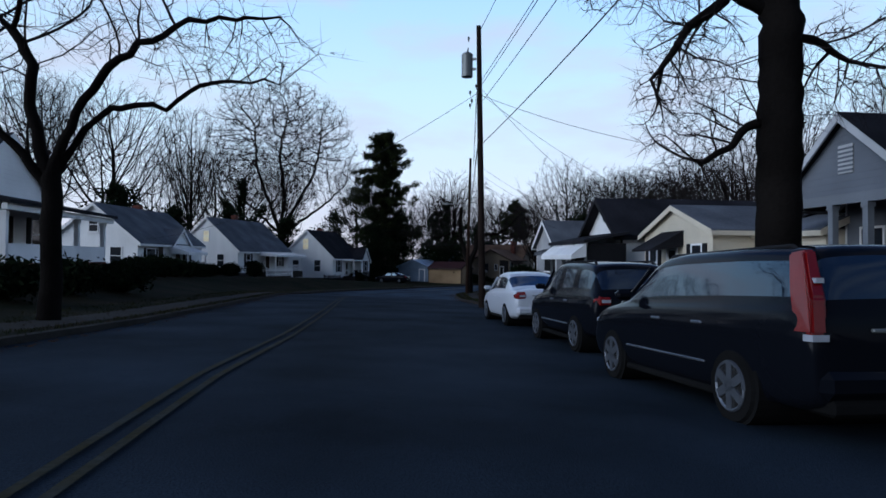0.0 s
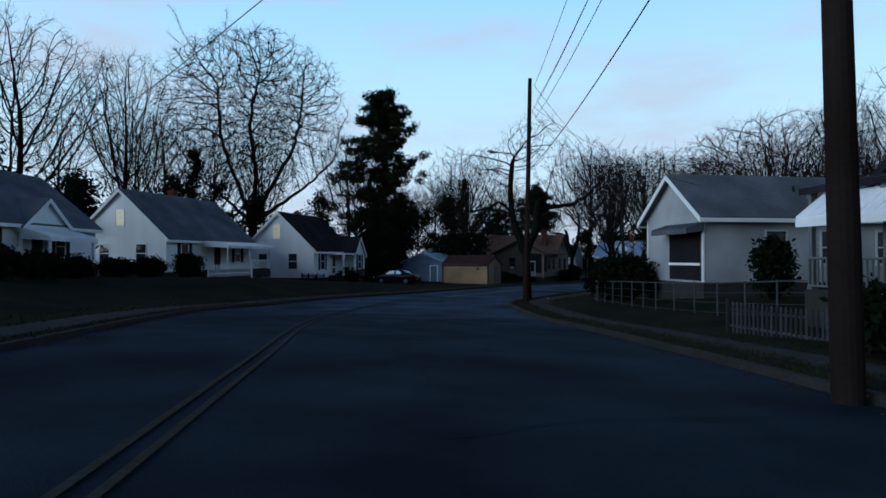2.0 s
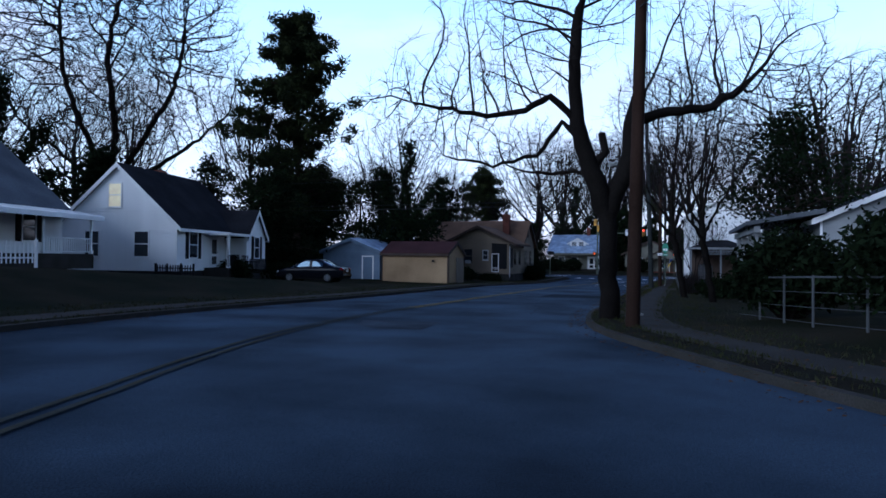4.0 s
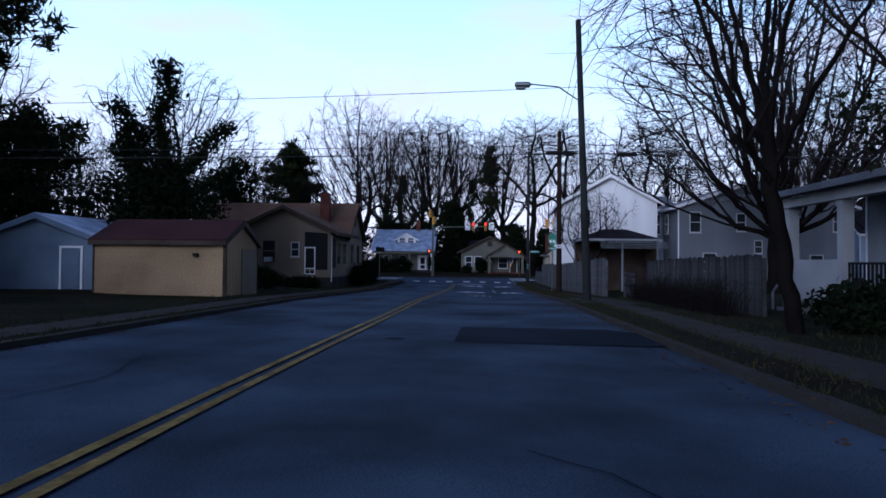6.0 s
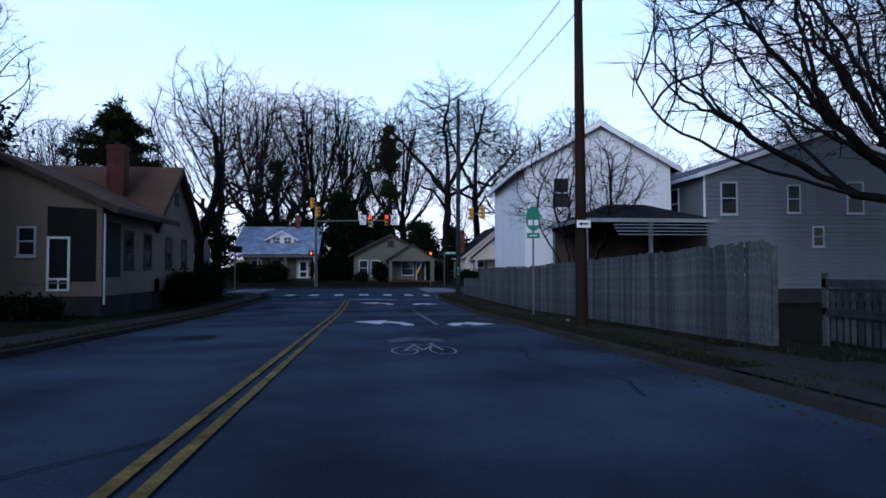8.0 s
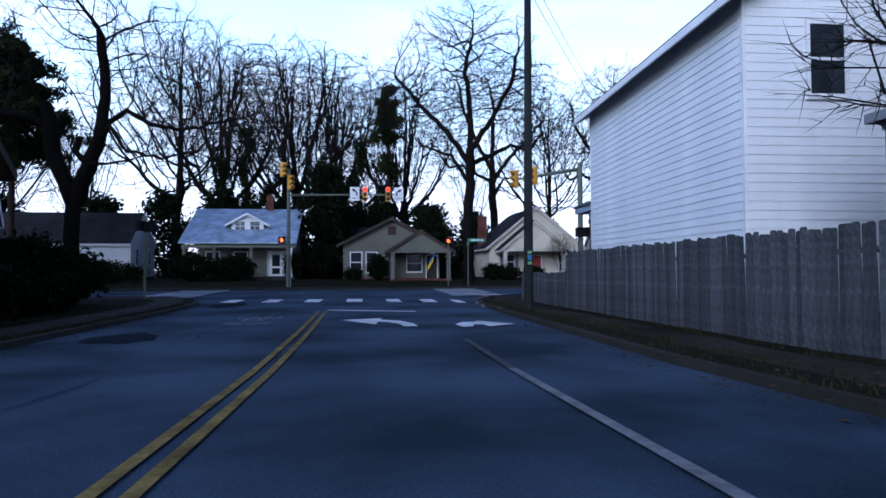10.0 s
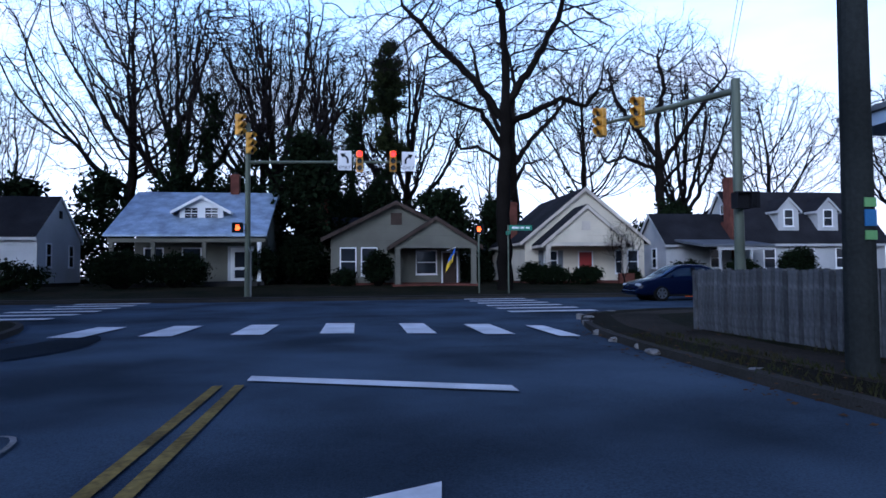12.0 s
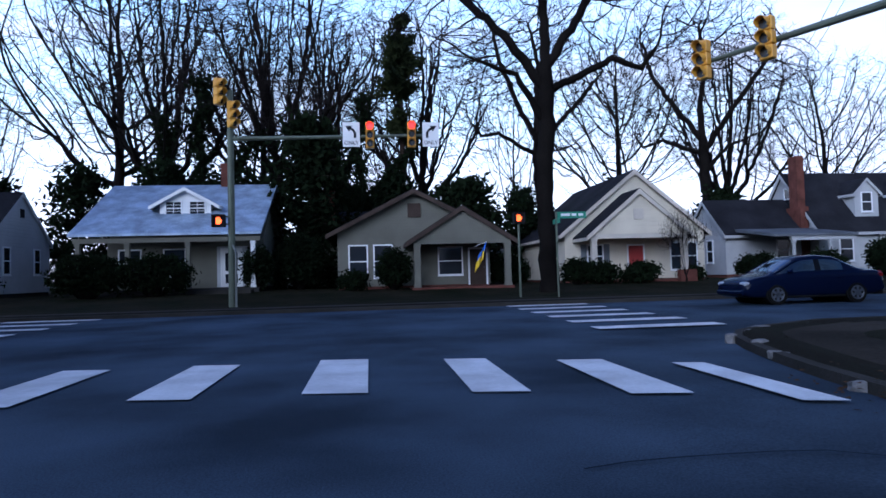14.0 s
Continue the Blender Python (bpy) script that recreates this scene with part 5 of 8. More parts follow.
def bare_tree(seed, label, r, trunk, limbs=(), blobs=(), n=1100, step=0.5, kill=0.75, up=0.04, wob=0.16, clump=0.45, tip=0.012, twig=0.7, twigs=1.3, hang=0.0, frizz=0.55, name="tree"):
    """A leafless tree built at the origin: a trunk through the given points, limbs (thickness at both ends, points), and boughs that fill the crown."""
    rng = np.random.default_rng(seed)
    P, parent, least = [], [], []

    def run(pts, start, r0, r1):
        last = start
        pts = [Vector(p) for p in pts]
        for a, b in zip(pts, pts[1:]):
            k = max(1, round((b - a).length / step))
            for i in range(1, k + 1):
                q = a.lerp(b, i / k) + (Vector(rng.normal(size=3)) * 0.05 * step * 2 if start >= 0 else Vector())
                P.append(tuple(q))
                parent.append(last)
                least.append(r0)
                last = len(P) - 1
        m = last - first[0] + 1
        for i in range(m):
            least[first[0] + i] = r0 + (r1 - r0) * i / max(1, m - 1)

    P.append(tuple(trunk[0]))
    parent.append(-1)
    least.append(r)
    first = [1]
    run(trunk, 0, r * 0.98, r * 0.62)
    for r0, r1, pts in limbs:
        near = min(range(len(P)), key=lambda i: (Vector(P[i]) - Vector(pts[0])).length)
        first = [len(P)]
        run([P[near], *pts[1:]], near, r0, r1)
    A = fill(rng, blobs, n, clump)
    N, parent = colonise(rng, P, parent, A, step, kill, up, wob)
    kids = [[] for _ in parent]
    for i, q in enumerate(parent):
        if q >= 0:
            kids[q].append(i)
    tips = sum(not k for k in kids)
    expo = max(1.9, math.log(max(tips, 3)) / math.log(r * 0.75 / tip))
    rad = np.zeros(len(parent))
    for i in range(len(parent) - 1, -1, -1):
        rad[i] = max(tip, sum(rad[k] ** expo for k in kids[i]) ** (1 / expo) if kids[i] else tip)
        if i < len(least):
            rad[i] = min(max(rad[i], least[i]), least[i] * 1.2)
    S = N.copy()
    for i in range(len(least), len(parent)):
        if kids[i]:
            S[i] = 0.5 * N[i] + 0.25 * N[parent[i]] + 0.25 * N[max(kids[i], key=lambda k: rad[k])]
    heavy, fine = [], []
    todo = [(0, -1)]
    while todo:
        i, q = todo.pop()
        chain = [q, i] if q >= 0 else [i]
        while kids[chain[-1]]:
            ks = sorted(kids[chain[-1]], key=lambda k: -rad[k])
            todo += [(k, chain[-1]) for k in ks[1:]]
            chain.append(ks[0])
        rr = [rad[k] for k in chain]
        if q >= 0:
            rr[0] = rr[1]
        if rr[0] < 0.03 and len(chain) > 4:
            sel = list(range(0, len(chain) - 1, 2)) + [len(chain) - 1]
            chain, rr = [chain[k] for k in sel], [rr[k] for k in sel]
        if q < 0:
            rr[0] *= 1.25
        rr[-1] = rr[-1] * 0.4 if rr[-1] < 0.05 else rr[-1]
        pts = [Vector(S[k]) for k in chain]
        if len(pts) > 1:
            (heavy if rr[0] > 0.055 else fine).append((pts, rr, 10 if rr[0] > 0.2 else 6 if rr[0] > 0.06 else 4 if rr[0] > 0.03 else 3))
            if rr[-1] > 0.05:
                fine.append(([pts[-1], pts[-1] + (pts[-1] - pts[-2]).normalized() * 0.05], [rr[-1], 0.0], 8))
    for i in range(len(least), len(parent)):
        if rad[i] < 0.035:
            d0 = Vector(N[i] - N[parent[i]]).normalized()
            for _ in range(int(twigs + rng.random())):
                d = (d0 * 0.8 + Vector(rng.normal(size=3)) * frizz + Vector((0, 0, 0.12 - hang))).normalized()
                le = twig * rng.uniform(0.45, 1.25)
                p = Vector(S[i])
                fine.append(([p, p + d * le], [tip * 0.75, 0.0], 3))
    t = thing(name, Matrix.Identity(4), label, "tree")
    bole = new("trunk", tubes_mesh("trunk", heavy))
    top = new("crown", tubes_mesh("crown", fine))
    bole.data.materials.append(BARK)
    bole.data.polygons.foreach_set("use_smooth", [True] * len(bole.data.polygons))
    top.data.materials.append(TWIG)
    bole.parent = top.parent = t
    return t, N, rad


def leaves_mesh(name, centres, rng, count, size, spread, slim=0.45):
    """Many small folded leaves scattered round the centres."""
    vs, fs = [], []
    for c in centres:
        for _ in range(count):
            p = Vector(c) + Vector((rng.gauss(0, spread), rng.gauss(0, spread), rng.gauss(0, spread * 0.8)))
            a = Vector((rng.gauss(0, 1), rng.gauss(0, 1), rng.gauss(0, 1))).normalized()
            b = a.cross(Vector((rng.gauss(0, 1), rng.gauss(0, 1), rng.gauss(0, 1)))).normalized()
            s = size * rng.uniform(0.6, 1.3)
            i = len(vs)
            vs += [p - a * s, p + b * s * slim, p + a * s, p - b * s * slim]
            fs.append((i, i + 1, i + 2, i + 3))
    return mesh_of(name, vs, fs)


def place(t, x, y, rz=0, scale=1.0, label="", z=None, sx=1.0):
    """A copy of a tree at a place, turned and scaled."""
    c = copy_thing(t, pose(x, y, (gz(x, y) if z is None else z) - 0.05, 0, 0, rz))
    c.scale = (scale * sx, scale * sx, scale)
    if label:
        tagged(c, label)
    return c


# round-crowned oak, tall and upright, slender, and the street trees with limbs of their own
OAK, _, _ = bare_tree(11, "tall bare oak with a broad rounded crown", 0.42, [(0, 0, -0.4), (0.1, 0, 3), (0, 0.1, 5.6)], blobs=((0, 0, 12.6, 7.4, 7.4, 6.9, 1.0),), n=2500, step=0.5, kill=0.5, twigs=2.1, twig=0.95, tip=0.016, wob=0.15)
VASE, _, _ = bare_tree(23, "tall bare tree with upright branches", 0.3, [(0, 0, -0.4), (0, 0.1, 3), (0.2, 0, 6.2)], blobs=((0, 0, 14.6, 4.6, 4.6, 5.3, 0.7), (0.3, 0, 10.5, 3.0, 3.0, 4.6, 0.3)), n=2800, step=0.48, kill=0.42, up=0.1, twigs=2.1, twig=0.9, tip=0.016, wob=0.15)
THIN, _, _ = bare_tree(37, "slender bare tree with fine twigs", 0.19, [(0, 0, -0.4), (0.1, 0, 3), (-0.1, 0.1, 5.5)], blobs=((0, 0, 11.0, 2.9, 2.9, 5.2, 0.75), (0, 0, 7.6, 2.6, 2.6, 2.8, 0.25)), n=1400, step=0.45, kill=0.42, up=0.28, twig=0.75, twigs=2.2)
TALL, _, _ = bare_tree(41, "big street tree with crooked limbs at the crossing", 0.47, [(0, 0, -0.4), (-0.15, 0, 4), (0.1, 0, 8), (0.1, 0, 10.6)],
                       limbs=((0.24, 0.1, [(0.1, 0, 9.4), (-1.6, 0, 12.0), (-3.6, 0.5, 14.2), (-5.8, 0.5, 16.6)]), (0.2, 0.12, [(0.1, 0, 9.6), (2.2, 0, 10.6), (3.4, 0, 11.2), (5.0, 0.2, 10.9), (5.6, 0.2, 11.5)]), (0.26, 0.1, [(0.1, 0, 10.6), (0.2, 0.2, 13.5), (-0.4, -0.4, 17.0), (0.2, -0.3, 20)]), (0.24, 0.1, [(0.1, 0, 10.4), (1.8, 0.4, 13.2), (3.6, 1, 16.4), (4.4, 1, 19.4)]), (0.18, 0.07, [(0, 0, 8.2), (-1.6, -0.8, 10.2), (-3.8, -1.2, 10.8)])),
                       blobs=((0, 0, 18.2, 6.2, 5.4, 4.6, 0.55), (-5.4, 0, 15.0, 3.2, 3.4, 3.4, 0.2), (5.2, 0, 14.4, 3.2, 3.4, 3.8, 0.2), (-3.6, -1, 11.0, 2.4, 2.0, 1.3, 0.05)), n=3800, step=0.48, kill=0.38, twigs=2.8, twig=0.75, tip=0.015, wob=0.28)


def spray(seed, foot, count, tilt, length, r, turn=0.35, forks=3):
    """Limbs that leave the top of a trunk like a spray and rise as they go out, each with straight forks of its own."""
    rng = random.Random(seed)
    out = []

    def ray(p, az, th, le, r0, r1):
        pts = [Vector(p)]
        for k in range(4):
            t = th * (1 - turn * k / 3)
            pts.append(pts[-1] + Vector((math.cos(az) * math.sin(t), math.sin(az) * math.sin(t), math.cos(t))) * le / 4)
        out.append((r0, r1, [tuple(q) for q in pts]))
        return pts

    for i in range(count):
        az = 2.4 * i + rng.uniform(-0.2, 0.2)
        f = ((i + 0.5) / count) ** 0.8
        th = math.radians(tilt) * f
        le = length * rng.uniform(0.85, 1.05) * (1 - 0.2 * f)
        pts = ray((foot[0], foot[1], foot[2] - foot[2] * 0.35 * f), az, th, le, r, r * 0.3)
        for k in range(forks):
            q = pts[1 + k % 3]
            ray(q, az + rng.choice((-1, 1)) * rng.uniform(0.35, 0.9), max(0.05, th + rng.uniform(-0.4, 0.25)), le * (0.75 - 0.17 * (k % 3)), r * 0.45, r * 0.2)
    return tuple(out)


FAN, _, _ = bare_tree(53, "many-stemmed bare tree with a fan of branches", 0.46, [(0, 0, -0.4), (0, 0, 0.9), (0, 0, 2.7)], limbs=spray(4, (0, 0, 2.7), 17, 66, 7.6, 0.1, forks=4),
                      blobs=((0, 0, 8.4, 5.8, 5.0, 3.6, 0.7), (0, 0, 5.6, 6.0, 5.0, 2.2, 0.3)), n=5200, step=0.36, kill=0.3, up=0.16, wob=0.06, clump=0.15, twig=0.85, twigs=2.3, frizz=0.28)
SPREAD, _, _ = bare_tree(29, "broad bare tree with arching limbs and dense fine twigs", 0.46, [(0, 0, -0.4), (0.1, 0, 3), (0, 0.1, 6.6)], limbs=spray(9, (0, 0.1, 6.6), 8, 66, 11.0, 0.17, turn=0.5, forks=4),
                         blobs=((0, 0, 13.6, 6.6, 6.6, 5.2, 0.75), (0, 0, 9.6, 6.4, 6.4, 3.0, 0.25)), n=2300, step=0.5, kill=0.46, up=0.06, wob=0.16, clump=0.3, twigs=2.9, twig=0.8, tip=0.015, frizz=0.6)
LEAN, _, _ = bare_tree(97, "leaning dark bare tree before the porch", 0.15, [(0, 0, -0.3), (-0.22, 0, 1.0), (-0.5, 0, 2.6), (-0.68, 0, 4.0)], limbs=spray(15, (-0.68, 0, 4.0), 8, 50, 5.6, 0.06, forks=3),
                       blobs=((-0.8, 0, 7.8, 2.6, 2.6, 2.6, 0.8), (-1.6, 0, 5.8, 2.6, 2.0, 1.4, 0.2)), n=1900, step=0.32, kill=0.28, up=0.12, wob=0.08, clump=0.2, tip=0.009, twig=0.65, twigs=2.4, frizz=0.32)
BIG_OAK, _, _ = bare_tree(12, "very tall bare oak with a round crown behind the cottages", 0.42, [(0, 0, -0.4), (0.1, 0, 3), (0, 0.1, 5.0)], limbs=((0.2, 0.06, [(0, 0, 4.4), (-1.2, 0.3, 7.5), (-2.4, 0.3, 11), (-2.6, 0, 15)]), (0.2, 0.06, [(0, 0, 4.8), (0.3, -0.3, 8), (-0.2, 0, 12), (0.5, 0, 16)]), (0.19, 0.06, [(0, 0, 4.6), (1.6, 0.2, 7.4), (3.2, 0, 10.4), (3.8, 0.4, 14)]), (0.16, 0.05, [(0, 0, 4.0), (2.2, -0.5, 5.8), (4.6, -0.6, 7.6), (6.2, -0.4, 9.4)]), (0.16, 0.05, [(0, 0, 4.2), (-2.0, 0.5, 6.2), (-4.6, 0.4, 8.4)])),
                          blobs=((0, 0, 12.6, 7.4, 7.0, 6.9, 1.0),), n=5200, step=0.42, kill=0.36, twigs=3.2, twig=0.75, tip=0.016, wob=0.16)
SHRUB, _, _ = bare_tree(61, "small bare crape myrtle beside the white house", 0.09, [(0, 0, -0.2), (0, 0, 0.4)], limbs=tuple((0.03, 0.015, [(0, 0, 0.3), (0.35 * math.cos(a), 0.35 * math.sin(a), 1.3), (0.8 * math.cos(a), 0.8 * math.sin(a), 2.3)]) for a in (0.2, 1.5, 2.7, 3.9, 5.2)), blobs=((0, 0, 3.2, 1.5, 1.5, 1.5, 1.0),), n=1400, step=0.18, kill=0.14, up=0.2, tip=0.006, twig=0.32, twigs=2.2)
GNARL, _, _ = bare_tree(67, "gnarled bare tree with low crooked limbs beside a utility pole", 0.31, [(0, 0, -0.4), (-0.05, 0, 1.6), (-0.1, 0.05, 3.6)],
                        limbs=((0.24, 0.13, [(-0.1, 0, 3.4), (-0.55, 0, 4.6), (-0.95, -0.1, 5.8), (-1.05, -0.1, 7.2), (-0.9, 0, 9.0)]), (0.25, 0.2, [(-0.1, 0, 3.4), (0.35, 0, 4.4), (0.6, 0.1, 5.2), (0.75, 0.1, 6.5)]), (0.15, 0.1, [(0.7, 0.1, 5.9), (1.6, 0.3, 6.2), (2.6, 0.4, 6.3), (3.6, 0.3, 6.8)]),
                               (0.09, 0.025, [(-0.95, -0.1, 5.9), (-1.7, -0.3, 6.5), (-2.4, -0.4, 6.1), (-3.4, -0.5, 5.9), (-4.4, -0.5, 6.1), (-5.8, -0.4, 6.4)]), (0.085, 0.02, [(-0.8, -0.1, 5.3), (-1.3, 0.2, 5.9), (-2.0, 0.4, 5.0), (-3.2, 0.6, 4.75), (-4.6, 0.6, 5.0)]), (0.065, 0.02, [(-0.4, 0, 4.3), (-0.9, 0.5, 4.6), (-1.9, 0.8, 4.5), (-2.8, 1.0, 4.8)]), (0.12, 0.1, [(-0.6, 0, 4.6), (-0.1, 0, 5.1), (-0.25, 0, 5.6)])),
                        blobs=((-4.6, -0.3, 6.3, 2.6, 1.6, 1.2, 0.3), (-2.4, 0, 8.4, 3.0, 2.4, 1.8, 0.25), (3.4, 0.4, 7.8, 2.6, 2.0, 1.7, 0.2), (-3.4, 0.7, 5.3, 1.8, 1.2, 0.7, 0.12), (0.4, 0, 10.0, 2.4, 2.2, 1.6, 0.13)), n=2200, step=0.32, kill=0.25, wob=0.24, tip=0.009, twig=0.5, twigs=2.6)
FORK, _, _ = bare_tree(91, "dark bare tree with forked limbs beside the street", 0.27, [(0, 0, -0.4), (0, 0, 1.8), (-0.05, 0, 3.9)],
                       limbs=((0.14, 0.08, [(0, 0, 3.7), (-0.45, 0, 5.0), (-0.5, 0, 6.2), (-1.2, 0.2, 7.2)]), (0.11, 0.025, [(0, 0, 3.9), (0.5, 0, 5.1), (1.1, -0.1, 5.9), (2.0, -0.2, 6.6), (3.1, -0.2, 7.1), (5.0, 0, 7.3)]), (0.095, 0.02, [(0, 0, 3.7), (0.55, 0.2, 4.7), (1.1, 0.3, 5.25), (1.7, 0.3, 5.4), (2.4, 0.4, 5.3), (3.1, 0.5, 5.9), (4.9, 0.5, 6.0)]), (0.12, 0.05, [(0, 0, 3.3), (-0.9, -0.3, 4.6), (-1.8, -0.4, 5.6)])),
                       blobs=((3.6, 0.2, 6.7, 2.4, 1.4, 1.1, 0.35), (0, 0, 8.2, 2.8, 2.2, 1.8, 0.35), (-2.6, 0, 7.0, 2.0, 1.8, 1.6, 0.3)), n=2000, step=0.32, kill=0.24, wob=0.24, tip=0.008, twig=0.5, twigs=2.6)
DROOP, _, _ = bare_tree(73, "thick-trunked bare tree with hanging twigs beside parked cars", 0.44, [(0, 0, -0.4), (0, 0, 4), (0.1, 0, 8), (0.2, 0, 12)],
                        limbs=((0.1, 0.05, [(-0.1, 0, 4.5), (-0.6, 0, 4.35), (-1.0, -0.1, 3.9), (-1.6, -0.1, 3.55)]), (0.13, 0.04, [(0, 0, 6.6), (-0.9, 0, 6.9), (-1.8, -0.2, 6.2), (-2.5, -0.2, 5.2)]), (0.1, 0.04, [(0, 0, 6.0), (0.7, 0.1, 6.1), (1.5, 0.2, 5.7)]), (0.12, 0.05, [(0, 0, 8), (-1.2, 0.5, 8.6), (-2.6, 0.8, 8.4)])),
                        blobs=((-1.7, 0, 5.3, 1.1, 1.6, 1.9, 0.45), (1.5, 0.2, 5.6, 1.2, 1.5, 1.4, 0.15), (-2.6, 0.6, 8.2, 1.6, 2.0, 1.6, 0.2), (0, 0, 14, 4, 4, 3, 0.2)), n=2600, step=0.24, kill=0.18, up=-0.12, wob=0.28, tip=0.008, twig=0.42, twigs=2.4, hang=0.35)
TEMPLATES = (SPREAD, LEAN, BIG_OAK, FORK, GNARL, DROOP, OAK, VASE, THIN, TALL, FAN, SHRUB)

# named trees
place(FORK, -14.35, 8.4, 27.9, 1.0)
place(DROOP, 0.0, 13.85, 27.9, 1.0)
place(BIG_OAK, -80, 88, 42, 1.85)
place(GNARL, -27.04, 56.9, 16.8, 1.0)
place(FAN, -12.8, 99.6, 10, 1.6, z=-2.6, sx=1.2)
place(SHRUB, -23.7, 105.8, 0, 1.6, z=-2.85, sx=1.3)
place(SHRUB, -14.6, 154.4, 80, 0.9, "small bare crape myrtle before the cream house")
place(TALL, -23.7, 150.2, 0, 1.02)
place(LEAN, -24.9, 72.6, 0, 1.15)
place(LEAN, -23.8, 68.6, 20, 1.0)
place(GNARL, -44.4, 127.0, 175, 1.25, "bare oak leaning over the corner")
# woods behind the houses
rng = random.Random(5)
BACK = ((-56, 182, 1.25, 0), (-49, 174, 1.15, 1), (-44, 186, 1.3, 0), (-40, 176, 1.15, 1), (-35, 190, 1.2, 1), (-31, 178, 1.0, 2), (-27, 186, 1.1, 1), (-17.5, 181, 0.9, 2), (-14, 184, 1.0, 3), (-8, 178, 0.9, 0), (-2, 176, 0.95, 3), (5, 182, 1.0, 1), (14, 178, 0.9, 0), (-64, 176, 0.95, 2), (-69, 184, 1.1, 2), (-76, 178, 0.9, 0), (-86, 172, 0.9, 1), (-98, 178, 1.0, 0), (24, 172, 0.9, 1), (36, 176, 1.0, 0),
        (-60, 140, 0.7, 2), (-64, 128, 0.9, 0), (-70, 118, 0.8, 2), (-74, 104, 0.95, 1), (-68, 98, 0.8, 0), (-90, 100, 1.0, 1), (-84, 76, 0.9, 0), (-78, 66, 1.0, 1), (-90, 62, 1.1, 0), (-74, 56, 0.85, 2), (-84, 48, 1.0, 1), (-76, 40, 0.95, 0), (-100, 84, 1.0, 1), (-110, 110, 1.1, 0),
        (-3, 53, 0.68, 0), (2, 62, 0.8, 1), (-4, 68, 0.75, 0), (-72, 165, 0.8, 0), (-82, 158, 0.75, 3), (-92, 150, 0.8, 0), (-104, 160, 0.9, 1), (8, 56, 0.8, 1), (12, 48, 0.8, 0), (16, 40, 0.8, 1), (20, 32, 0.85, 0), (-8, 74, 0.7, 1), (26, 24, 0.9, 1), (2, 86, 0.8, 0), (4, 100, 0.9, 1), (0, 116, 0.9, 0), (6, 130, 0.8, 1), (18, 148, 0.9, 0), (-12, 64, 0.6, 2), (12, 74, 0.8, 1), (30, 12, 0.9, 0), (-14, 88, 0.5, 2))
for x, y, s, k in BACK:
    place((OAK, SPREAD if y > 165 else VASE, THIN, TALL)[k], x + rng.uniform(-1, 1), y + rng.uniform(-1, 1), rng.uniform(0, 360), s * (1.3 if y > 165 or x < -55 else 1.05) * rng.uniform(0.92, 1.08))


def evergreen(name, label, x, y, height, width, seed, bole=0.12, trunk_mat=None, leaf=None, n=150, z=None, ragged=0.35, leaf_size=0.26):
    """A pine: a trunk, tiers of boughs, and needle clumps at their ends."""
    rng = random.Random(seed)
    zz = gz(x, y) if z is None else z
    t = thing(name, pose(x, y, zz - 0.1), label, "tree")
    bm = bmesh.new()
    tube(bm, (0, 0, 0), (0.1, 0.1, height * 0.97), 0.018 * height, 0.03, 10)
    part("trunk", bm, trunk_mat or PINE_BARK, t)
    boughs, clumps = [], []
    for i in range(n):
        f = bole + (1 - bole) * rng.random() ** 0.9
        a = rng.uniform(0, 2 * math.pi)
        reach = width / 2 * (math.sin(min(1, (1 - f) * 1.6 + 0.12) * math.pi / 2)) * rng.uniform(1 - ragged * 1.6, 1.05)
        h0 = f * height
        end = Vector((math.cos(a) * reach, math.sin(a) * reach, h0 + rng.uniform(-0.04, 0.05) * height))
        st = Vector((0, 0, h0 - 0.02 * height))
        boughs.append(([st, st.lerp(end, 0.5) + Vector((0, 0, 0.25)), end], [0.05, 0.035, 0.015], 4))
        for k in (0.5, 0.75, 1.0) if leaf else (0.62, 0.85, 1.0):
            clumps.append(st.lerp(end, k) + Vector((rng.gauss(0, 0.25), rng.gauss(0, 0.25), rng.gauss(0.1, 0.2))))
    b = new("limbwork", tubes_mesh("limbwork", boughs))
    b.data.materials.append(trunk_mat or PINE_BARK)
    c = new("crown", leaves_mesh("crown", clumps, rng, int(18 * 0.26 / leaf_size), leaf_size, 0.42) if leaf else leaves_mesh("crown", clumps, rng, 60, 0.34, 0.3, 0.2))
    c.data.materials.append(leaf or NEEDLE)
    b.parent = c.parent = t
    return t


evergreen("pine_tree", "tall dark green pine behind the cottages", -59.5, 91, 25.0, 15.0, 2, n=230, ragged=0.6)
evergreen("pine_tree", "distant dark pine with a rounded top", -58.5, 150, 18.5, 13.0, 4, bole=0.5, n=120, ragged=0.6)
evergreen("pine_tree", "tall thin-crowned pine behind the bungalow", -29.5, 172, 21.0, 9.0, 6, bole=0.55, n=42, ragged=0.6)
evergreen("evergreen_tree", "dark evergreen beside the pale-roofed bungalow", -36.2, 162.5, 11.0, 6.0, 8, bole=0.02, n=130, leaf=LEAF)
evergreen("evergreen_tree", "dark leafy evergreen beside the porch", -20.2, 72.0, 8.6, 7.6, 12, bole=0.3, n=52, leaf=LEAF, ragged=0.6, leaf_size=0.12)
evergreen("evergreen_tree", "dark leafy evergreen beside the pine", -56.0, 82.5, 8.5, 7.0, 13, bole=0.02, n=130, leaf=LEAF, ragged=0.7, leaf_size=0.15)
evergreen("evergreen_tree", "dark evergreen mass behind the shed", -63.0, 97.0, 9.0, 9.0, 14, bole=0.02, n=150, leaf=LEAF, ragged=0.4)
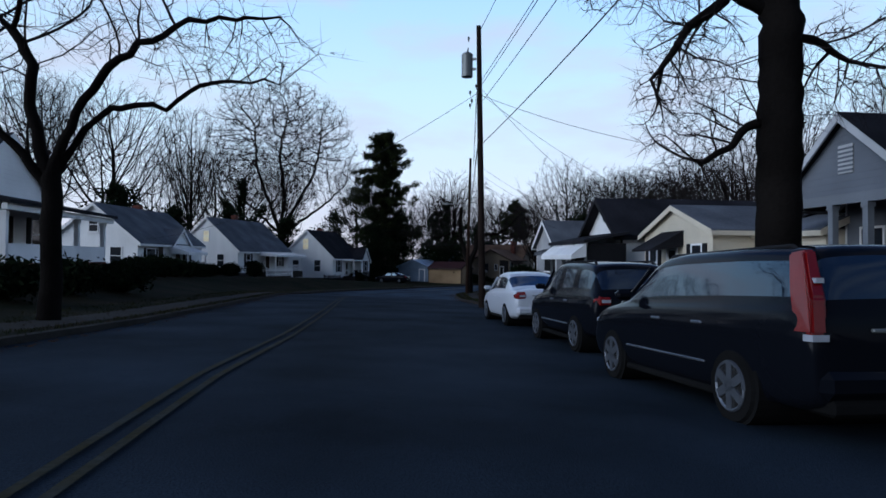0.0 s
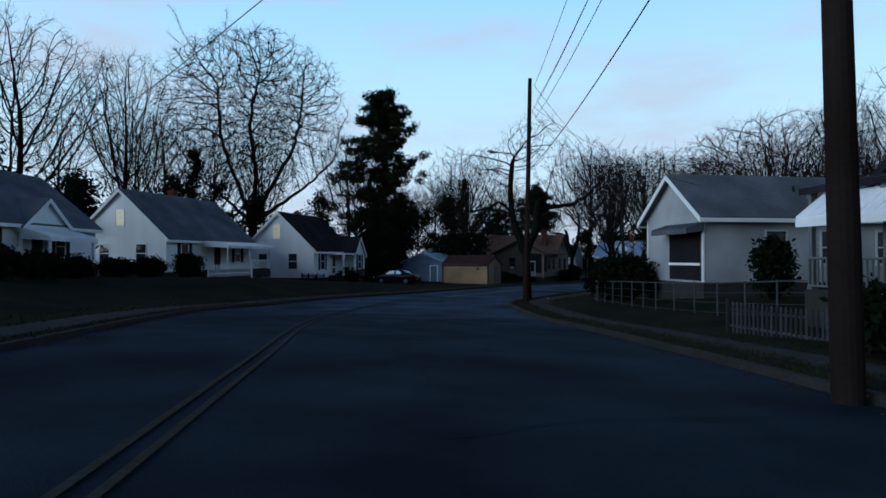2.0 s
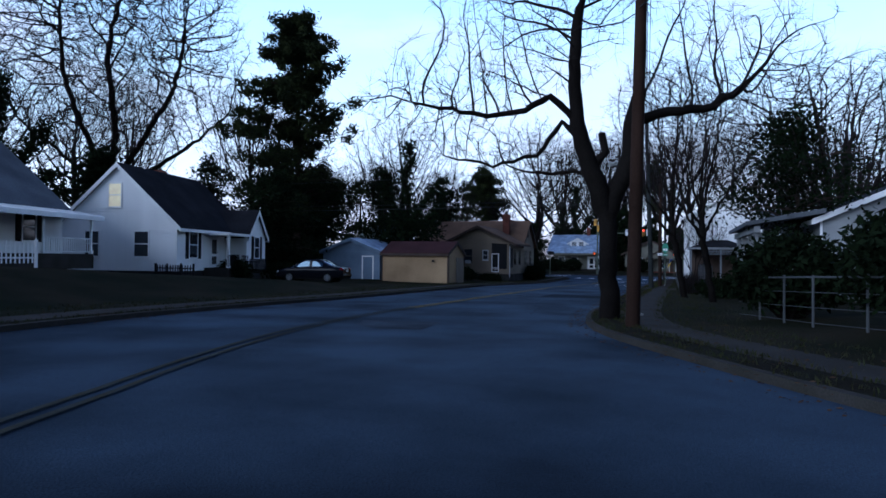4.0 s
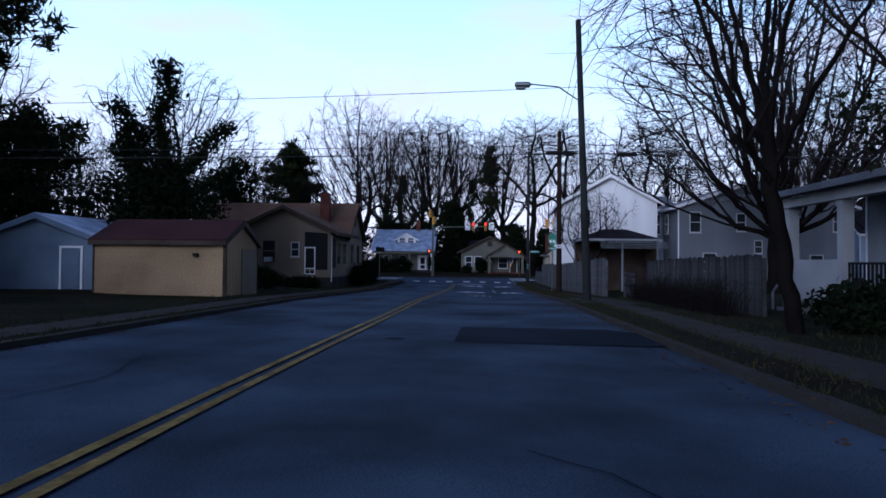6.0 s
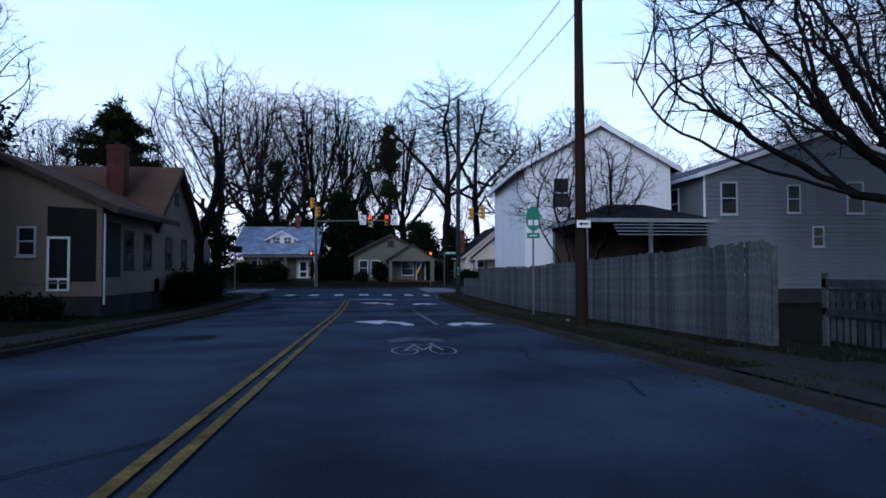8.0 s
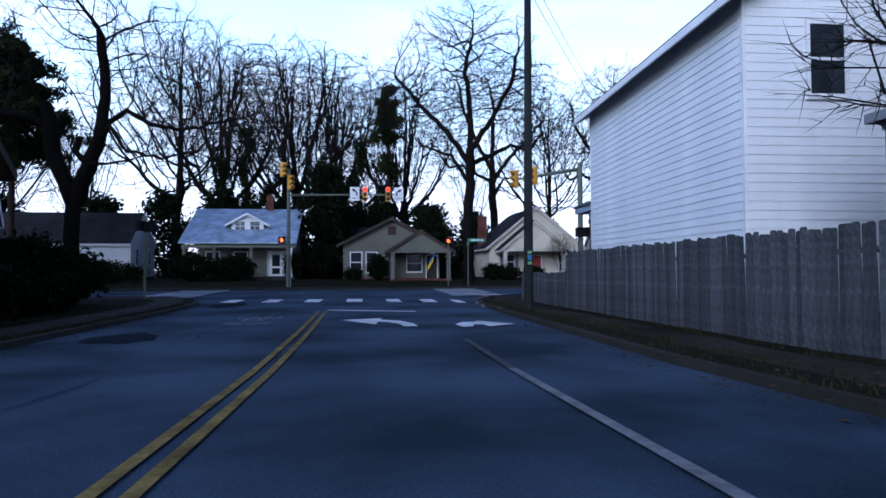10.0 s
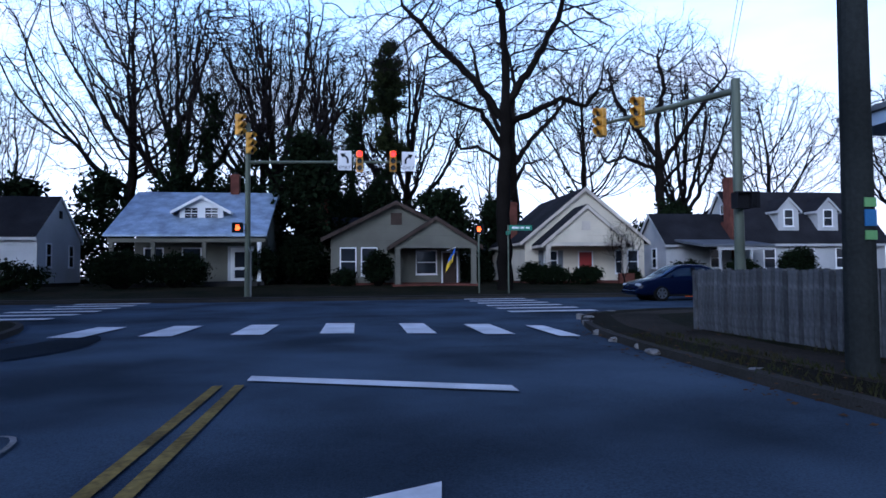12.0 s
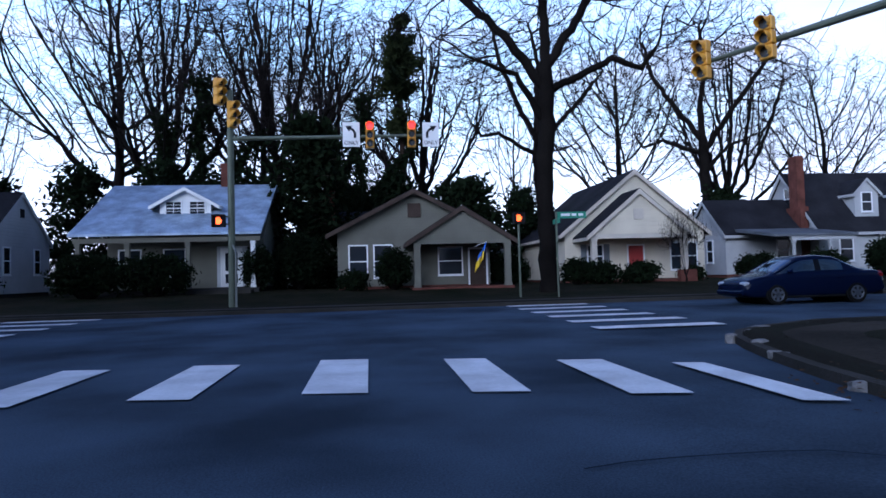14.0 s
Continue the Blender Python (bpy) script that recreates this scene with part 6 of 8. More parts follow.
for x, y, hh, ww, sd in ((-53.5, 170.0, 9.0, 7.0, 19), (-59.0, 168.0, 8.0, 8.0, 20), (-66.0, 162.0, 7.5, 9.0, 21), (-74.0, 168.0, 9.0, 10.0, 22), (-83.0, 160.0, 8.0, 10.0, 23), (-93.0, 166.0, 9.5, 11.0, 24), (-104.0, 158.0, 8.5, 11.0, 25)):
    evergreen("evergreen_tree", "dark evergreen in the thicket along the cross street", x, y, hh, ww, sd, bole=0.02, n=85, leaf=LEAF, ragged=0.4)
for x, y, hh, ww, sd in ((-60.0, 42.0, 9.0, 9.0, 31), (-64.0, 52.0, 8.0, 9.0, 32), (-66.0, 63.0, 9.0, 10.0, 33), (-68.0, 76.0, 9.5, 10.0, 34), (-66.0, 106.0, 13.0, 11.0, 35), (-71.0, 114.0, 14.0, 11.0, 36), (-61.0, 113.0, 13.0, 9.0, 37), (-55.0, 119.0, 11.0, 8.0, 38), (-73.0, 95.0, 12.0, 11.0, 39)):
    evergreen("evergreen_tree", "dark ivy-grown thicket tree behind the houses", x, y, hh, ww, sd, bole=0.02, n=75, leaf=LEAF, ragged=0.62, leaf_size=0.22)
for x, y, hh, ww, sd in ((-41.0, 166.5, 8.0, 5.0, 41), (-30.0, 168.0, 8.0, 6.0, 42), (-20.0, 170.0, 7.0, 6.0, 43), (-12.0, 171.0, 7.0, 7.0, 44), (-2.0, 172.0, 7.0, 8.0, 45), (-47.5, 168.5, 9.0, 7.0, 46), (-35.0, 171.0, 10.0, 7.0, 47), (-25.5, 173.0, 8.0, 6.0, 48)):
    evergreen("evergreen_tree", "dark evergreen thicket behind the far houses", x, y, hh, ww, sd, bole=0.02, n=70, leaf=LEAF, ragged=0.5)
evergreen("evergreen_tree", "small dark evergreen at the crossing", -25.0, 164.5, 7.0, 5.0, 16, bole=0.02, n=90, leaf=LEAF)


def ivy_tree(label, x, y, scale, seed, leaf_count=16):
    """A bare tree smothered in ivy up to the limbs."""
    limbs = ((0.2, 0.06, [(0, 0, 3.4), (-0.6, 0, 5.2), (-1.6, 0.2, 6.6), (-1.3, 0.2, 8.0), (-1.9, 0.2, 8.8)]), (0.22, 0.07, [(0, 0, 4.2), (0.3, 0.2, 6.4), (-0.1, 0.2, 8.4), (0.5, 0, 9.6), (0.2, 0, 11.0)]), (0.2, 0.06, [(0, 0, 4.0), (1.2, -0.2, 5.6), (2.0, -0.2, 6.8), (3.2, -0.3, 8.0)]), (0.16, 0.05, [(0, 0, 3.4), (1.6, 0.3, 4.6), (3.0, 0.4, 5.6)]))
    t, N, rad = bare_tree(seed, label, 0.42, [(0, 0, -0.4), (0, 0, 2.4), (0, 0, 5.0)], limbs, ((0, 0, 7.5, 3.4, 2.6, 3.4, 1.0),), n=70, step=0.5, kill=0.9, wob=0.3, twigs=0.4)
    rng = random.Random(seed)
    pts = [Vector(p) for p, r in zip(N, rad) if r > 0.04 for k in range(7)]
    for _ in range(420):
        a, q = rng.uniform(0, 6.28), rng.random() ** 0.5
        pts.append(Vector((math.cos(a) * q * 3.2, math.sin(a) * q * 3.2, rng.uniform(0.3, 5.2))))
    c = new("ivy", leaves_mesh("ivy", pts, rng, int(leaf_count * 1.4), 0.14, 0.28))
    c.data.materials.append(LEAF)
    tagged(c, "dark ivy leaves")
    c.parent = t
    t.matrix_basis = pose(x, y, gz(x, y) - 0.1, 0, 0, 20)
    t.scale = (scale, scale, scale)
    return t


ivy_tree("dead tree smothered in dark ivy behind the garage", -50.2, 95.5, 1.18, 71)
ivy_tree("tall ivy-clad tree behind the far houses", -33.0, 171, 1.35, 83)
ivy_tree("tall ivy-clad tree behind the far houses", -45.5, 171.5, 1.5, 85)
ivy_tree("ivy-clad tree behind the cottages", -74, 72, 1.35, 87)
for t in TEMPLATES:
    for o in (*t.children_recursive, t):
        bpy.data.objects.remove(o)


def bush(x, y, w, h, seed, label, leaf=None, name="bush", d=None, z=None):
    """A shrub: woody stems and a dense uneven coat of small leaves."""
    rng = random.Random(seed)
    d = d or w
    t = thing(name, pose(x, y, (gz(x, y) if z is None else z) - 0.03), label, "bush")
    pts, stems = [], []
    n = max(30, int(90 * min(w * d, 6) ** 0.7 * h ** 0.5))
    for _ in range(n):
        a, u = rng.uniform(0, 6.28), rng.uniform(-0.75, 1)
        k = rng.uniform(0.55, 0.95)
        q = math.sqrt(max(0, 1 - u * u))
        p = Vector((math.cos(a) * q * w / 2 * k, math.sin(a) * q * d / 2 * k, max(0.06, h * 0.5 + u * h * 0.5 * k)))
        pts.append(p)
        if rng.random() < 0.25:
            stems.append(([Vector((p.x * 0.2, p.y * 0.2, 0)), p * 0.6, p], [0.025, 0.018, 0.008], 4))
    s = new("stemwork", tubes_mesh("stemwork", stems))
    s.data.materials.append(BARK)
    c = new("foliage", leaves_mesh("foliage", pts, rng, 11, 0.11, 0.16))
    c.data.materials.append(leaf or LEAF)
    s.parent = c.parent = t
    return t

# ---- shrubs and hedges ----
seed = 100
for x, y, w, h_, label, d in (
        (-52.6, 50.0, 2.2, 1.4, "clipped dark round shrub beside the cottage", None), (-50.6, 51.6, 2.0, 1.7, "clipped dark round shrub beside the cottage", None), (-54.2, 48.6, 2.4, 1.3, "clipped dark round shrub beside the cottage", None),
        (-53.2, 74.2, 2.6, 1.3, "dark shrub below the cottage porch", 1.4), (-51.6, 77.8, 2.4, 1.2, "dark shrub beside the porch steps", 1.5),
        (-43.0, 35.0, 3.2, 1.4, "dark hedge before the awning cottage", 1.6), (-44.6, 37.8, 3.0, 1.3, "dark hedge before the awning cottage", 1.6), (-40.4, 31.8, 3.4, 1.5, "dark hedge before the awning cottage", 1.8), (-46.8, 41.0, 2.2, 1.2, "dark hedge before the awning cottage", 1.6), (-37.4, 28.2, 3.2, 1.4, "dark hedge beside the drive", 1.8), (-33.6, 24.6, 3.2, 1.2, "low dark hedge beside the drive", 1.8),
        (-20.5, 10.5, 3.0, 1.2, "dark shrub before the porch", 1.8), (-23.0, 14.0, 3.2, 1.3, "dark shrub before the porch", 1.8), (-25.6, 18.0, 3.0, 1.3, "dark shrub before the porch", 1.8),
        (-9.3, 30.2, 2.6, 1.4, "dark shrub before the awning house", 1.6), (-11.4, 33.4, 2.4, 1.4, "dark shrub before the awning house", 1.6), (-7.0, 27.2, 2.4, 1.0, "dark shrub before the cream house", 1.6),
        (-13.6, 47.2, 1.5, 2.5, "tall dark shrub against the white wall", None), (-20.6, 54.6, 3.2, 2.6, "untidy dark shrub beside the white house", 2.4), (-22.4, 58.6, 3.0, 2.4, "untidy dark shrub beside the white house", 2.4),
        (-23.2, 73.0, 2.6, 1.0, "low dark shrub below the porch", 1.2),
        (-43.6, 121.6, 3.4, 2.6, "dark evergreen shrub beside the bungalow", 3.0), (-43.8, 125.4, 3.0, 2.2, "dark evergreen shrub beside the bungalow", 2.4), (-43.4, 102.0, 2.4, 0.7, "low dark hedge beside the bungalow", 1.4), (-46.6, 103.4, 2.8, 0.75, "low dark hedge before the bungalow", 1.2),
        (-41.6, 114.2, 2.2, 1.8, "dark clipped hedge at the corner", 5.5), (-42.2, 119.4, 2.2, 1.5, "dark clipped hedge at the corner", 3.5),
        (-52.5, 152.0, 7.0, 1.8, "long dark hedge before the pale grey house", 1.6), (-59.5, 151.0, 6.0, 1.7, "long dark hedge before the pale grey house", 1.6),
        (-46.4, 154.0, 4.0, 2.3, "dark hedge before the porch", 1.8), (-43.2, 154.2, 4.0, 2.2, "dark hedge before the porch", 1.8), (-38.4, 156.2, 1.7, 2.6, "dark upright shrub at the porch end", None),
        (-31.0, 155.0, 1.9, 2.3, "dark round shrub before the bungalow windows", None), (-33.2, 154.8, 1.5, 1.0, "low dark shrub before the bungalow", None),
        (-19.6, 154.6, 2.6, 1.3, "dark shrub before the cream porch", 1.4), (-17.2, 154.5, 2.4, 1.2, "dark shrub before the cream porch", 1.4), (-20.8, 154.8, 1.8, 1.5, "dark shrub before the cream porch", 1.2), (-13.4, 156.0, 1.4, 0.9, "low dark shrub beside the cream house", None),
        (-9.6, 155.2, 3.0, 1.5, "dark shrub before the dormered house", 1.6), (-5.6, 155.0, 2.2, 1.6, "dark round shrub before the dormered house", None), (-1.6, 154.8, 2.4, 2.4, "dark shrub before the dormered house", None),
        (-36.3, 157.4, 2.8, 3.2, "dark shrubs between two bungalows", 2.6), (-24.0, 157.6, 2.4, 1.7, "dark shrubs between two houses", 2.0),
        (-48.5, 100.5, 3.0, 1.4, "dark brambles beside the garage", 3.0), (-44.4, 95.0, 3.6, 1.3, "dark brambles along the street edge", 2.0), (-55.0, 84.0, 3.0, 2.4, "dark brambles beside the shed", 2.4), (-60.0, 80.5, 4.0, 3.4, "dark brambles below the pine", 3.0), (-57.0, 79.0, 2.6, 2.2, "dark brambles below the pine", 2.4)):
    seed += 1
    bush(x, y, w, h_, seed, label, d=d, name="hedge" if "hedge" in label else "bush")



def thicket(x, y, length, h, seed, label):
    """A strip of leafless brush: thin crooked stems with side twigs, densest near the ground."""
    rng = random.Random(seed)
    t = thing("brush", pose(x, y, gz(x, y) - 0.05), label, "brush")
    stems, sprigs = [], []
    for _ in range(int(length * 80)):
        p = Vector((rng.gauss(0, 0.22), rng.uniform(-length / 2, length / 2), 0))
        le = h * rng.uniform(0.45, 1.1)
        d = Vector((rng.gauss(0, 0.25), rng.gauss(0, 0.35), 1)).normalized()
        q = p + d * le * 0.5
        e = q + (d + Vector((rng.gauss(0, 0.4), rng.gauss(0, 0.4), 0))).normalized() * le * 0.5
        stems.append(([p, q, e], [0.009, 0.007, 0.002], 3))
        for _ in range(5):
            a = p.lerp(q, rng.random()) if rng.random() < 0.6 else q.lerp(e, rng.random())
            b = a + Vector((rng.gauss(0, 1), rng.gauss(0, 1), rng.gauss(0.5, 0.7))).normalized() * rng.uniform(0.15, 0.45)
            sprigs.append(([a, b], [0.006, 0.001], 3))
    for nm, made, mt in (("stemwork", stems, BARK), ("twigwork", sprigs, TWIG)):
        o = new(nm, tubes_mesh(nm, made))
        o.data.materials.append(mt)
        o.parent = t


for y, length, h_ in ((78.6, 2.6, 1.25), (81.0, 2.8, 1.15), (83.6, 2.8, 1.2), (86.2, 2.8, 1.05)):
    seed += 1
    thicket(-24.5, y, length, h_, seed, "leafless brush against the dark board fence")

# ---- cars ----


def wheel(parent, x, y, r, w, side):
    bm = bmesh.new()
    prof = [(r * 0.62, -w / 2), (r * 0.93, -w / 2), (r, -w * 0.32), (r, w * 0.32), (r * 0.93, w / 2), (r * 0.62, w / 2)]
    n = 22
    loops = [[bm.verts.new((rr * math.cos(2 * math.pi * i / n), a, rr * math.sin(2 * math.pi * i / n))) for i in range(n)] for rr, a in prof]
    for p, q in zip(loops, loops[1:]):
        for i in range(n):
            bm.faces.new((p[i], p[(i + 1) % n], q[(i + 1) % n], q[i]))
    bm.faces.new(loops[0])
    bm.faces.new(loops[-1][::-1])
    t = part("wheel", bm, RUBBER, parent, m=pose(x, y, r))
    bm = bmesh.new()
    o = side * (w / 2 + 0.004)
    tube(bm, (0, o, 0), (0, o + side * 0.014, 0), r * 0.2, n=12)
    for k in range(20):
        a0, a1 = math.pi * k / 10, math.pi * (k + 1) / 10
        tube(bm, (r * 0.64 * math.cos(a0), o, r * 0.64 * math.sin(a0)), (r * 0.64 * math.cos(a1), o, r * 0.64 * math.sin(a1)), 0.018, n=5)
    for k in range(6):
        box(bm, -0.045, min(o, o + side * 0.015), 0.02, 0.035, max(o, o + side * 0.015), r * 0.63, Matrix.Rotation(k * math.pi / 3, 4, "Y"))
    part("rim", bm, ALLOY, t)
    bm = bmesh.new()
    tube(bm, (0, o - side * 0.02, 0), (0, o + side * 0.003, 0), r * 0.64, n=22)
    part("brake_disc", bm, LENS, t)


def split_faces(me, groups):
    """Meshes out of one, by the faces' material index."""
    co = np.empty(len(me.vertices) * 3)
    me.vertices.foreach_get("co", co)
    co = co.reshape(-1, 3)
    out = {}
    for k in groups:
        fs = [tuple(p.vertices) for p in me.polygons if p.material_index == k]
        used = sorted({v for f in fs for v in f})
        at = {v: i for i, v in enumerate(used)}
        out[k] = mesh_of("shell", [co[v] for v in used], [tuple(at[v] for v in f) for f in fs])
        out[k].polygons.foreach_set("use_smooth", [True] * len(fs))
    return out


# each row: x, underside, shoulder height, top height, width; cabin rows are marked 1
CAR_ROWS = {
    "sedan": ((-2.42, 0.44, 0.76, 0.80, 0.80, 0), (-2.39, 0.34, 0.86, 0.93, 0.88, 0), (-2.30, 0.27, 0.97, 1.07, 0.94, 0), (-2.0, 0.23, 1.0, 1.1, 0.97, 0), (-1.62, 0.2, 0.99, 1.1, 1.0, 0), (-0.92, 0.19, 0.98, 1.44, 1.0, 1), (-0.62, 0.19, 0.97, 1.5, 1.0, 1), (-0.16, 0.19, 0.96, 1.52, 1.0, 1), (-0.08, 0.19, 0.96, 1.52, 1.0, 1), (0.3, 0.19, 0.95, 1.5, 1.0, 1), (0.56, 0.19, 0.95, 1.44, 1.0, 1), (1.36, 0.2, 0.92, 1.0, 1.0, 0), (1.8, 0.2, 0.86, 0.95, 0.98, 0), (2.15, 0.22, 0.78, 0.85, 0.93, 0), (2.35, 0.28, 0.66, 0.72, 0.84, 0), (2.42, 0.38, 0.54, 0.57, 0.74, 0)),
    "wagon": ((-2.38, 0.46, 0.80, 0.84, 0.86, 0), (-2.36, 0.34, 0.90, 0.94, 0.92, 0), (-2.32, 0.28, 1.02, 1.05, 0.95, 0), (-2.14, 0.24, 1.04, 1.48, 0.97, 1), (-2.02, 0.22, 1.04, 1.51, 0.98, 1), (-1.2, 0.2, 1.03, 1.54, 1.0, 1), (-1.1, 0.2, 1.03, 1.54, 1.0, 1), (-0.18, 0.19, 1.01, 1.55, 1.0, 1), (-0.08, 0.19, 1.01, 1.55, 1.0, 1), (0.3, 0.19, 1.0, 1.53, 1.0, 1), (0.6, 0.19, 0.99, 1.47, 1.0, 1), (1.3, 0.2, 0.95, 1.02, 1.0, 0), (1.8, 0.2, 0.9, 0.97, 0.98, 0), (2.15, 0.22, 0.82, 0.88, 0.94, 0), (2.33, 0.28, 0.68, 0.72, 0.86, 0), (2.38, 0.38, 0.56, 0.58, 0.78, 0)),
    "suv": ((-2.26, 0.52, 0.86, 0.90, 0.84, 0), (-2.24, 0.40, 0.98, 1.02, 0.92, 0), (-2.18, 0.34, 1.1, 1.14, 0.95, 0), (-1.86, 0.3, 1.12, 1.56, 0.98, 1), (-1.7, 0.28, 1.11, 1.62, 0.99, 1), (-1.15, 0.26, 1.1, 1.66, 1.0, 1), (-1.05, 0.26, 1.1, 1.66, 1.0, 1), (-0.16, 0.25, 1.08, 1.68, 1.0, 1), (-0.06, 0.25, 1.08, 1.68, 1.0, 1), (0.3, 0.25, 1.07, 1.66, 1.0, 1), (0.58, 0.25, 1.06, 1.6, 1.0, 1), (1.22, 0.26, 1.02, 1.1, 1.0, 0), (1.7, 0.27, 0.97, 1.04, 0.98, 0), (2.05, 0.3, 0.88, 0.94, 0.93, 0), (2.2, 0.36, 0.74, 0.78, 0.85, 0), (2.26, 0.44, 0.62, 0.64, 0.76, 0))}


def car(label, x, y, heading, paint, W=1.8, style="sedan", wb=2.72, r=0.32, z=None, category="car", group=""):
    """A car: a smooth shell split into body and panes, with lights, trim and wheels; x runs forward from its middle."""
    d = Vector((math.cos(radians(heading)), math.sin(radians(heading)))) * wb / 2
    z1, z2 = (level(y + d.y) + 0.015, level(y - d.y) + 0.015) if z is None else (z, z)
    c = thing("car", pose(x, y, (z1 + z2) / 2, 0, math.degrees(math.atan2(z2 - z1, wb)), heading), label, category, group)
    hw = W / 2
    rows = CAR_ROWS[style]
    b, f = rows[0][0], rows[-1][0]
    rings = []
    for xx, z0, zs, zr, k, cabin in rows:
        w = hw * k
        zr += 0.05 * cabin + (0.03 if style == "wagon" else 0.0)
        zs += 0.03 if style == "wagon" else 0.0
        if cabin:
            top = [(0.905 * w, zs + 0.01), (0.76 * w, zr - 0.095), (0.66 * w, zr - 0.02), (0, zr)]
        else:
            top = [(0.88 * w, zs + 0.025), (0.82 * w, zs + 0.035), (0.6 * w, zr - 0.02), (0, zr)]
        half = [(0.45 * w, z0), (0.84 * w, z0), (0.97 * w, z0 + 0.12 * (zs - z0)), (w * 1.01, z0 + 0.5 * (zs - z0)), (w * 0.99, zs - 0.12), (0.945 * w, zs - 0.02)] + top
        rings.append([(xx, -q, h_) for q, h_ in half[:-1]] + [(xx, 0, zr)] + [(xx, q, h_) for q, h_ in half[-2::-1]])
    bm = bmesh.new()
    loops = [[bm.verts.new(p) for p in ring] for ring in rings]
    n = len(rings[0])
    cab = [i for i, q in enumerate(rows) if q[5]]
    last, front = cab[0], cab[-1]
    pillars = {(i, i + 1) for i in cab[:-1] if rows[i + 1][0] - rows[i][0] < 0.13}
    names, cells = {0: ("body", paint)}, {}
    for i in range(len(rows) - 1):
        for j in range(n):
            fc = bm.faces.new((loops[i][j], loops[i][(j + 1) % n], loops[i + 1][(j + 1) % n], loops[i + 1][j]))
            kind = ""
            if j in (6, n - 8):
                if (i, i + 1) in pillars and last <= i < front:
                    kind = ("window_pillar", i, j)
                elif i == front or last <= i < front:
                    run = sum(1 for p in pillars if p[0] < i)
                    kind = ("side_window", run if i != front else max(run, 1), j)
            elif j in (7, 8, n - 10, n - 9) and i == front:
                kind = ("windscreen",)
            elif j in (7, 8, n - 10, n - 9) and i == last - 1:
                kind = ("rear_window",)
            if kind:
                fc.material_index = cells.setdefault(kind, len(cells) + 1)
                names[fc.material_index] = (kind[0], CAR_BLACK if kind[0] == "window_pillar" and style != "wagon" else CAR_GLASS)
    bm.faces.new(loops[0][::-1])
    bm.faces.new(loops[-1])
    bmesh.ops.recalc_face_normals(bm, faces=bm.faces)
    me = bpy.data.meshes.new("shell")
    bm.to_mesh(me)
    bm.free()
    for k in range(len(names)):
        me.materials.append(paint)
    tmp = bpy.data.objects.new("shell", me)
    scene.collection.objects.link(tmp)
    md = tmp.modifiers.new("rounded", "SUBSURF")
    md.levels = md.render_levels = 3 if z is None and style != "suv" else 2
    even = bpy.data.meshes.new_from_object(tmp.evaluated_get(bpy.context.evaluated_depsgraph_get()))
    bpy.data.objects.remove(tmp)
    for k, shell in split_faces(even, names).items():
        nm, mt = names[k]
        shell.materials.append(mt)
        ob = new(nm, shell)
        ob.parent = c
    bpy.data.meshes.remove(even)
    # front pillars
    P = lambda i, j, out=0.0: Vector(rings[i][j]) + Vector((0, math.copysign(out, rings[i][j][1]), 0))
    for s, j in ((-1, 7), (1, n - 8)):
        tpart("pillar", [(P(front, j, -0.015) + Vector((0, 0, -0.015)), P(front + 1, j, -0.02), 0.03, 0.024)], paint, c, n=8)
    for wx in (wb / 2, -wb / 2):
        bm = bmesh.new()
        tube(bm, (wx, -hw + 0.02, r * 1.05), (wx, hw - 0.02, r * 1.05), r * 1.12, n=28)
        part("wheel_arch", bm, RUBBER, c)
        for s in (-1, 1):
            wheel(c, wx, s * (hw - 0.1), r, 0.22, s)
    belt = rows[cab[2]][2]
    for s in (-1, 1):
        if style == "wagon":
            lo_, hi_ = min(s * hw * 0.8, s * hw * 0.95), max(s * hw * 0.8, s * hw * 0.95)
            bm = bmesh.new()
            prism(bm, [(b - 0.012, 0.86), (b + 0.2, 0.86), (b + 0.3, 1.2), (b + 0.44, 1.5), (b + 0.25, 1.52), (b + 0.04, 1.14)], "y", min(s * hw * 0.81, s * hw * 0.96), max(s * hw * 0.81, s * hw * 0.96))
            for v in bm.verts:
                v.co.y *= 1.0 - max(0.0, v.co.z - 1.0) * 0.34
            bmesh.ops.bevel(bm, geom=bm.edges[:], offset=0.02, segments=2, affect="EDGES")
            lamp = part("tail_light", bm, RED_LENS, c, "tall red tail light")
            bpart("lens", [(b - 0.012, lo_, 0.81, b + 0.1, hi_, 0.86)], CLEAR_LENS, lamp)
            bpart("lens", [(b + 0.075, min(s * hw * 0.755, s * hw * 0.84), 1.25, b + 0.2, max(s * hw * 0.755, s * hw * 0.83), 1.29)], CLEAR_LENS, lamp)
        else:
            up = 0.1 if style == "suv" else 0.0
            lamp = bpart("tail_light", [(b - 0.004, min(s * hw * 0.52, s * hw * 0.925), 0.73 + up, b + 0.34, max(s * hw * 0.52, s * hw * 0.925), 0.99 + up)], RED_LENS, c, "red tail light", 0.09)
            bpart("lens", [(b - 0.012, min(s * hw * 0.62, s * hw * 0.8), 0.85 + up, b + 0.1, max(s * hw * 0.62, s * hw * 0.8), 0.9 + up)], CLEAR_LENS, lamp)
        bpart("headlight", [(f - 0.36, min(s * hw * 0.5, s * hw * 0.86), belt - 0.36, f - 0.06, max(s * hw * 0.5, s * hw * 0.86), belt - 0.22)], CLEAR_LENS, c, "", 0.05)
        mx = rows[front + 1][0] - 0.42
        bpart("mirror", [(mx - 0.06, min(s * hw * 0.93, s * (hw + 0.16)), belt + 0.03, mx + 0.05, max(s * hw * 0.93, s * (hw + 0.16)), belt + 0.15)], paint, c, "", 0.04)
